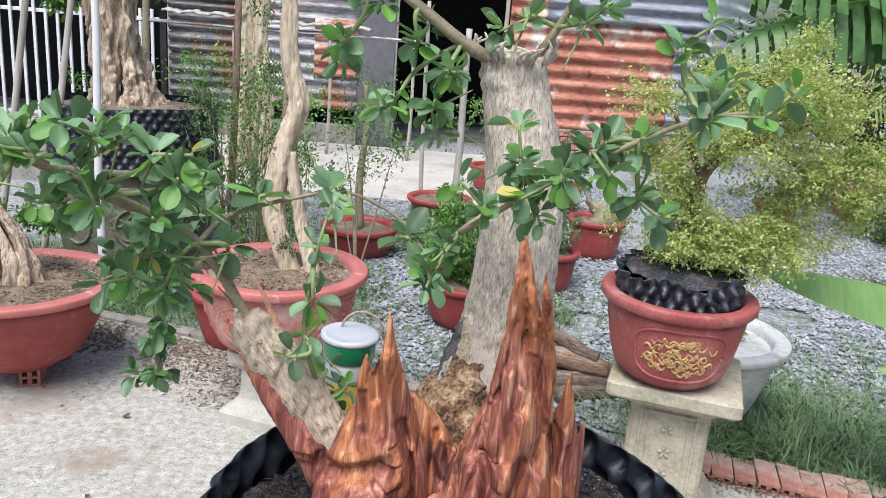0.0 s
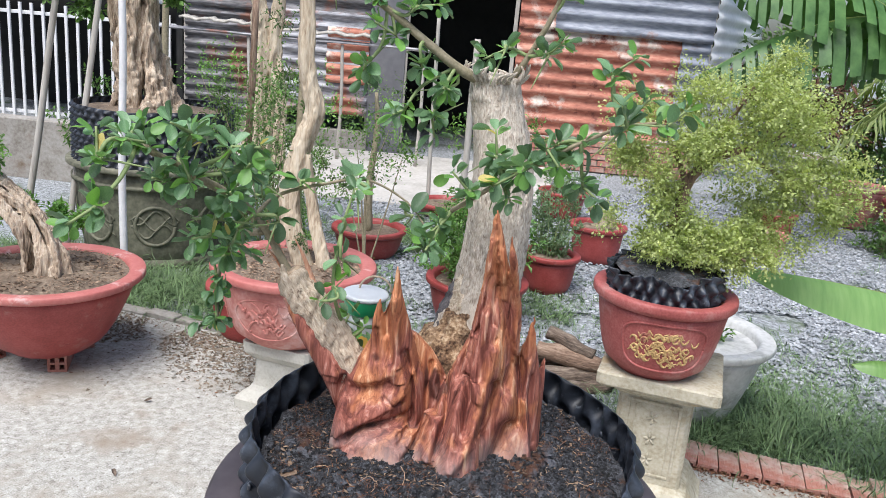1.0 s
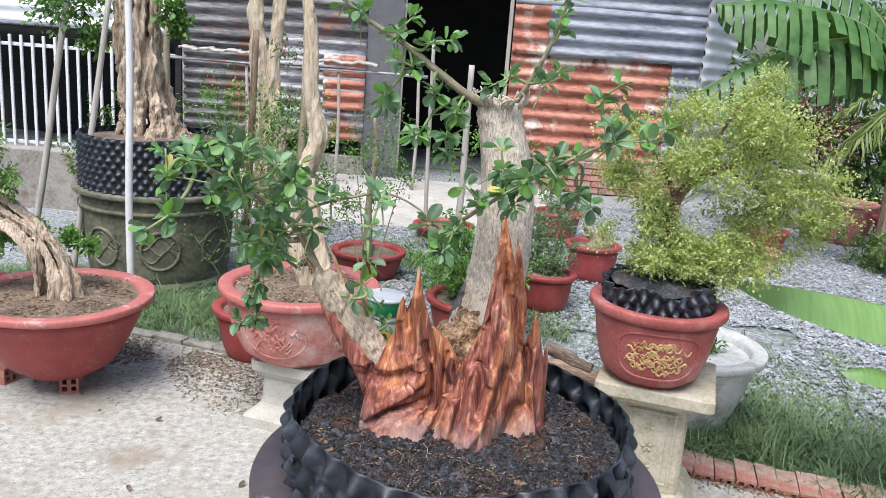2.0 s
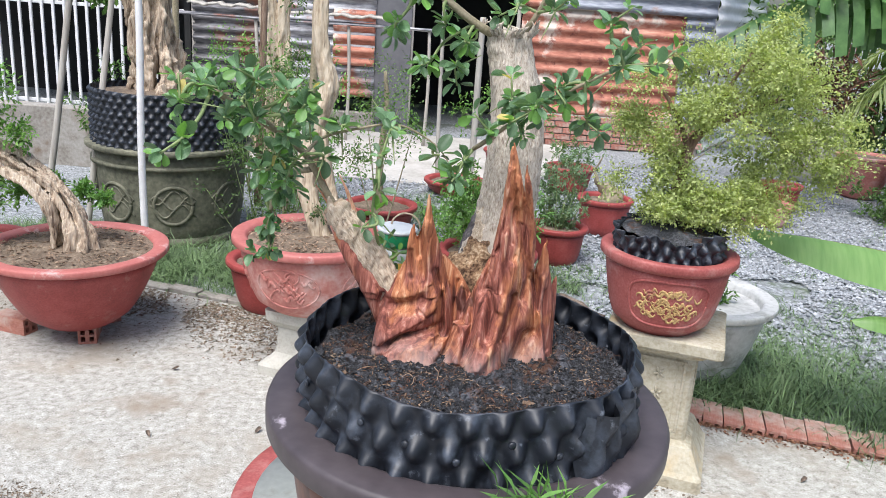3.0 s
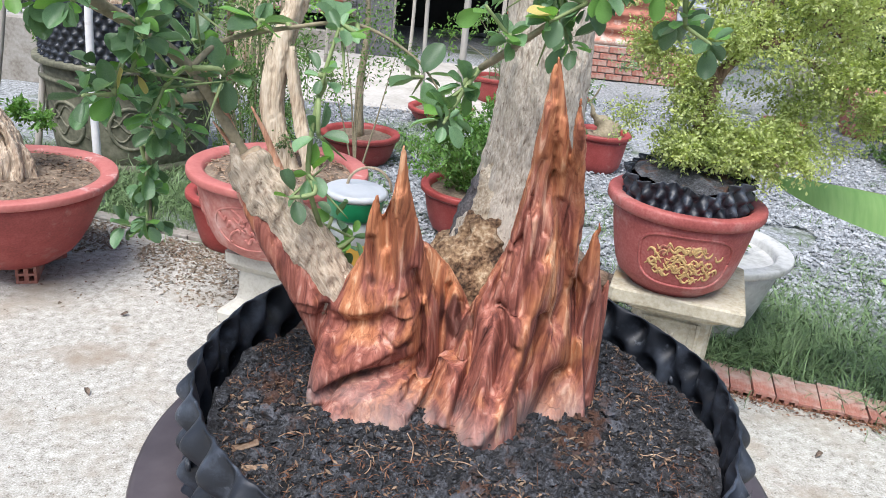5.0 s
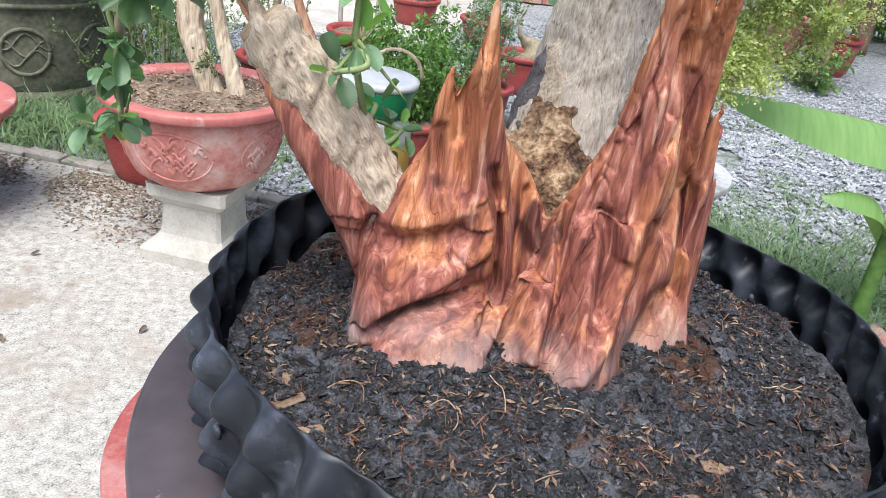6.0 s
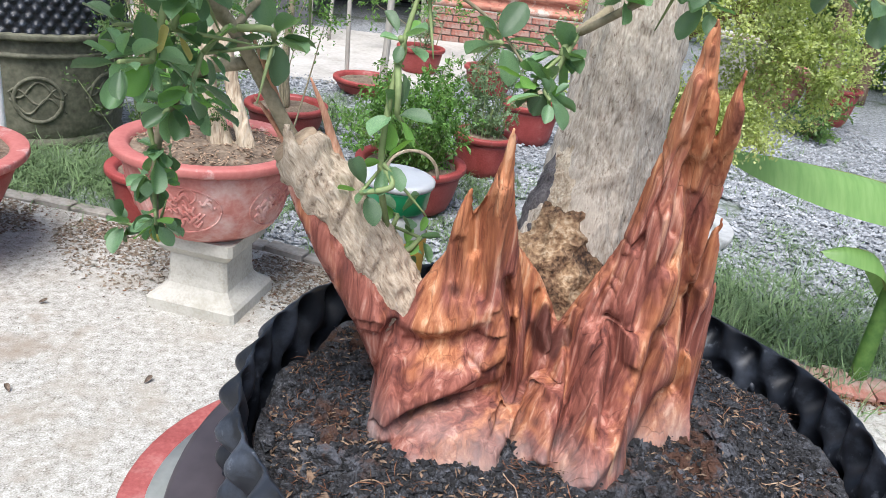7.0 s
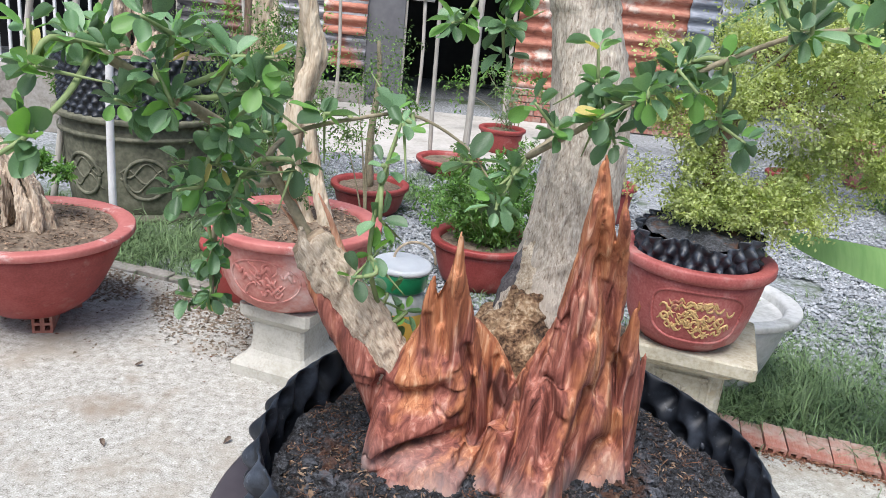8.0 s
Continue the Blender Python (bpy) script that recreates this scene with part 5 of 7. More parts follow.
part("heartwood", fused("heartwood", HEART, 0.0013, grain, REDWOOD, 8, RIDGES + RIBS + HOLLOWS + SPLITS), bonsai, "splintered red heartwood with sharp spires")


def barkskin(p, amount=0.0028):
    w = noise.noise(Vector((p[0] * 90, p[1] * 90, p[2] * 26)))
    e = noise.noise(Vector((p[0] * 240, p[1] * 240, p[2] * 90)))
    return amount * (0.9 * (0.3 - abs(w)) * 1.5 + 0.6 * e)


TRUNK = [tube([(0.018, 0.985, 1.15, 0.052), (0.018, 0.990, 1.22, 0.046), (0.028, 0.998, 1.29, 0.0395), (0.040, 1.008, 1.36, 0.037), (0.043, 1.015, 1.46, 0.0335), (0.029, 1.02, 1.535, 0.0280), (0.024, 1.02, 1.555, 0.0275), (0.023, 1.02, 1.572, 0.0268)], 24, 5, 0.0)]
TRUNK += [tube([(-0.022, 0.975, 1.15, 0.026), (-0.014, 0.978, 1.24, 0.020), (0.002, 0.985, 1.31, 0.014)], 14)]
part("trunk", fused("trunk", TRUNK, 0.0026, lambda p: barkskin(p) + (0.004 * noise.noise(Vector((p[0] * 160, p[1] * 160, p[2] * 60))) if p[2] > 1.545 else 0), BARK), bonsai, "upright grey barked trunk sawn flat")
SCAR = [tube([(0.004, 0.975, 1.15, 0.057), (0.002, 0.976, 1.21, 0.052), (0.004, 0.978, 1.255, 0.046), (0.008, 0.982, 1.285, 0.036)], 20), tube([(-0.026, 0.955, 1.16, 0.026), (-0.022, 0.950, 1.22, 0.024), (-0.012, 0.955, 1.268, 0.019)], 14), tube([(0.002, 0.966, 1.22, 0.034), (0.004, 0.968, 1.27, 0.027), (0.009, 0.974, 1.312, 0.014)], 16)]
part("bark_scar", fused("bark_scar", SCAR, 0.0022, lambda p: 0.008 * (0.3 - abs(noise.noise(Vector((p[0] * 70, p[1] * 70, p[2] * 60))))) + 0.003 * noise.noise(Vector((p[0] * 220, p[1] * 220, p[2] * 200))), ROUGHBARK, 3), bonsai, "torn brown bark at the crotch")
bark_noise = lambda p: 0.006 * (0.3 - abs(noise.noise(Vector((p[0] * 80, p[1] * 80, p[2] * 55))))) + 0.002 * noise.noise(Vector((p[0] * 260, p[1] * 260, p[2] * 160)))
part("bare_patch", fused("bare_patch", [tube([(0.002, 0.979, 1.265, 0.022), (0.010, 0.985, 1.305, 0.0195), (0.012, 0.992, 1.335, 0.013), (0.014, 0.997, 1.368, 0.007), (0.017, 1.000, 1.40, 0.003)], 14), tube([(0.018, 0.974, 1.275, 0.010), (0.028, 0.976, 1.300, 0.0095), (0.034, 0.980, 1.322, 0.004)], 10)], 0.0022, bark_noise, BAREWOOD, 3), bonsai, "bare cream wood above the scar")
part("dead_bark", fused("dead_bark", [tube([(-0.006, 0.984, 1.262, 0.018), (-0.001, 0.988, 1.305, 0.0145), (0.004, 0.993, 1.330, 0.010), (0.010, 0.999, 1.352, 0.003)], 14)], 0.0022, bark_noise, DEADBARK, 3), bonsai, "dark dead bark beside the scar")
for k in range(26):
    a = k * 0.87
    g = (0.023 + 0.027 * math.cos(a), 1.02 + 0.027 * math.sin(a), 1.566)
    h = 0.010 + 0.012 * ((k * 37) % 10) / 10
    part("spur", (*tube([(*g, 0.0030), (g[0] + 0.007 * math.cos(a), g[1] + 0.007 * math.sin(a), g[2] + h * 0.6, 0.0020), (g[0] + 0.010 * math.cos(a * 1.1), g[1] + 0.010 * math.sin(a), g[2] + h, 0.0007)], 6, 3), BARK), bonsai)
ARM = [tube([(-0.082, 0.926, 1.215, 0.018), (-0.096, 0.919, 1.247, 0.0205), (-0.121, 0.914, 1.290, 0.0195), (-0.146, 0.912, 1.328, 0.0175), (-0.166, 0.912, 1.352, 0.0165), (-0.1705, 0.912, 1.3575, 0.0155)], 22, 6), tube([(-0.155, 0.905, 1.325, 0.010), (-0.168, 0.900, 1.350, 0.006), (-0.175, 0.898, 1.372, 0.0008)], 10)]
part("sawn_limb", fused("sawn_limb", ARM, 0.0018, lambda p: barkskin(p, 0.0042), LIMBBARK, 3), bonsai, "short grey barked limb sawn off")
for line in (((-0.130, 0.918, 1.300, 0.008), (-0.150, 0.917, 1.358, 0.0030), (-0.156, 0.912, 1.378, 0.0018), (-0.164, 0.906, 1.398, 0.0005)), ((-0.170, 0.930, 1.348, 0.003), (-0.183, 0.924, 1.376, 0.0026), (-0.190, 0.919, 1.398, 0.0018), (-0.198, 0.914, 1.418, 0.0005)), ((-0.168, 0.926, 1.340, 0.004), (-0.184, 0.926, 1.364, 0.002), (-0.196, 0.924, 1.380, 0.0005))):
    part("splinter", (*tube(list(line), 9, 5, 0.02, 0.3, 3), SPLINTER), bonsai, "sharp pinkish red splinter")
part("cut_face", (*moved(lathe([(0.0005, 0.0), (0.0005, 0.0035), (0.011, 0.0032), (0.0140, 0.0015), (0.0146, -0.004), (0.012, -0.006)], 24, 0.08, 4), pose(-0.1705, 0.912, 1.3585, 0, -38, 0)), CUTWOOD), bonsai, "pale sawn end of the limb")

# leaves: a few shared blades
def leaf_mesh(name, mat, **shape):
    v, f = leaf_shape(**shape)
    return mesh_of(name, v, f, mat)


LEAVES = [leaf_mesh("leaf", LEAF, length=1, width=0.64, cup=0.34, bend=0.10), leaf_mesh("leaf", LEAF, length=1, width=0.66, cup=0.20, bend=0.34), leaf_mesh("leaf", LEAF, length=1, width=0.54, cup=0.42, bend=-0.12),
          leaf_mesh("leaf", LEAFYOUNG, length=1, width=0.66, cup=0.14, bend=0.10), leaf_mesh("leaf", LEAFYELLOW, length=1, width=0.74, cup=0.08, bend=0.15)]
LR = np.random.default_rng(23)


def set_leaf(parent, at, way, size, young=0.21, yellow=0.007):
    d = Vector(way).normalized()
    side = d.cross(Vector((0, 0, 1)) + Vector(LR.normal(size=3) * 0.45)).normalized()
    up = side.cross(d)
    m = Matrix((d, side * -1, up)).transposed().to_4x4()
    m.translation = Vector(at)
    pick = LR.uniform()
    me = LEAVES[4] if pick < yellow else LEAVES[3] if pick < yellow + young else LEAVES[int(LR.integers(0, 3))]
    part("leaf", me, parent, m=m @ Matrix.Diagonal((size, size, size, 1)))


def rosette(parent, at, axis, count, size, flat=0.75, young=0.21, yellow=0.007):
    """Leaves spread from a shoot tip."""
    z = Vector(axis).normalized()
    x = z.cross(Vector((0.3, 0.8, 0.1))).normalized()
    y = z.cross(x)
    a0 = LR.uniform(0, 6.28)
    for k in range(count):
        a = a0 + 2.4 * k
        lift = flat * LR.uniform(0.5, 1.3)
        d = (x * math.cos(a) + y * math.sin(a)) * lift + z * (1.1 - lift) * LR.uniform(0.4, 1.0)
        s = size * LR.uniform(0.55, 1.2)
        set_leaf(parent, Vector(at) - z * 0.010 * (k / count) + d * 0.004, d, s, young, yellow)


def branch(nodes, shoots, label="", mat=TWIG, size=0.0182, extra=1):
    """A twig with rosettes at given places; shoots: x, y, z, axis, count."""
    b = part("branch", (*tube(nodes, 8, 6, 0.03, seed=len(nodes)), mat), bonsai, label)
    for (x, y, z), axis, count in shoots:
        near = min(nodes, key=lambda q: (q[0] - x) ** 2 + (q[1] - y) ** 2 + (q[2] - z) ** 2)
        g = Vector((near[0], near[1], near[2]))
        tip = Vector((x, y, z))
        if (tip - g).length > 0.008:
            mid = g.lerp(tip, 0.5) + Vector(LR.normal(size=3) * 0.006)
            part("twig", (*tube([(*g, 0.0022), (*mid, 0.0019), (*tip, 0.0016)], 6, 4), GREENTWIG), b)
        rosette(b, tip, axis, count + (6 if extra else 2), size)
        for _ in range(extra):
            way = Vector(axis).normalized() + Vector(LR.normal(size=3) * 0.8)
            spot = tip + way.normalized() * 0.026
            part("twig", (*tube([(*tip, 0.0015), (*tip.lerp(spot, 0.5), 0.0013), (*spot, 0.0011)], 5, 3), GREENTWIG), b)
            rosette(b, spot, way, 6 + int(LR.integers(0, 4)), size * 0.9, young=0.3)
        if LR.uniform() < 0.6:
            way = (-Vector(axis).normalized() + Vector(LR.normal(size=3) * 0.7)).normalized()
            part("thorn", (*tube([(*tip, 0.0013), (*(tip + way * 0.022), 0.0010), (*(tip + way * 0.042), 0.0004)], 5, 3), GREENTWIG), b)
    return b


branch([(-0.160, 0.922, 1.335, 0.0052), (-0.182, 0.924, 1.372, 0.0042), (-0.205, 0.908, 1.418, 0.0040), (-0.225, 0.870, 1.448, 0.0042), (-0.250, 0.835, 1.472, 0.0040), (-0.282, 0.808, 1.498, 0.0032)],
       [((-0.275, 0.806, 1.500), (-0.1, -0.6, 0.8), 9), ((-0.238, 0.812, 1.470), (0.1, -0.9, 0.5), 9), ((-0.210, 0.842, 1.448), (0.4, -0.8, 0.4), 8), ((-0.285, 0.730, 1.458), (-0.7, -0.6, 0.1), 8), ((-0.225, 0.858, 1.424), (-0.1, -0.9, 0.1), 8),
        ((-0.218, 0.890, 1.408), (0.2, -0.8, -0.1), 7), ((-0.300, 0.770, 1.490), (-0.5, -0.7, 0.5), 7), ((-0.250, 0.880, 1.500), (0.0, -0.3, 0.9), 6), ((-0.200, 0.900, 1.470), (0.3, -0.4, 0.8), 6), ((-0.293, 0.82, 1.505), (-0.4, -0.6, 0.6), 7), ((-0.240, 0.82, 1.510), (0.1, -0.6, 0.8), 7), ((-0.205, 0.825, 1.500), (0.3, -0.6, 0.7), 6), ((-0.196, 0.835, 1.478), (0.4, -0.8, 0.3), 6), ((-0.230, 0.84, 1.412), (-0.2, -0.9, -0.1), 6), ((-0.265, 0.82, 1.465), (-0.3, -0.9, 0.2), 7)], "leafy branch springing from the sawn limb", extra=1)
branch([(-0.200, 0.918, 1.400, 0.004), (-0.232, 0.945, 1.385, 0.0036), (-0.258, 0.965, 1.345, 0.003), (-0.266, 0.978, 1.300, 0.0022), (-0.266, 0.980, 1.270, 0.0014)],
       [((-0.250, 0.955, 1.360), (-0.3, -0.7, -0.3), 6), ((-0.262, 0.968, 1.325), (-0.4, -0.6, -0.6), 6), ((-0.266, 0.975, 1.300), (0.2, -0.7, -0.7), 6), ((-0.266, 0.982, 1.268), (0, -0.2, -1), 5), ((-0.235, 0.940, 1.380), (0.4, -0.8, 0), 6)], "hanging leafy shoot")
branch([(-0.205, 0.905, 1.420, 0.0024), (-0.190, 0.930, 1.436, 0.0020), (-0.150, 0.960, 1.446, 0.0017), (-0.105, 0.985, 1.450, 0.0014), (-0.060, 0.985, 1.430, 0.0011), (-0.035, 0.97, 1.405, 0.0008)],
       [((-0.213, 0.935, 1.434), (-0.1, -0.6, 0.8), 7), ((-0.170, 0.948, 1.450), (0, -0.6, 0.8), 6), ((-0.118, 0.978, 1.452), (0.2, -0.5, 0.8), 5), ((-0.052, 0.975, 1.418), (0.3, -0.7, 0.2), 5), ((-0.185, 0.915, 1.415), (0.3, -0.9, 0), 6)], "thin twig reaching towards the trunk", size=0.022, extra=0)
branch([(-0.100, 0.950, 1.24, 0.0026), (-0.112, 0.920, 1.30, 0.0022), (-0.122, 0.898, 1.355, 0.0019), (-0.118, 0.905, 1.41, 0.0016), (-0.108, 0.915, 1.455, 0.0012)],
       [((-0.094, 0.935, 1.266), (0.6, -0.7, 0.1), 1), ((-0.100, 0.945, 1.285), (0.4, -0.8, 0.3), 3), ((-0.092, 0.930, 1.300), (0.7, -0.6, 0.2), 3), ((-0.108, 0.925, 1.316), (-0.3, -0.9, 0.3), 3), ((-0.121, 0.893, 1.358), (-0.3, -0.9, 0.1), 3), ((-0.132, 0.886, 1.342), (-0.6, -0.8, -0.1), 3), ((-0.116, 0.898, 1.385), (0.3, -0.8, 0.3), 4), ((-0.118, 0.905, 1.425), (-0.4, -0.6, 0.5), 4), ((-0.106, 0.915, 1.455), (0, -0.4, 0.9), 5)], "upright leafy sucker behind the spire", GREENTWIG, 0.0165, 0)
branch([(0.015, 0.985, 1.445, 0.0030), (-0.010, 0.955, 1.432, 0.0025), (0.010, 0.930, 1.452, 0.0024), (0.040, 0.905, 1.480, 0.0022), (0.070, 0.890, 1.502, 0.0021), (0.105, 0.880, 1.525, 0.0019), (0.138, 0.860, 1.545, 0.0016), (0.165, 0.850, 1.552, 0.0014)],
       [((-0.021, 0.942, 1.419), (-0.3, -0.8, -0.2), 8), ((-0.030, 0.930, 1.400), (-0.4, -0.7, -0.4), 6), ((0.035, 0.915, 1.479), (0, -0.8, 0.5), 8), ((0.057, 0.878, 1.502), (0.1, -0.9, 0.3), 8), ((0.088, 0.900, 1.520), (0.2, -0.7, 0.6), 7), ((0.135, 0.830, 1.548), (0.3, -0.9, 0.2), 7), ((0.146, 0.888, 1.552), (0.6, -0.4, 0.6), 6), ((0.172, 0.845, 1.550), (0.9, -0.3, 0.1), 5),
        ((0.125, 0.880, 1.590), (0.1, -0.3, 0.9), 7), ((0.115, 0.900, 1.480), (0.5, -0.6, -0.5), 6), ((0.005, 0.930, 1.46), (-0.3, -0.7, 0.5), 5), ((0.050, 0.895, 1.488), (-0.2, -0.9, 0.1), 6), ((0.075, 0.880, 1.515), (0.0, -0.8, 0.6), 6), ((0.030, 0.920, 1.500), (-0.3, -0.6, 0.7), 5)], "long leafy branch crossing before the trunk")
branch([(0.012, 1.012, 1.562, 0.0060), (-0.020, 1.000, 1.578, 0.0052), (-0.055, 0.990, 1.602, 0.0045), (-0.095, 0.985, 1.630, 0.0036), (-0.140, 0.980, 1.655, 0.0028), (-0.175, 0.97, 1.68, 0.002)],
       [((-0.030, 1.00, 1.555), (-0.2, -0.8, -0.3), 8), ((-0.055, 0.985, 1.575), (-0.4, -0.7, 0.1), 8), ((-0.085, 0.985, 1.605), (-0.3, -0.8, 0.3), 8), ((-0.115, 0.98, 1.570), (-0.5, -0.7, -0.4), 7), ((-0.105, 0.985, 1.645), (-0.2, -0.6, 0.8), 8), ((-0.150, 0.975, 1.665), (-0.6, -0.5, 0.5), 8), ((-0.065, 0.985, 1.635), (0.2, -0.5, 0.9), 7), ((-0.040, 0.975, 1.525), (0, -0.8, -0.6), 7), ((-0.185, 0.965, 1.690), (-0.6, -0.3, 0.7), 7), ((-0.07, 0.98, 1.53), (-0.3, -0.7, -0.6), 6)], "leafy top branch leaving the sawn trunk")
branch([(0.038, 1.010, 1.566, 0.0040), (0.055, 1.000, 1.595, 0.0034), (0.075, 0.99, 1.640, 0.0028), (0.09, 0.985, 1.690, 0.002)],
       [((0.075, 0.985, 1.600), (0.6, -0.5, 0.5), 3), ((0.030, 1.0, 1.60), (-0.2, -0.5, 0.8), 3), ((0.085, 0.985, 1.660), (0.5, -0.3, 0.8), 4), ((0.092, 0.985, 1.70), (0, -0.2, 1), 5)], "young top shoot")


# small jar behind the heartwood
jar = thing("jar", (-0.112, 1.036, 1.182), "small cloudy plastic jar with green cap and yellow label", "jar")
jar.matrix_world = pose(-0.108, 1.036, 1.196, 1, 2, 0)
part("body", (*lathe([(0.024, 0), (0.027, 0.004), (0.0275, 0.062), (0.026, 0.074), (0.0205, 0.084)], 28), JARGREY), jar)
v, f = lathe([(0.0279, 0.034), (0.0279, 0.066)], 28)
part("label", (v, f[:-2], JARYELLOW), jar, "yellow paper label")
part("cap", (*lathe([(0.0215, 0.084), (0.0240, 0.087), (0.0255, 0.101), (0.0258, 0.103)], 28), JARGREEN), jar, "green screw cap")
part("lid", (*lathe([(0.0262, 0.1035), (0.0278, 0.105), (0.0278, 0.108), (0.025, 0.1095), (0.021, 0.108), (0.012, 0.109)], 28), JARWHITE), jar, "white lid")
part("handle", (*tube([(0.010 + 0.020 * math.cos(a), 0.012, 0.106 + 0.020 * math.sin(a), 0.0013) for a in [k * math.pi / 8 for k in range(9)]], 8, 3), PALEWOOD), jar, "looped wire handle")


# ---- other trees and plants ----
def tree(name, at, label, limbs, mat, crowns=(), category="bonsai", group="", carve=None):
    t = thing(name, at, label, category, group)
    if limbs:
        part("trunk", carved("trunk", limbs, carve[0], carve[1], carve[2], mat) if carve else (*join(*limbs), mat), t)
    for nm, data, cm in crowns:
        part(nm, (*data, cm), t)
    return t


CR = np.random.default_rng(31)


def strand(nodes, seed, sides=14, ridges=0.22, count=4):
    return tube(nodes, sides, 6, 0.03, ridges, count, seed, twist=0.03)


# twisted deadwood bonsai in the wide pot, leaning out to the left
def bundle(spine, n, ring, r, seed, swirl=2.2):
    """Many strands wound loosely round one spine (x, y, z, spread), as in old hollow deadwood."""
    rr, out = np.random.default_rng(seed), []
    for k in range(n):
        a0, rad = 2 * math.pi * k / n + rr.normal() * 0.2, ring * rr.uniform(0.6, 1.1)
        nodes = []
        for i, (x, y, z, w) in enumerate(spine):
            a = a0 + swirl * i / len(spine)
            nodes.append((x + rad * w * math.cos(a) + rr.normal() * 0.06 * ring, y + rad * w * math.sin(a), z + (rad * w * math.sin(a * 1.0) * 0.5 if abs(x) > 0.1 else 0), r * w * rr.uniform(0.65, 1.25)))
        out.append(tube(nodes, 12, 8, 0.05, 0.42, 3, seed + k, twist=0.06))
    return out


def carved(name, limbs, voxel, depth, size, mat):
    """Fuses strands into one weathered body with deep flowing hollows and holes."""
    def cut(p):
        w = noise.noise(Vector((p[0] / size, p[1] / size, p[2] / size * 0.22)))
        e = noise.noise(Vector((p[0] / size * 2.6, p[1] / size * 2.6, p[2] / size * 0.5)))
        hole = max(0.0, noise.noise(Vector((p[0] / size * 0.7, p[1] / size * 0.7, p[2] / size * 0.35 + 4))) - 0.30)
        return depth * (1.6 * (0.25 - abs(w)) + 0.6 * (0.25 - abs(e)) - 3.0 * hole)
    return fused(name, limbs, voxel, cut, mat, 1)


W = bundle([(0.05, 0, -0.02, 1.35), (0.04, 0, 0.10, 1.0), (0.0, 0, 0.22, 0.85), (-0.09, 0, 0.33, 0.8), (-0.22, 0, 0.41, 0.8), (-0.38, 0, 0.50, 0.75), (-0.52, 0, 0.68, 0.6)], 7, 0.076, 0.024, 40, 2.6)
tree("bonsai_tree", (-1.83, 3.39, 0.400), "old bonsai of twisted bleached deadwood strands", W, DEADWOOD,
     [("crown", sprays([(-0.42, 0.0, 0.72, 0.14), (-0.25, -0.05, 0.75, 0.10), (-0.60, 0.1, 0.70, 0.16), (-0.55, -0.1, 0.85, 0.14), (-0.2, 0.0, 0.28, 0.07), (-0.33, -0.05, 0.22, 0.08), (-0.1, 0.10, 0.30, 0.06), (0.02, 0.15, 0.26, 0.05), (0.12, 0.12, 0.24, 0.05), (-0.30, 0.0, 0.62, 0.10), (-0.18, 0.0, 0.55, 0.08)], 420, 0.024, CR), HERB)], carve=(0.0042, 0.008, 0.028))

# pale peeled tree in the faded pot
P = [strand([(0.0, 0, 0, 0.048), (-0.050, 0.01, 0.14, 0.043), (-0.084, 0.02, 0.27, 0.046), (-0.072, 0.02, 0.40, 0.044), (-0.050, 0.02, 0.50, 0.040), (-0.028, 0.02, 0.57, 0.038), (0.008, 0.02, 0.68, 0.037), (-0.018, 0.02, 0.775, 0.034), (-0.036, 0.02, 0.89, 0.033), (-0.036, 0.02, 1.02, 0.032), (-0.05, 0.02, 1.18, 0.026), (-0.09, 0.02, 1.32, 0.018)], 60, 18, 0.14),
     strand([(0.088, -0.01, 0, 0.036), (0.047, 0.0, 0.15, 0.030), (0.016, 0.01, 0.28, 0.026), (-0.002, 0.01, 0.38, 0.023), (-0.012, 0.01, 0.50, 0.018)], 61, 14, 0.2)]
tree("bonsai_tree", (-0.63, 3.30, 0.575), "tall peeled pale trunk bonsai with sparse twigs", P, PALEWOOD,
     [("crown", sprays([(-0.13, 0.02, 1.02, 0.08), (-0.10, 0.02, 0.52, 0.07), (0.14, 0.0, 0.42, 0.06), (-0.18, 0.02, 0.68, 0.07), (0.05, -0.02, 0.50, 0.05), (-0.2, 0, 0.36, 0.09), (-0.02, -0.03, 0.15, 0.05)], 160, 0.016, CR), DARKFOLIAGE)], carve=(0.005, 0.005, 0.026))

# lime-leaved bonsai in the gold-relief pot
L = [strand([(-0.03, 0, -0.01, 0.040), (-0.025, 0, 0.08, 0.027), (-0.015, 0.01, 0.19, 0.021), (0.005, 0.02, 0.29, 0.019), (0.07, 0.02, 0.36, 0.016), (0.17, 0.02, 0.405, 0.013), (0.28, 0.02, 0.46, 0.009)], 70, 12, 0.16),
     strand([(0.0, 0.01, 0.26, 0.012), (-0.05, 0.02, 0.36, 0.009), (-0.12, 0.0, 0.46, 0.006)], 71, 8, 0.1), strand([(0.08, 0.02, 0.365, 0.011), (0.11, 0.05, 0.48, 0.008), (0.16, 0.03, 0.60, 0.005)], 72, 8, 0.1),
     strand([(-0.02, 0, 0.10, 0.009), (0.08, -0.06, 0.12, 0.007), (0.19, -0.10, 0.06, 0.004)], 73, 8, 0.1), strand([(0.14, 0.02, 0.39, 0.009), (0.30, 0.05, 0.32, 0.007), (0.42, 0.05, 0.22, 0.004)], 74, 8, 0.1)]
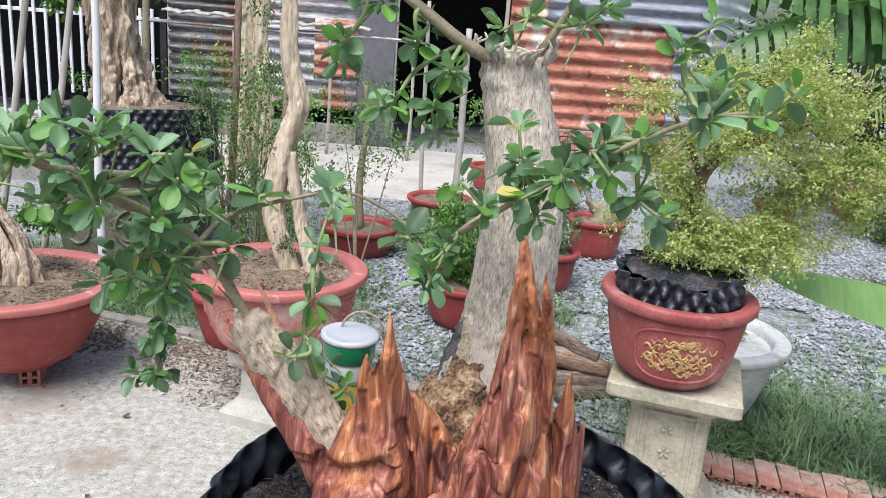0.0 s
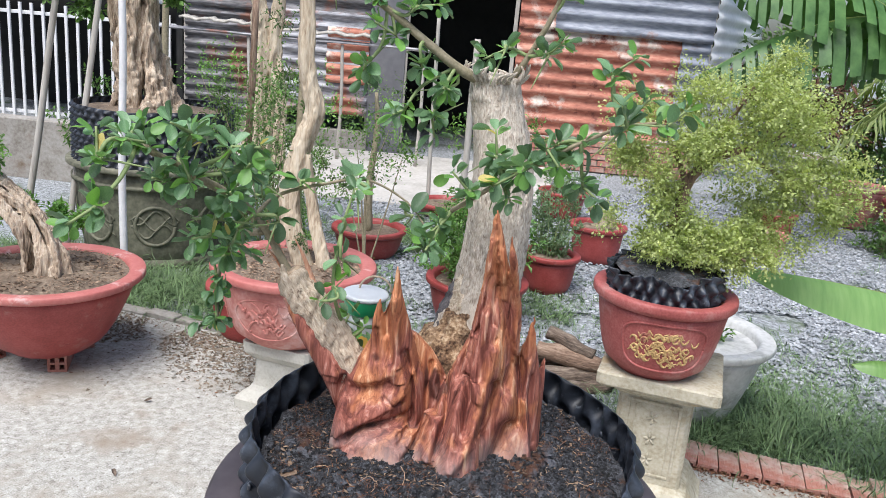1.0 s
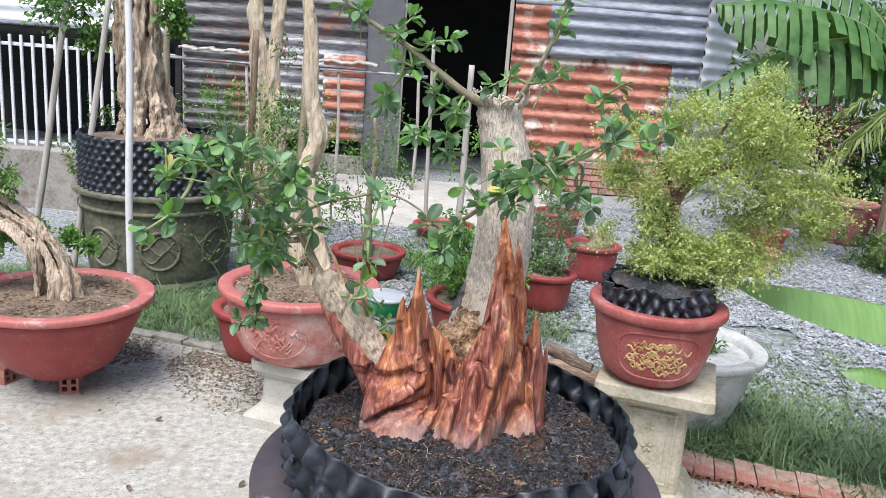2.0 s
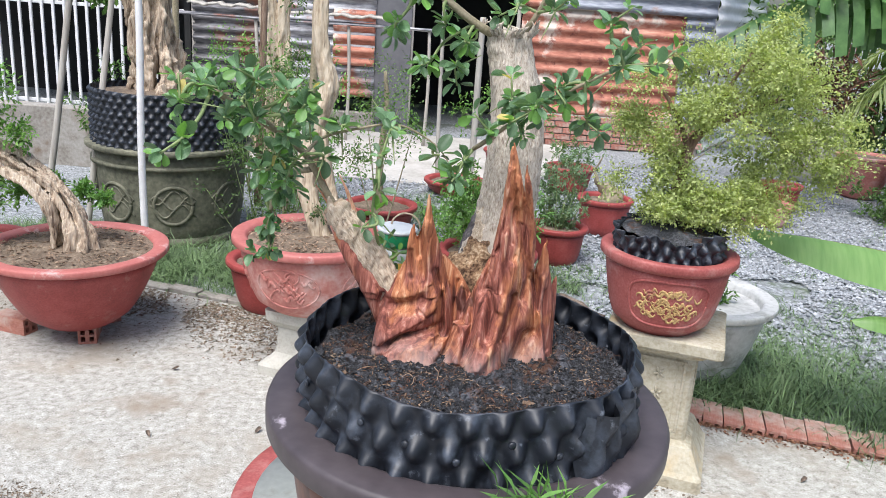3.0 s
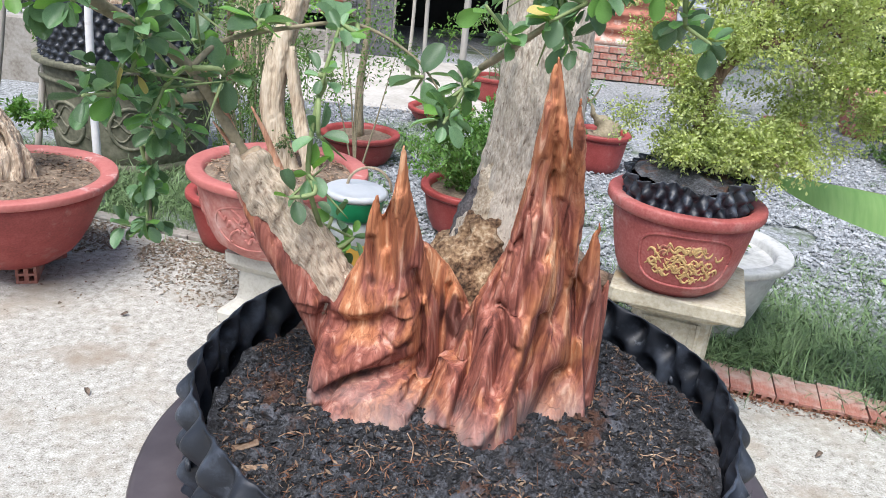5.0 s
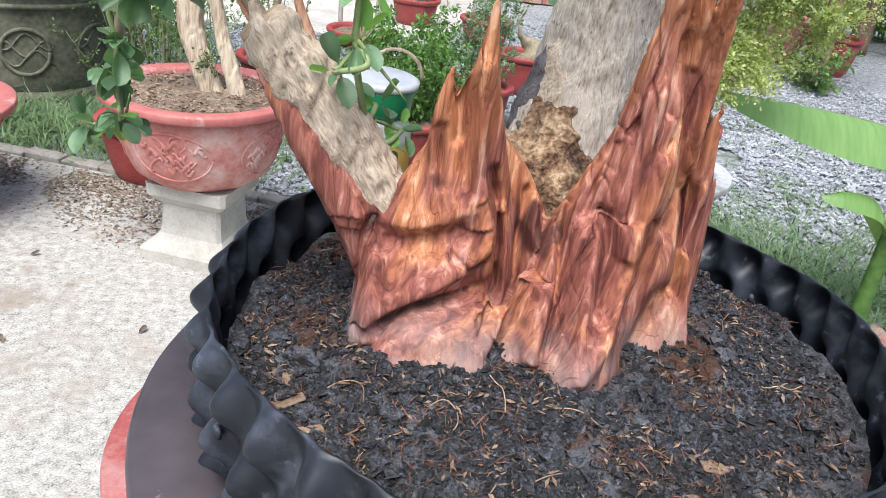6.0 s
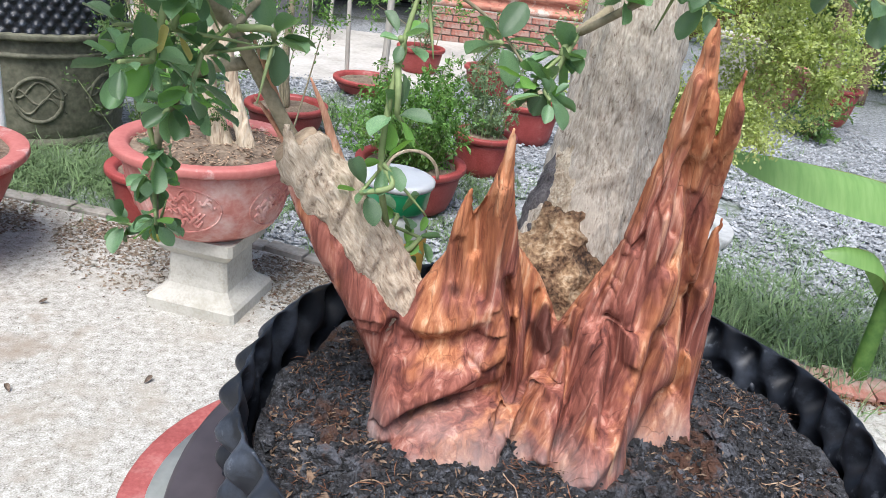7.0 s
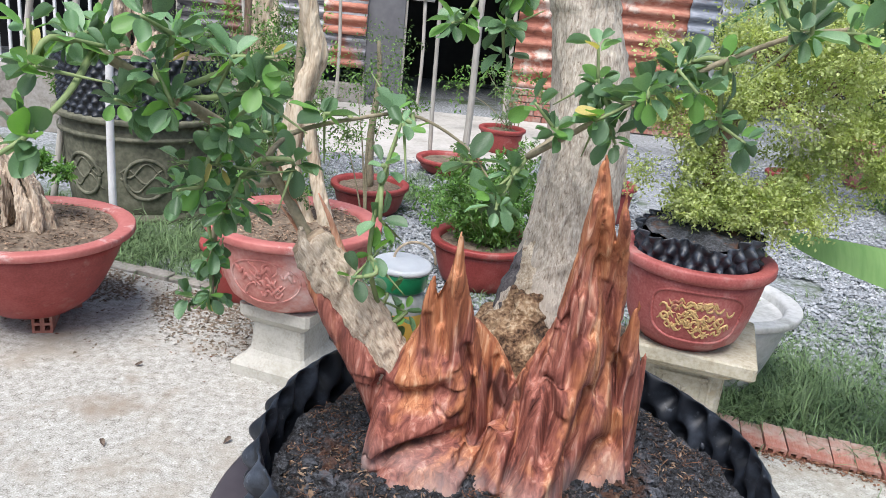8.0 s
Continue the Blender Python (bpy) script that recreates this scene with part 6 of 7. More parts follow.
cl = [(0.05, -0.13, 0.06, 0.08), (0.14, -0.14, 0.02, 0.08), (-0.08, -0.08, 0.10, 0.07), (-0.14, 0.0, 0.12, 0.09), (-0.02, -0.06, 0.13, 0.09), (0.09, -0.10, 0.09, 0.10), (0.20, -0.12, 0.03, 0.10), (0.16, -0.05, 0.13, 0.08), (-0.10, 0.0, 0.40, 0.12), (-0.18, 0.02, 0.34, 0.09), (-0.02, 0.02, 0.50, 0.11), (0.10, 0.03, 0.58, 0.12), (0.20, 0.0, 0.62, 0.12), (0.30, 0.03, 0.55, 0.12), (0.38, 0.02, 0.48, 0.12), (0.44, 0.05, 0.38, 0.12), (0.36, 0.05, 0.28, 0.12), (0.24, 0.04, 0.22, 0.11), (0.28, 0.0, 0.40, 0.11), (0.16, -0.02, 0.46, 0.11), (0.05, -0.03, 0.42, 0.09), (0.45, 0.04, 0.26, 0.09), (0.30, 0.02, 0.14, 0.09), (-0.06, 0.0, 0.28, 0.07), (0.25, 0.05, 0.68, 0.08)]
tree("bonsai_tree", (0.728, 2.70, 0.925), "bonsai with a spreading crown of small lime green leaves", L, BROWNWOOD, [("crown", sprays([(x + CR.normal() * r * 0.60, y + CR.normal() * r * 0.5, z + CR.normal() * r * 0.35, r * CR.uniform(0.55, 0.9)) for x, y, z, r in [(u, v * (0.35 if w < 0.1 else 1), w + (0.05 if w < 0.1 else -0.03), q) for u, v, w, q in cl] for _ in range(4)], 560, 0.0118, CR, ratio=0.60), LIMEFOLIAGE)])
def small_ring(at, label, radius, height, around, rows, depth, seed, fine, uneven, seam):
    """A dimpled sheet with its lapped seam and the plugs that hold it."""
    t = thing("root_ring", (0, 0, 0), label, "plant ring")
    t.matrix_world = at
    part("sheet", (*dimpled(radius, height, around, rows, depth, np.random.default_rng(seed), fine, fine, uneven), PLASTIC), t)
    v, f = [], []
    for k in range(9):
        for q in range(9):
            a, z = radians(seam + 2.0 * k), height * (0.02 + 0.96 * q / 8)
            r = radius + depth * (0.75 + 0.22 * math.cos(k * 1.6) * math.cos(q * 2.0)) - (depth * 0.5 if k in (0, 8) else 0)
            v.append((r * math.cos(a), r * math.sin(a), z))
    f = [(9 * k + q, 9 * k + 9 + q, 9 * k + 10 + q, 9 * k + 1 + q) for k in range(8) for q in range(8)]
    part("seam", (v, f, PLASTIC), t, "lapped end of the sheet")
    for q in (0.25, 0.5, 0.75):
        plug = lathe([(depth * 0.32, 0), (depth * 0.28, depth * 0.15), (depth * 0.1, depth * 0.2)], 8)
        part("plug", (*moved(plug, Matrix.Rotation(radians(seam + 8), 4, "Z") @ Matrix.Translation((radius + depth * 0.95, 0, height * q)) @ Matrix.Rotation(radians(90), 4, "Y")), PLASTIC), t)


small_ring(pose(0.704, 2.690, 0.752, 3, -4, 0), "black dimpled plastic ring filling the gold-relief pot", 0.176, 0.178, 26, 4.6, 0.019, 6, 10, 0.009, 60)
solo("compost", (*soil_disc(0.174, 0, R, 0.035, 0.016), PEAT), "dark rooty compost inside the plastic ring", "soil", at=pose(0.704, 2.690, 0.908))

# weeds in the white bowl and foliage in the small pots
def herb(at, radius, height, n, mat, label, leaf=0.02, category="plant"):
    """A loose bush: bent stems with leaves along them and bunches at their tips."""
    stems, clumps = [], []
    for _ in range(max(6, n // 9)):
        a, r = CR.uniform(0, 6.28), radius * math.sqrt(CR.uniform(0, 1)) * 0.5
        x, y = r * math.cos(a), r * math.sin(a)
        h = height * CR.uniform(0.35, 1.05)
        tip = np.array([x * 2.0 + CR.normal() * radius * 0.3, y * 2.0 + CR.normal() * radius * 0.3, h])
        mid = np.array([x, y, 0]) * 0.5 + tip * 0.5 + CR.normal(size=3) * radius * 0.10
        stems.append(tube([(x, y, 0, 0.0028), (*mid, 0.0020), (*tip, 0.0010)], 4, 4))
        for u in (0.45, 0.75, 1.0):
            q = (np.array([x, y, 0]) * (1 - u) + mid * u) if u < 0.5 else mid * (2 - 2 * u) + tip * (2 * u - 1)
            clumps.append((*q, max(0.035, radius * 0.28)))
    t = thing("herb", at, label, category)
    tagged(part("stalk", (*join(*stems), GREENTWIG), t), kind="stuff")
    tagged(part("foliage", (*sprays(clumps, 40, leaf, CR, ratio=0.42), mat), t), kind="stuff")


herb((1.11, 3.57, 0.33), 0.26, 0.16, 60, HERB, "weeds growing in the white bowl", 0.03)
herb((0.14, 4.54, 0.215), 0.26, 0.48, 700, HERB, "bright green feathery herb in a red pot", 0.03)
def bush(at, clumps, per, leaf, mat, label, ratio=0.45):
    """A shrub: bare stems to each clump, leaves in separate sprays."""
    t = thing("shrub", at, label, "shrub")
    tagged(part("stalk", (*join(*[tube([(0, 0, 0, 0.008), (x * 0.45 + CR.normal() * 0.02, y * 0.45, z * 0.6, 0.005), (x, y, z, 0.002)], 5, 4) for x, y, z, r in clumps]), TWIG), t), kind="stuff")
    tagged(part("foliage", (*sprays(clumps, per, leaf, CR, ratio=ratio), mat), t), kind="stuff")


bush((-1.22, 4.95, -0.03), [(-0.15, 0, 0.95, 0.20), (0.10, 0, 1.05, 0.20), (0.25, 0, 0.80, 0.20), (-0.25, 0, 0.65, 0.18), (0.0, 0, 0.55, 0.20), (0.2, 0, 0.45, 0.18), (-0.1, 0, 0.3, 0.18), (0.1, 0, 1.25, 0.14), (-0.3, 0, 1.1, 0.14)], 330, 0.026, DARKFOLIAGE, "thorny fine leaved shrub beside the mossy pot")
bush((-2.70, 4.02, 0.20), [(-0.1, 0, 0.45, 0.16), (0.12, 0, 0.5, 0.15), (0.18, 0.05, 0.32, 0.13), (-0.2, 0, 0.3, 0.14), (0.02, -0.1, 0.35, 0.13), (0.0, 0, 0.65, 0.13)], 260, 0.028, HERB, "leafy green shrub in a dark red pot")
bush((-0.60, 5.1, -0.03), [(-0.1, 0, 0.9, 0.18), (0.1, 0, 1.0, 0.16), (0.05, 0, 0.75, 0.16), (-0.15, 0, 0.6, 0.15), (0.2, 0, 0.85, 0.13)], 240, 0.024, HERB, "light green shrub behind the faded pot")
bush((-1.9, 6.6, -0.03), [(-0.3, 0, 1.1, 0.25), (0.0, 0, 1.2, 0.25), (0.3, 0, 1.0, 0.25), (0.5, 0, 0.7, 0.22), (-0.1, 0, 0.7, 0.22), (0.7, 0, 0.9, 0.18)], 260, 0.034, HERB, "pale green shrub before the shed")
bush((0.55, 9.3, -0.03), [(-0.4, 0, 0.7, 0.25), (-0.1, 0, 0.55, 0.22), (-0.7, 0, 0.5, 0.22), (0.2, 0, 0.6, 0.2)], 160, 0.05, HERB, "straggly weeds by the shed doorway")
bush((2.4, 9.2, -0.03), [(-0.4, 0, 0.4, 0.3), (0.1, 0, 0.5, 0.3), (0.6, 0, 0.45, 0.3), (1.0, 0, 0.6, 0.3)], 220, 0.05, BLUEHERB, "low scrub at the foot of the shed wall")
herb((0.62, 5.25, 0.20), 0.17, 0.58, 260, BLUEHERB, "grey green bushy herb in a red pot", 0.028)
herb((0.30, 5.30, -0.03), 0.25, 0.35, 90, HERB, "green weeds between the pots", 0.03)
herb((-0.10, 5.55, -0.03), 0.30, 0.25, 90, HERB, "green weeds between the pots", 0.03)
herb((3.9, 7.3, -0.03), 0.35, 0.35, 120, DARKFOLIAGE, "low dark weeds on gravel", 0.05)
herb((0.35, 8.3, 0.2), 0.2, 0.6, 80, BLUEHERB, "small shrub in a red pot", 0.03)
herb((0.95, 7.6, 0.2), 0.2, 0.5, 70, DARKFOLIAGE, "small shrub in a red pot", 0.03)
herb((-0.55, 4.7, -0.03), 0.25, 0.22, 60, BLUEHERB, "weeds beside the gravel", 0.03)

tree("young_tree", (-0.66, 5.65, 0.15), "young tree with a slim trunk in a shallow pot", [strand([(0, 0, 0, 0.035), (-0.01, 0, 0.35, 0.026), (0.02, 0, 0.75, 0.02), (0.0, 0, 1.0, 0.012)], 80, 10, 0.1)], TWIG,
     [("crown", sprays([(-0.1, 0, 0.85, 0.16), (0.12, 0, 0.9, 0.16), (0.02, 0, 1.05, 0.15), (0.2, 0, 1.05, 0.12), (-0.05, 0.1, 0.7, 0.12)], 90, 0.022, CR), DARKFOLIAGE)], "tree")
tree("bonsai_tree", (1.07, 6.15, 0.22), "squat bonsai with a swollen base", [roughen(tube([(0.03, 0, -0.02, 0.09), (0.03, 0, 0.05, 0.085), (0.0, 0, 0.10, 0.055), (-0.05, 0, 0.13, 0.030), (-0.09, 0, 0.19, 0.016), (-0.10, 0, 0.28, 0.010), (-0.07, 0, 0.36, 0.006)], 16), 0.022, 0.07), roughen(tube([(0.08, 0, 0.0, 0.05), (0.10, 0, 0.07, 0.04), (0.06, 0, 0.11, 0.02)], 12), 0.018, 0.05)], TWIG, [("crown", sprays([(-0.07, 0, 0.36, 0.06), (-0.10, 0, 0.26, 0.04)], 40, 0.02, CR), HERB)])
tree("bonsai_tree", (-2.17, 5.35, 0.925), "massive bleached driftwood trunk with holes", bundle([(0.06, 0, -0.02, 1.45), (0.03, 0, 0.12, 1.12), (-0.01, 0, 0.30, 0.92), (-0.04, 0, 0.55, 0.85), (-0.05, 0, 0.9, 0.85), (-0.05, 0, 1.3, 0.8)], 12, 0.140, 0.044, 90, 1.6) + [strand([(0.08, -0.08, 0.20, 0.040), (0.16, -0.10, 0.08, 0.034), (0.25, -0.12, -0.02, 0.020)], 97, 10), strand([(-0.04, -0.09, 0.20, 0.030), (-0.10, -0.12, 0.08, 0.022), (-0.15, -0.14, -0.02, 0.014)], 98, 10)], DEADWOOD,
     [("crown", sprays([(-0.35, -0.1, 0.85, 0.18), (-0.55, -0.1, 0.80, 0.18), (-0.45, 0, 1.02, 0.2), (-0.22, 0, 0.95, 0.15), (0.22, -0.1, 0.85, 0.10), (0.26, -0.1, 0.75, 0.08), (-0.65, 0, 0.95, 0.18), (-0.3, -0.1, 0.62, 0.10)], 330, 0.045, CR, ratio=0.5), HERB)], carve=(0.009, 0.042, 0.050))
small_ring(pose(-2.075, 5.32, 0.600), "tall black dimpled plastic ring on the mossy pot", 0.492, 0.37, 46, 9, 0.024, 8, 6, 0.004, 70)
solo("compost", (*soil_disc(0.487, 0, R, 0.03, 0.01), SOIL), "dry soil filling the tall plastic ring", "soil", at=pose(-2.075, 5.32, 0.925))
# trunks and stakes further back
tree("bonsai_tree", (-2.25, 8.4, -0.03), "tall brown driftwood trunk before the shed", [strand([(0, 0, 0, 0.13), (0.02, 0, 0.7, 0.10), (0.05, 0, 1.3, 0.09), (0.0, 0, 1.9, 0.08), (0.0, 0, 2.3, 0.06)], 101), strand([(0.22, 0, 0, 0.10), (0.24, 0, 0.7, 0.08), (0.20, 0, 1.3, 0.07), (0.26, 0, 2.2, 0.06)], 102)], PALEWOOD, carve=(0.016, 0.035, 0.07))


def stake(a, b, r, label, mat=POLE):
    solo("stake", (*tube([(*a, r), *[(*(np.array(a) * (1 - u) + np.array(b) * u + np.array([CR.normal() * 0.006, 0, 0])), r * (1 - 0.15 * u)) for u in (0.33, 0.66)], (*b, r * 0.8)], 8, 4), mat), label, "stake", "garden stakes")


stake((-1.87, 4.35, -0.03), (-1.86, 4.35, 2.2), 0.022, "straight white painted stake", WHITEPAINT)
stake((-2.95, 5.2, -0.03), (-2.55, 5.2, 2.1), 0.024, "leaning weathered grey stake")
stake((-2.55, 5.0, -0.03), (-2.28, 5.1, 1.9), 0.022, "leaning weathered grey stake")
stake((-0.02, 7.15, 0.0), (0.0, 7.15, 1.55), 0.032, "pale wooden stake in a tray pot")
stake((-0.32, 7.4, -0.03), (-0.36, 7.4, 1.75), 0.020, "thin grey wooden garden stake")
stake((-1.72, 6.2, -0.03), (-1.66, 6.2, 1.7), 0.030, "thin trunk used as a stake", BROWNWOOD)
stake((-2.75, 7.2, -0.03), (-2.72, 7.2, 1.75), 0.035, "weathered trunk used as a stake", TWIG)
stake((-1.05, 4.9, -0.03), (-1.0, 4.9, 1.5), 0.028, "slim grey trunk used as a stake", TWIG)
herb((-1.3, 6.0, -0.03), 0.40, 1.25, 240, HERB, "fine leaved shrub behind the pots", 0.03)
herb((-2.9, 6.6, -0.03), 0.4, 1.0, 220, HERB, "green shrub by the low wall", 0.04)
herb((-1.25, 4.9, -0.03), 0.30, 1.15, 260, DARKFOLIAGE, "thorny shrub beside the mossy pot", 0.025)
tree("shrub", (-1.75, 7.0, 0.0), "feathery green shrub before the shed", [strand([(0, 0, 0, 0.03), (0.02, 0, 0.5, 0.02), (0.05, 0, 0.9, 0.01)], 111, 8)], TWIG, [("crown", sprays([(0, 0, 0.95, 0.22), (0.25, 0, 1.0, 0.2), (-0.2, 0, 0.9, 0.2), (0.9, 0.2, 0.95, 0.22), (1.1, 0.2, 0.8, 0.2), (0.75, 0.2, 0.75, 0.18)], 110, 0.026, CR), DARKFOLIAGE)], "shrub")


# logs behind the stand
def log(at, length, r, turn, tilt, label, seed, mat=LOGWOOD):
    data = roughen(tube([(0, 0, 0, r), (0.01, 0, length * 0.4, r * 1.05), (-0.01, 0, length * 0.75, r * 0.9), (0, 0, length, r * 0.85)], 12, 5, 0.03, seed=seed), 0.012, 0.06, seed)
    solo("log", (*data, mat), label, "log", "stacked logs", at=pose(*at, 90 + tilt, 0, turn))


log((0.36, 3.92, 0.03), 0.42, 0.060, 82, 0, "short grey brown log lying on gravel", 1)
log((0.42, 3.72, 0.02), 0.46, 0.050, 97, 0, "short grey brown log lying on gravel", 2)
log((0.44, 3.84, 0.115), 0.34, 0.045, 74, 4, "short pale log on top of the stack", 3, BROWNWOOD)
log((0.55, 4.02, 0.03), 0.34, 0.055, 60, 0, "split brown log at the stack's end", 4)
log((0.52, 3.62, 0.0), 0.30, 0.036, 110, 0, "thin brown log before the stack", 5)
log((0.50, 3.90, 0.185), 0.26, 0.036, 58, 10, "forked brown stub on top of the stack", 6)

# banana plants
def banana_leaf(nodes, width, droop=0.25, slits=0, rng=CR):
    """A long blade on a midrib through nodes (x, y, z), torn into strips where slits are given."""
    path = smooth_path([(*n, 0) for n in nodes], 26 if slits else 12)[:, :3]
    n = len(path)
    verts, faces = [], []
    tang = np.gradient(path, axis=0)
    for side in (-1, 1):
        k0 = len(verts)
        drop = 0.0
        for i in range(n):
            u = i / (n - 1)
            w = width * (math.sin(math.pi * min(1, u * 0.92 + 0.08)) ** (0.55 if slits or u < 0.5 else 0.62))
            out = np.cross(tang[i], (0, 0, 1))
            out = out / (np.linalg.norm(out) + 1e-9) * side
            drop = 0.5 * drop + 0.5 * rng.uniform(0.4, 2.2) if slits and i % slits == 0 else drop if slits else 1.0
            for q in (0.0, 0.33, 0.66, 1.0):
                verts.append(tuple(path[i] + out * w * q - np.array([0, 0, droop * drop * w * q * q * 2])))
        for i in range(n - 1):
            if slits and i % slits == slits - 1:
                rows = (0,)
            else:
                rows = (0, 1, 2)
            for q in rows:
                a = k0 + 4 * i + q
                faces.append((a, a + 1, a + 5, a + 4))
    return verts, faces


big = thing("banana_plant", (3.95, 7.30, -0.03), "tall banana plant with torn drooping leaves", "banana plant")
part("stem", (*tube([(0, 0, 0, 0.09), (-0.02, 0, 0.7, 0.075), (-0.05, 0, 1.4, 0.06), (-0.08, 0, 1.75, 0.045)], 14, 5, 0.03), BROWNWOOD), big, "tan layered stem")
for tipx, tipy, tipz, mid, w in ((-2.05, -0.2, 1.45, 0.55, 0.26), (-1.9, -0.1, 2.25, 0.75, 0.28), (-1.2, 0.5, 2.75, 0.9, 0.28), (0.9, -0.2, 2.3, 0.6, 0.26), (-0.5, -1.0, 2.75, 0.7, 0.25), (1.0, 0.6, 1.4, 0.5, 0.25), (-0.9, 0.2, 1.7, 0.35, 0.22)):
    v, f = banana_leaf([(-0.08, 0, 1.7), (tipx * 0.3, tipy * 0.3, 1.75 + mid * 0.55), (tipx * 0.7, tipy * 0.7, (1.7 + tipz) / 2 + mid * 0.45), (tipx, tipy, tipz)], w, 0.62, 4)
    lf = part("leaf", (v, f, BANANA), big)
    part("midrib", (*tube([(-0.08, 0, 1.68, 0.022), (tipx * 0.3, tipy * 0.3, 1.74 + mid * 0.55, 0.016), (tipx * 0.7, tipy * 0.7, (1.7 + tipz) / 2 - 0.01 + mid * 0.45, 0.009), (tipx, tipy, tipz, 0.003)], 7, 6), PALM), lf)
small = thing("banana_plant", (1.86, 2.98, -0.03), "young banana plant beside the brick edging", "banana plant")
part("stem", (*tube([(0, 0, 0, 0.035), (0, 0, 0.3, 0.03), (-0.01, 0, 0.73, 0.022)], 10), HERB), small)
for nodes, w in (([(-0.01, 0, 0.74), (-0.15, 0.0, 0.825), (-0.45, 0.0, 0.870), (-0.82, 0.0, 0.900)], 0.115), ([(0, 0, 0.40), (-0.12, -0.03, 0.56), (-0.25, -0.05, 0.60), (-0.36, -0.06, 0.58)], 0.055), ([(0, 0, 0.68), (0.2, 0.1, 0.95), (0.5, 0.1, 1.0)], 0.10), ([(0, 0, 0.5), (0.0, -0.2, 0.75), (0.1, -0.5, 0.75)], 0.09)):
    part("leaf", (*banana_leaf(nodes, w, 0.55, 0), YOUNGBANANA), small)
    part("midrib", (*tube([(x, y, z - 0.004, 0.007 - 0.0012 * k) for k, (x, y, z) in enumerate(nodes)], 6, 5), PALM), small)
# palm frond and far greenery
palm = thing("palm_tree", (5.6, 9.4, -0.03), "small palm with arching fronds", "palm")
part("trunk", (*tube([(0, 0, 0, 0.12), (0, 0, 0.7, 0.10), (0.02, 0, 1.3, 0.08)], 12), BROWNWOOD), palm)
for k in range(11):
    a = k * 0.571
    tip = np.array([1.25 * math.cos(a), 1.25 * math.sin(a), 1.1 + 0.35 * math.sin(k * 2.1)])
    p = smooth_path([(0, 0, 1.3, 0), (*(tip * 0.55 + np.array([0, 0, 0.95])), 0), (*tip, 0)], 12)[:, :3]
    pts, dirs = [], []
    for i in range(2, len(p)):
        d = (p[i] - p[i - 1]) / np.linalg.norm(p[i] - p[i - 1])
        for side in (-1, 1):
            for _ in range(2):
                pts.append(p[i] + CR.normal(size=3) * 0.012)
                dirs.append(np.cross(d, (0, 0, 1)) * side + d * 0.5 + np.array([0, 0, -0.6]))
    m = len(pts)
    fr = part("frond", (*tube([(*q, 0.012) for q in p[::6]], 6, 3), PALM), palm)
    tagged(part("frond_blade", (*blades(pts, dirs, 0.42 * CR.uniform(0.7, 1.1, m), np.full(m, 0.028), rng=CR), PALM), fr), kind="stuff")
far = []
for k in range(60):
    far.append((CR.uniform(2.6, 13.0), CR.uniform(11.5, 16.0), CR.uniform(0.2, 3.2), CR.uniform(0.5, 0.9)))
for k in range(26):
    far.append((CR.uniform(4.8, 9.0), CR.uniform(8.8, 11.0), CR.uniform(0.1, 1.2), CR.uniform(0.35, 0.6)))
solo("hedge", (*sprays(far, 420, 0.12, CR, ratio=0.4), DARKFOLIAGE), "dense dark trees and scrub beyond the garden", "trees", kind="stuff")
dry = [(CR.uniform(3.4, 5.4), CR.uniform(9.8, 10.8), CR.uniform(0.5, 1.3), 0.4) for _ in range(10)]
solo("dry_fronds", (*sprays(dry, 90, 0.25, CR, ratio=0.12), FIBRE), "heap of dry brown palm fronds", "dry leaves", kind="stuff")
flowers = thing("flowers", (4.45, 8.0, 0.30), "yellow flowers in a red pot", "flowers")
part("leaves", (*sprays([(0, 0, 0.12, 0.16), (0.15, 0, 0.15, 0.12)], 60, 0.04, CR), HERB), flowers)
part("blossom", (*sprays([(-0.12, -0.05, 0.18, 0.05), (-0.05, -0.08, 0.22, 0.05), (0.08, -0.06, 0.20, 0.05)], 40, 0.03, CR, ratio=0.8), YELLOWPETAL), flowers)
wx = np.random.default_rng(77)
weeds = thing("weed", (0.085, 0.655, 1.135), "small green weed sprouting between ring and pot rim", "weed")
n = 110
part("leaves", (*blades(np.c_[wx.normal(size=n) * 0.020, wx.normal(size=n) * 0.007, wx.uniform(0, 0.012, n)], np.c_[wx.normal(size=n), wx.normal(size=n) * 0.5 - 0.3, wx.uniform(0.1, 1.0, n)], wx.uniform(0.02, 0.060, n), wx.uniform(0.0025, 0.0055, n), rng=wx), HERB), weeds)

# ---- brick edging, piece by piece ----
edging = thing("edging", (1.0, 3.03, -0.03), "red hollow bricks laid side by side as edging", "edging", kind="structure")
BRICK_LOW = [mesh_of("brick", *roughen(hollow_brick(0.078, 0.18, 0.075), 0.0015, 0.03, k), BRICK, False) for k in range(3)]
x = 0.93
k = 0
while x < 2.7:
    y, a = along_edge(x)
    tl = CR.normal(size=3)
    part("brick", BRICK_LOW[k % 3], edging, m=pose(x - 1.0, y - 3.03 + 0.012, -0.024 + 0.004 * tl[0], 1.5 * tl[1], 1.5 * tl[2], a + 1.2 * tl[0]))
    x += 0.083 * math.cos(radians(a))
    k += 1
kerb = thing("kerb", (-1.0, 3.9, -0.03), "low dusty brick kerb edging the slab", "kerb", kind="structure")
KERB = [mesh_of("brick", *roughen(block(0.185, 0.075, 0.05, 0.005), 0.003, 0.04, q), BLOCK, False) for q in range(3)]
x = -3.2
k = 0
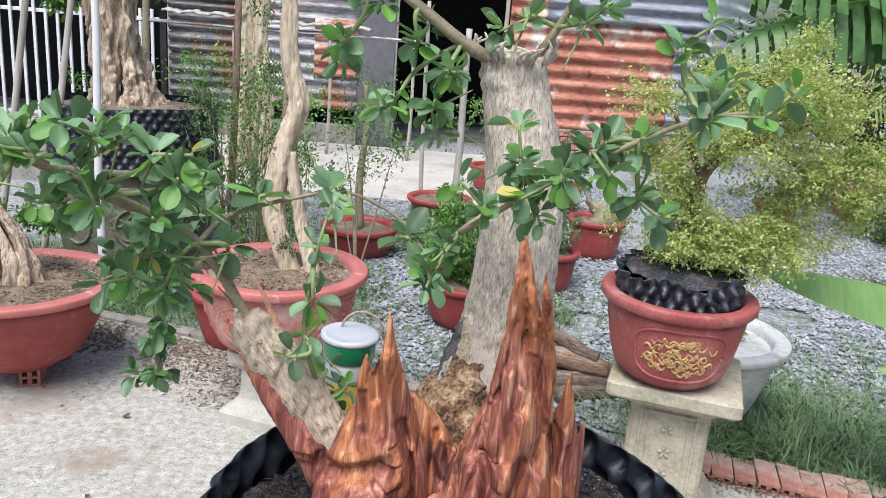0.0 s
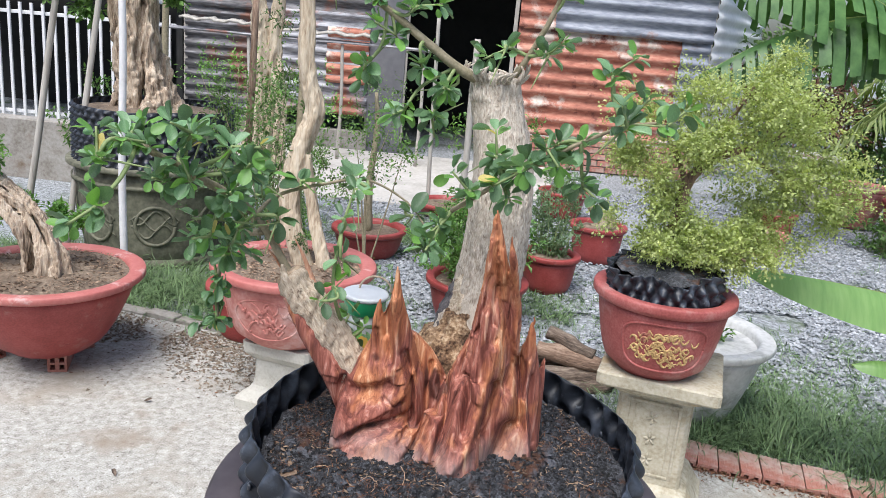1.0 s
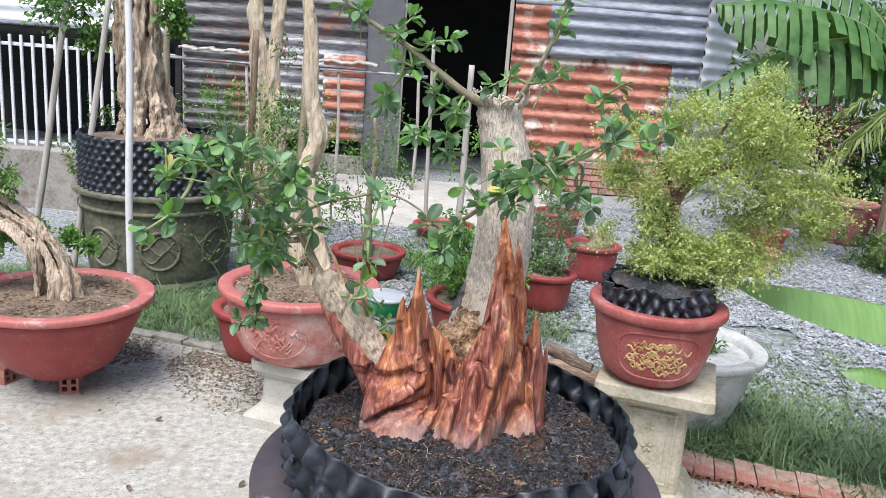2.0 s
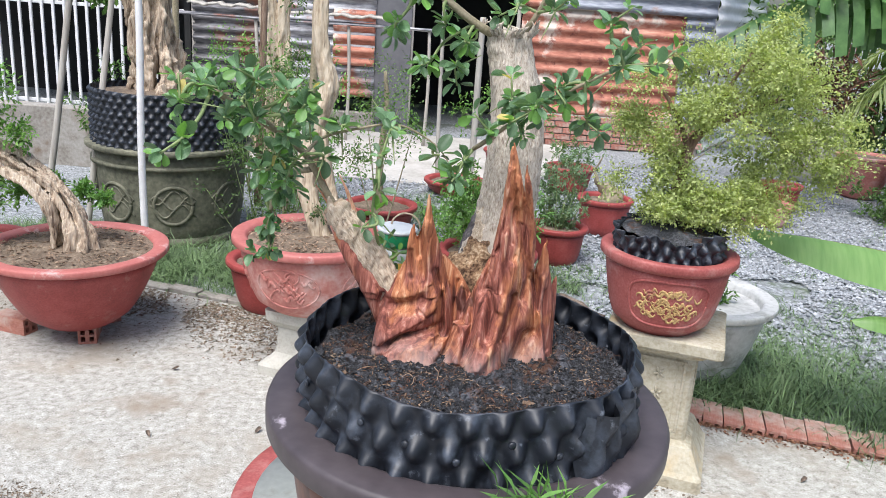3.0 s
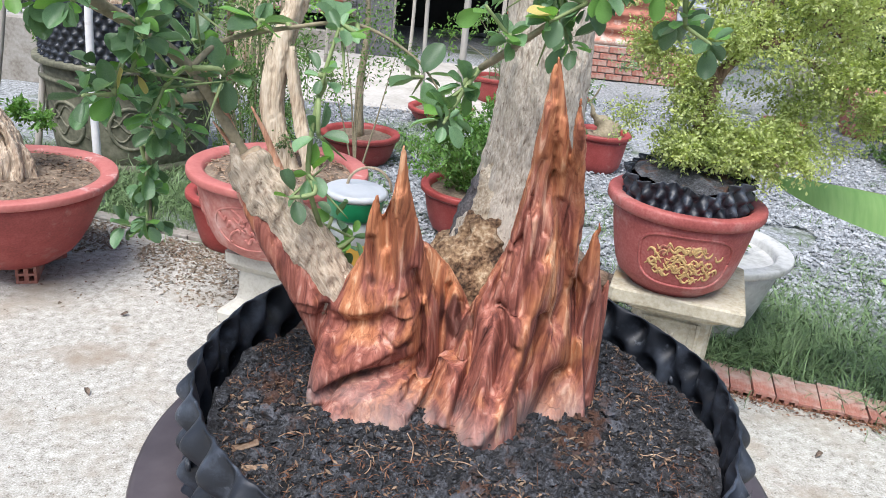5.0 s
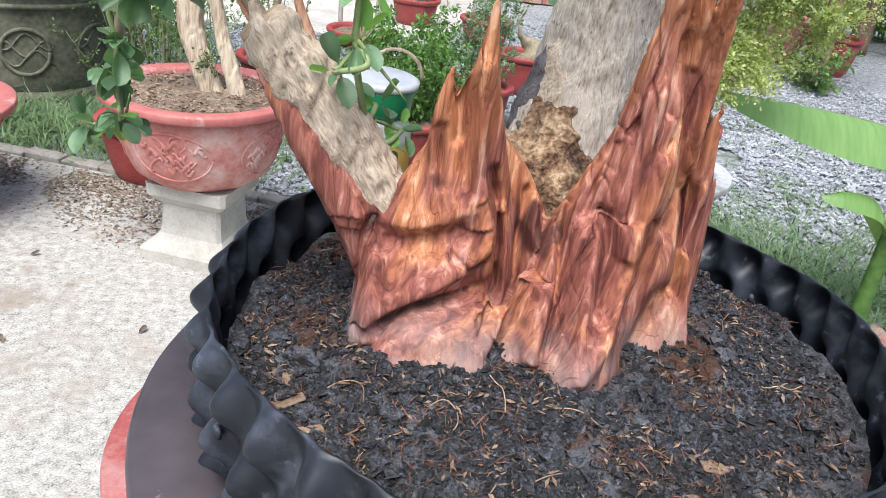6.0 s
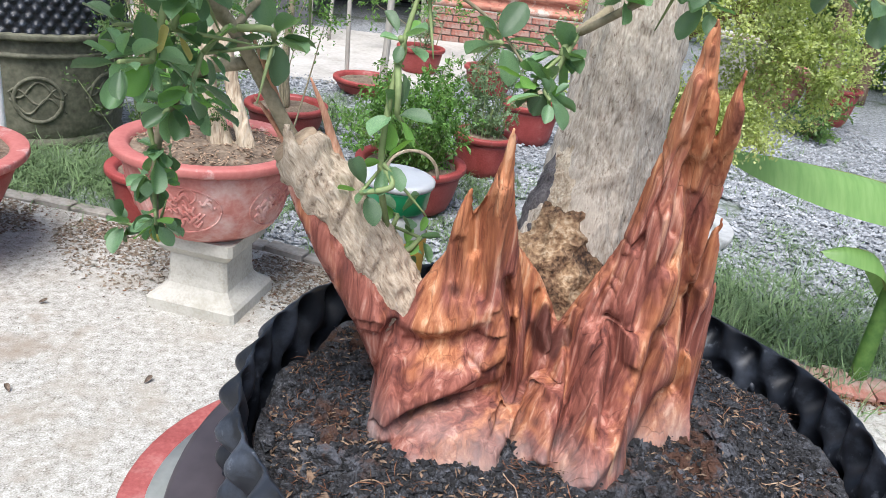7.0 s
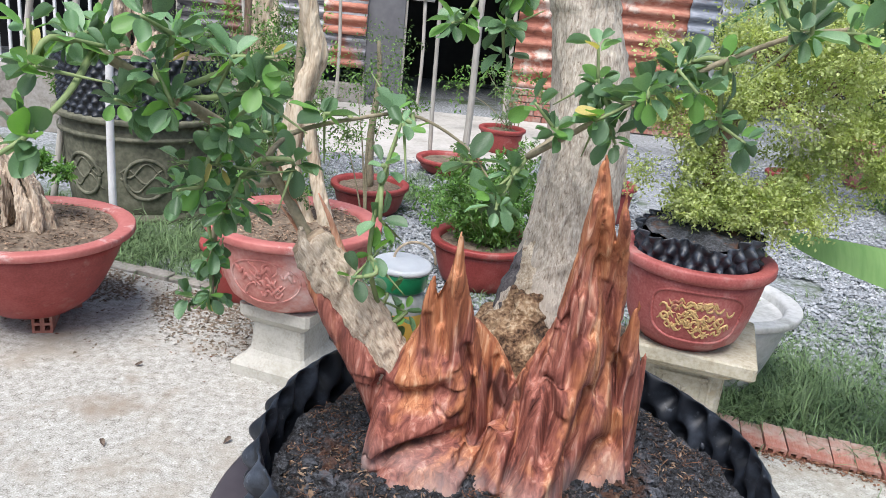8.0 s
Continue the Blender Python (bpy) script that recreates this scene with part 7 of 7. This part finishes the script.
while x < 0.85:
    y, a = along_edge(x)
    part("brick", KERB[k % 3], kerb, m=pose(x + 1.0, y - 3.9 + 0.045, 0.0 + 0.004 * CR.normal(), 0, 0, a + CR.normal()))
    x += 0.192 * math.cos(radians(a))
    k += 1


# ---- litter on the slab ----
LX = np.random.default_rng(91)
n = 3500
lx = LX.uniform(-3.0, 0.9, n)
ly = np.array([along_edge(v)[0] for v in lx]) - np.abs(LX.normal(size=n)) * 0.26
lit = np.c_[lx, ly, 0.003 + LX.uniform(0, 0.004, n)]
solo("leaf_litter", (*blades(lit, np.c_[LX.normal(size=(n, 2)), np.zeros(n)], LX.uniform(0.004, 0.022, n), LX.uniform(0.0015, 0.007, n), rng=LX), FIBRE), "brown leaf litter swept along the kerb", "litter", kind="stuff")
n = 16000
lx = LX.uniform(-3.2, 0.9, n)
ly = np.array([along_edge(v)[0] for v in lx]) - np.abs(LX.normal(size=n)) * 0.30 - 0.02
keep = np.array([noise.noise(Vector((p * 2.6, q * 2.6, 3.3))) > -0.15 + 0.9 * max(0.0, along_edge(p)[0] - q - 0.25) for p, q in zip(lx, ly)])
lx, ly, n = lx[keep], ly[keep], int(keep.sum())
solo("soil_dust", (*blades(np.c_[lx, ly, np.full(n, 0.0022)], np.c_[LX.normal(size=(n, 2)), np.zeros(n)], LX.uniform(0.006, 0.026, n), LX.uniform(0.005, 0.018, n), fold=0.0, rng=LX), DUST), "dry brown soil dust drifted along the kerb", "litter", kind="stuff")
n = 900
sp = np.c_[LX.uniform(-3.2, 1.6, n), LX.uniform(1.2, 3.6, n), np.full(n, 0.002)]
sp = sp[[q[1] < along_edge(q[0])[0] - 0.05 for q in sp]]
solo("grit", (*blades(sp, np.c_[LX.normal(size=(len(sp), 2)), np.zeros(len(sp))], LX.uniform(0.003, 0.012, len(sp)), LX.uniform(0.002, 0.006, len(sp)), rng=LX), SOIL), "dark grit and bits scattered on the slab", "litter", kind="stuff")
# scattered grit drawn in place of a dark damp patch
n = 700
damp = np.c_[-1.40 + LX.normal(size=n) * 0.07, 2.13 + LX.normal(size=n) * 0.04, np.full(n, 0.002)]
solo("damp_grit", (*blades(damp, np.c_[LX.normal(size=(n, 2)), np.zeros(n)], LX.uniform(0.003, 0.014, n), LX.uniform(0.002, 0.007, n), rng=LX), SOIL), "dark grit standing in for a damp patch on the slab", "litter", kind="stuff")
n = 1800
ex = LX.uniform(0.85, 2.6, n)
ey = np.array([along_edge(v)[0] for v in ex]) - np.abs(LX.normal(size=n)) * 0.035 + 0.012
solo("soil_crumbs", (*blades(np.c_[ex, ey, 0.003 + LX.uniform(0, 0.006, n)], np.c_[LX.normal(size=(n, 2)), LX.normal(size=n) * 0.3], LX.uniform(0.004, 0.020, n), LX.uniform(0.003, 0.010, n), rng=LX), FIBRE), "brown soil and dry leaves along the bricks", "litter", kind="stuff")
for gx, gy, ga in ((-1.251, 3.105, 20), (-0.753, 2.640, 60), (-1.12, 2.55, 130), (1.30, 2.62, 40)):
    dead = solo("dead_leaf", (*leaf_shape(0.034, 0.5, 0.35, -0.35), LOGWOOD), "curled dry dead leaf lying on the slab", "leaf", "dead leaves", at=pose(gx, gy, 0.004, 8, 0, ga))
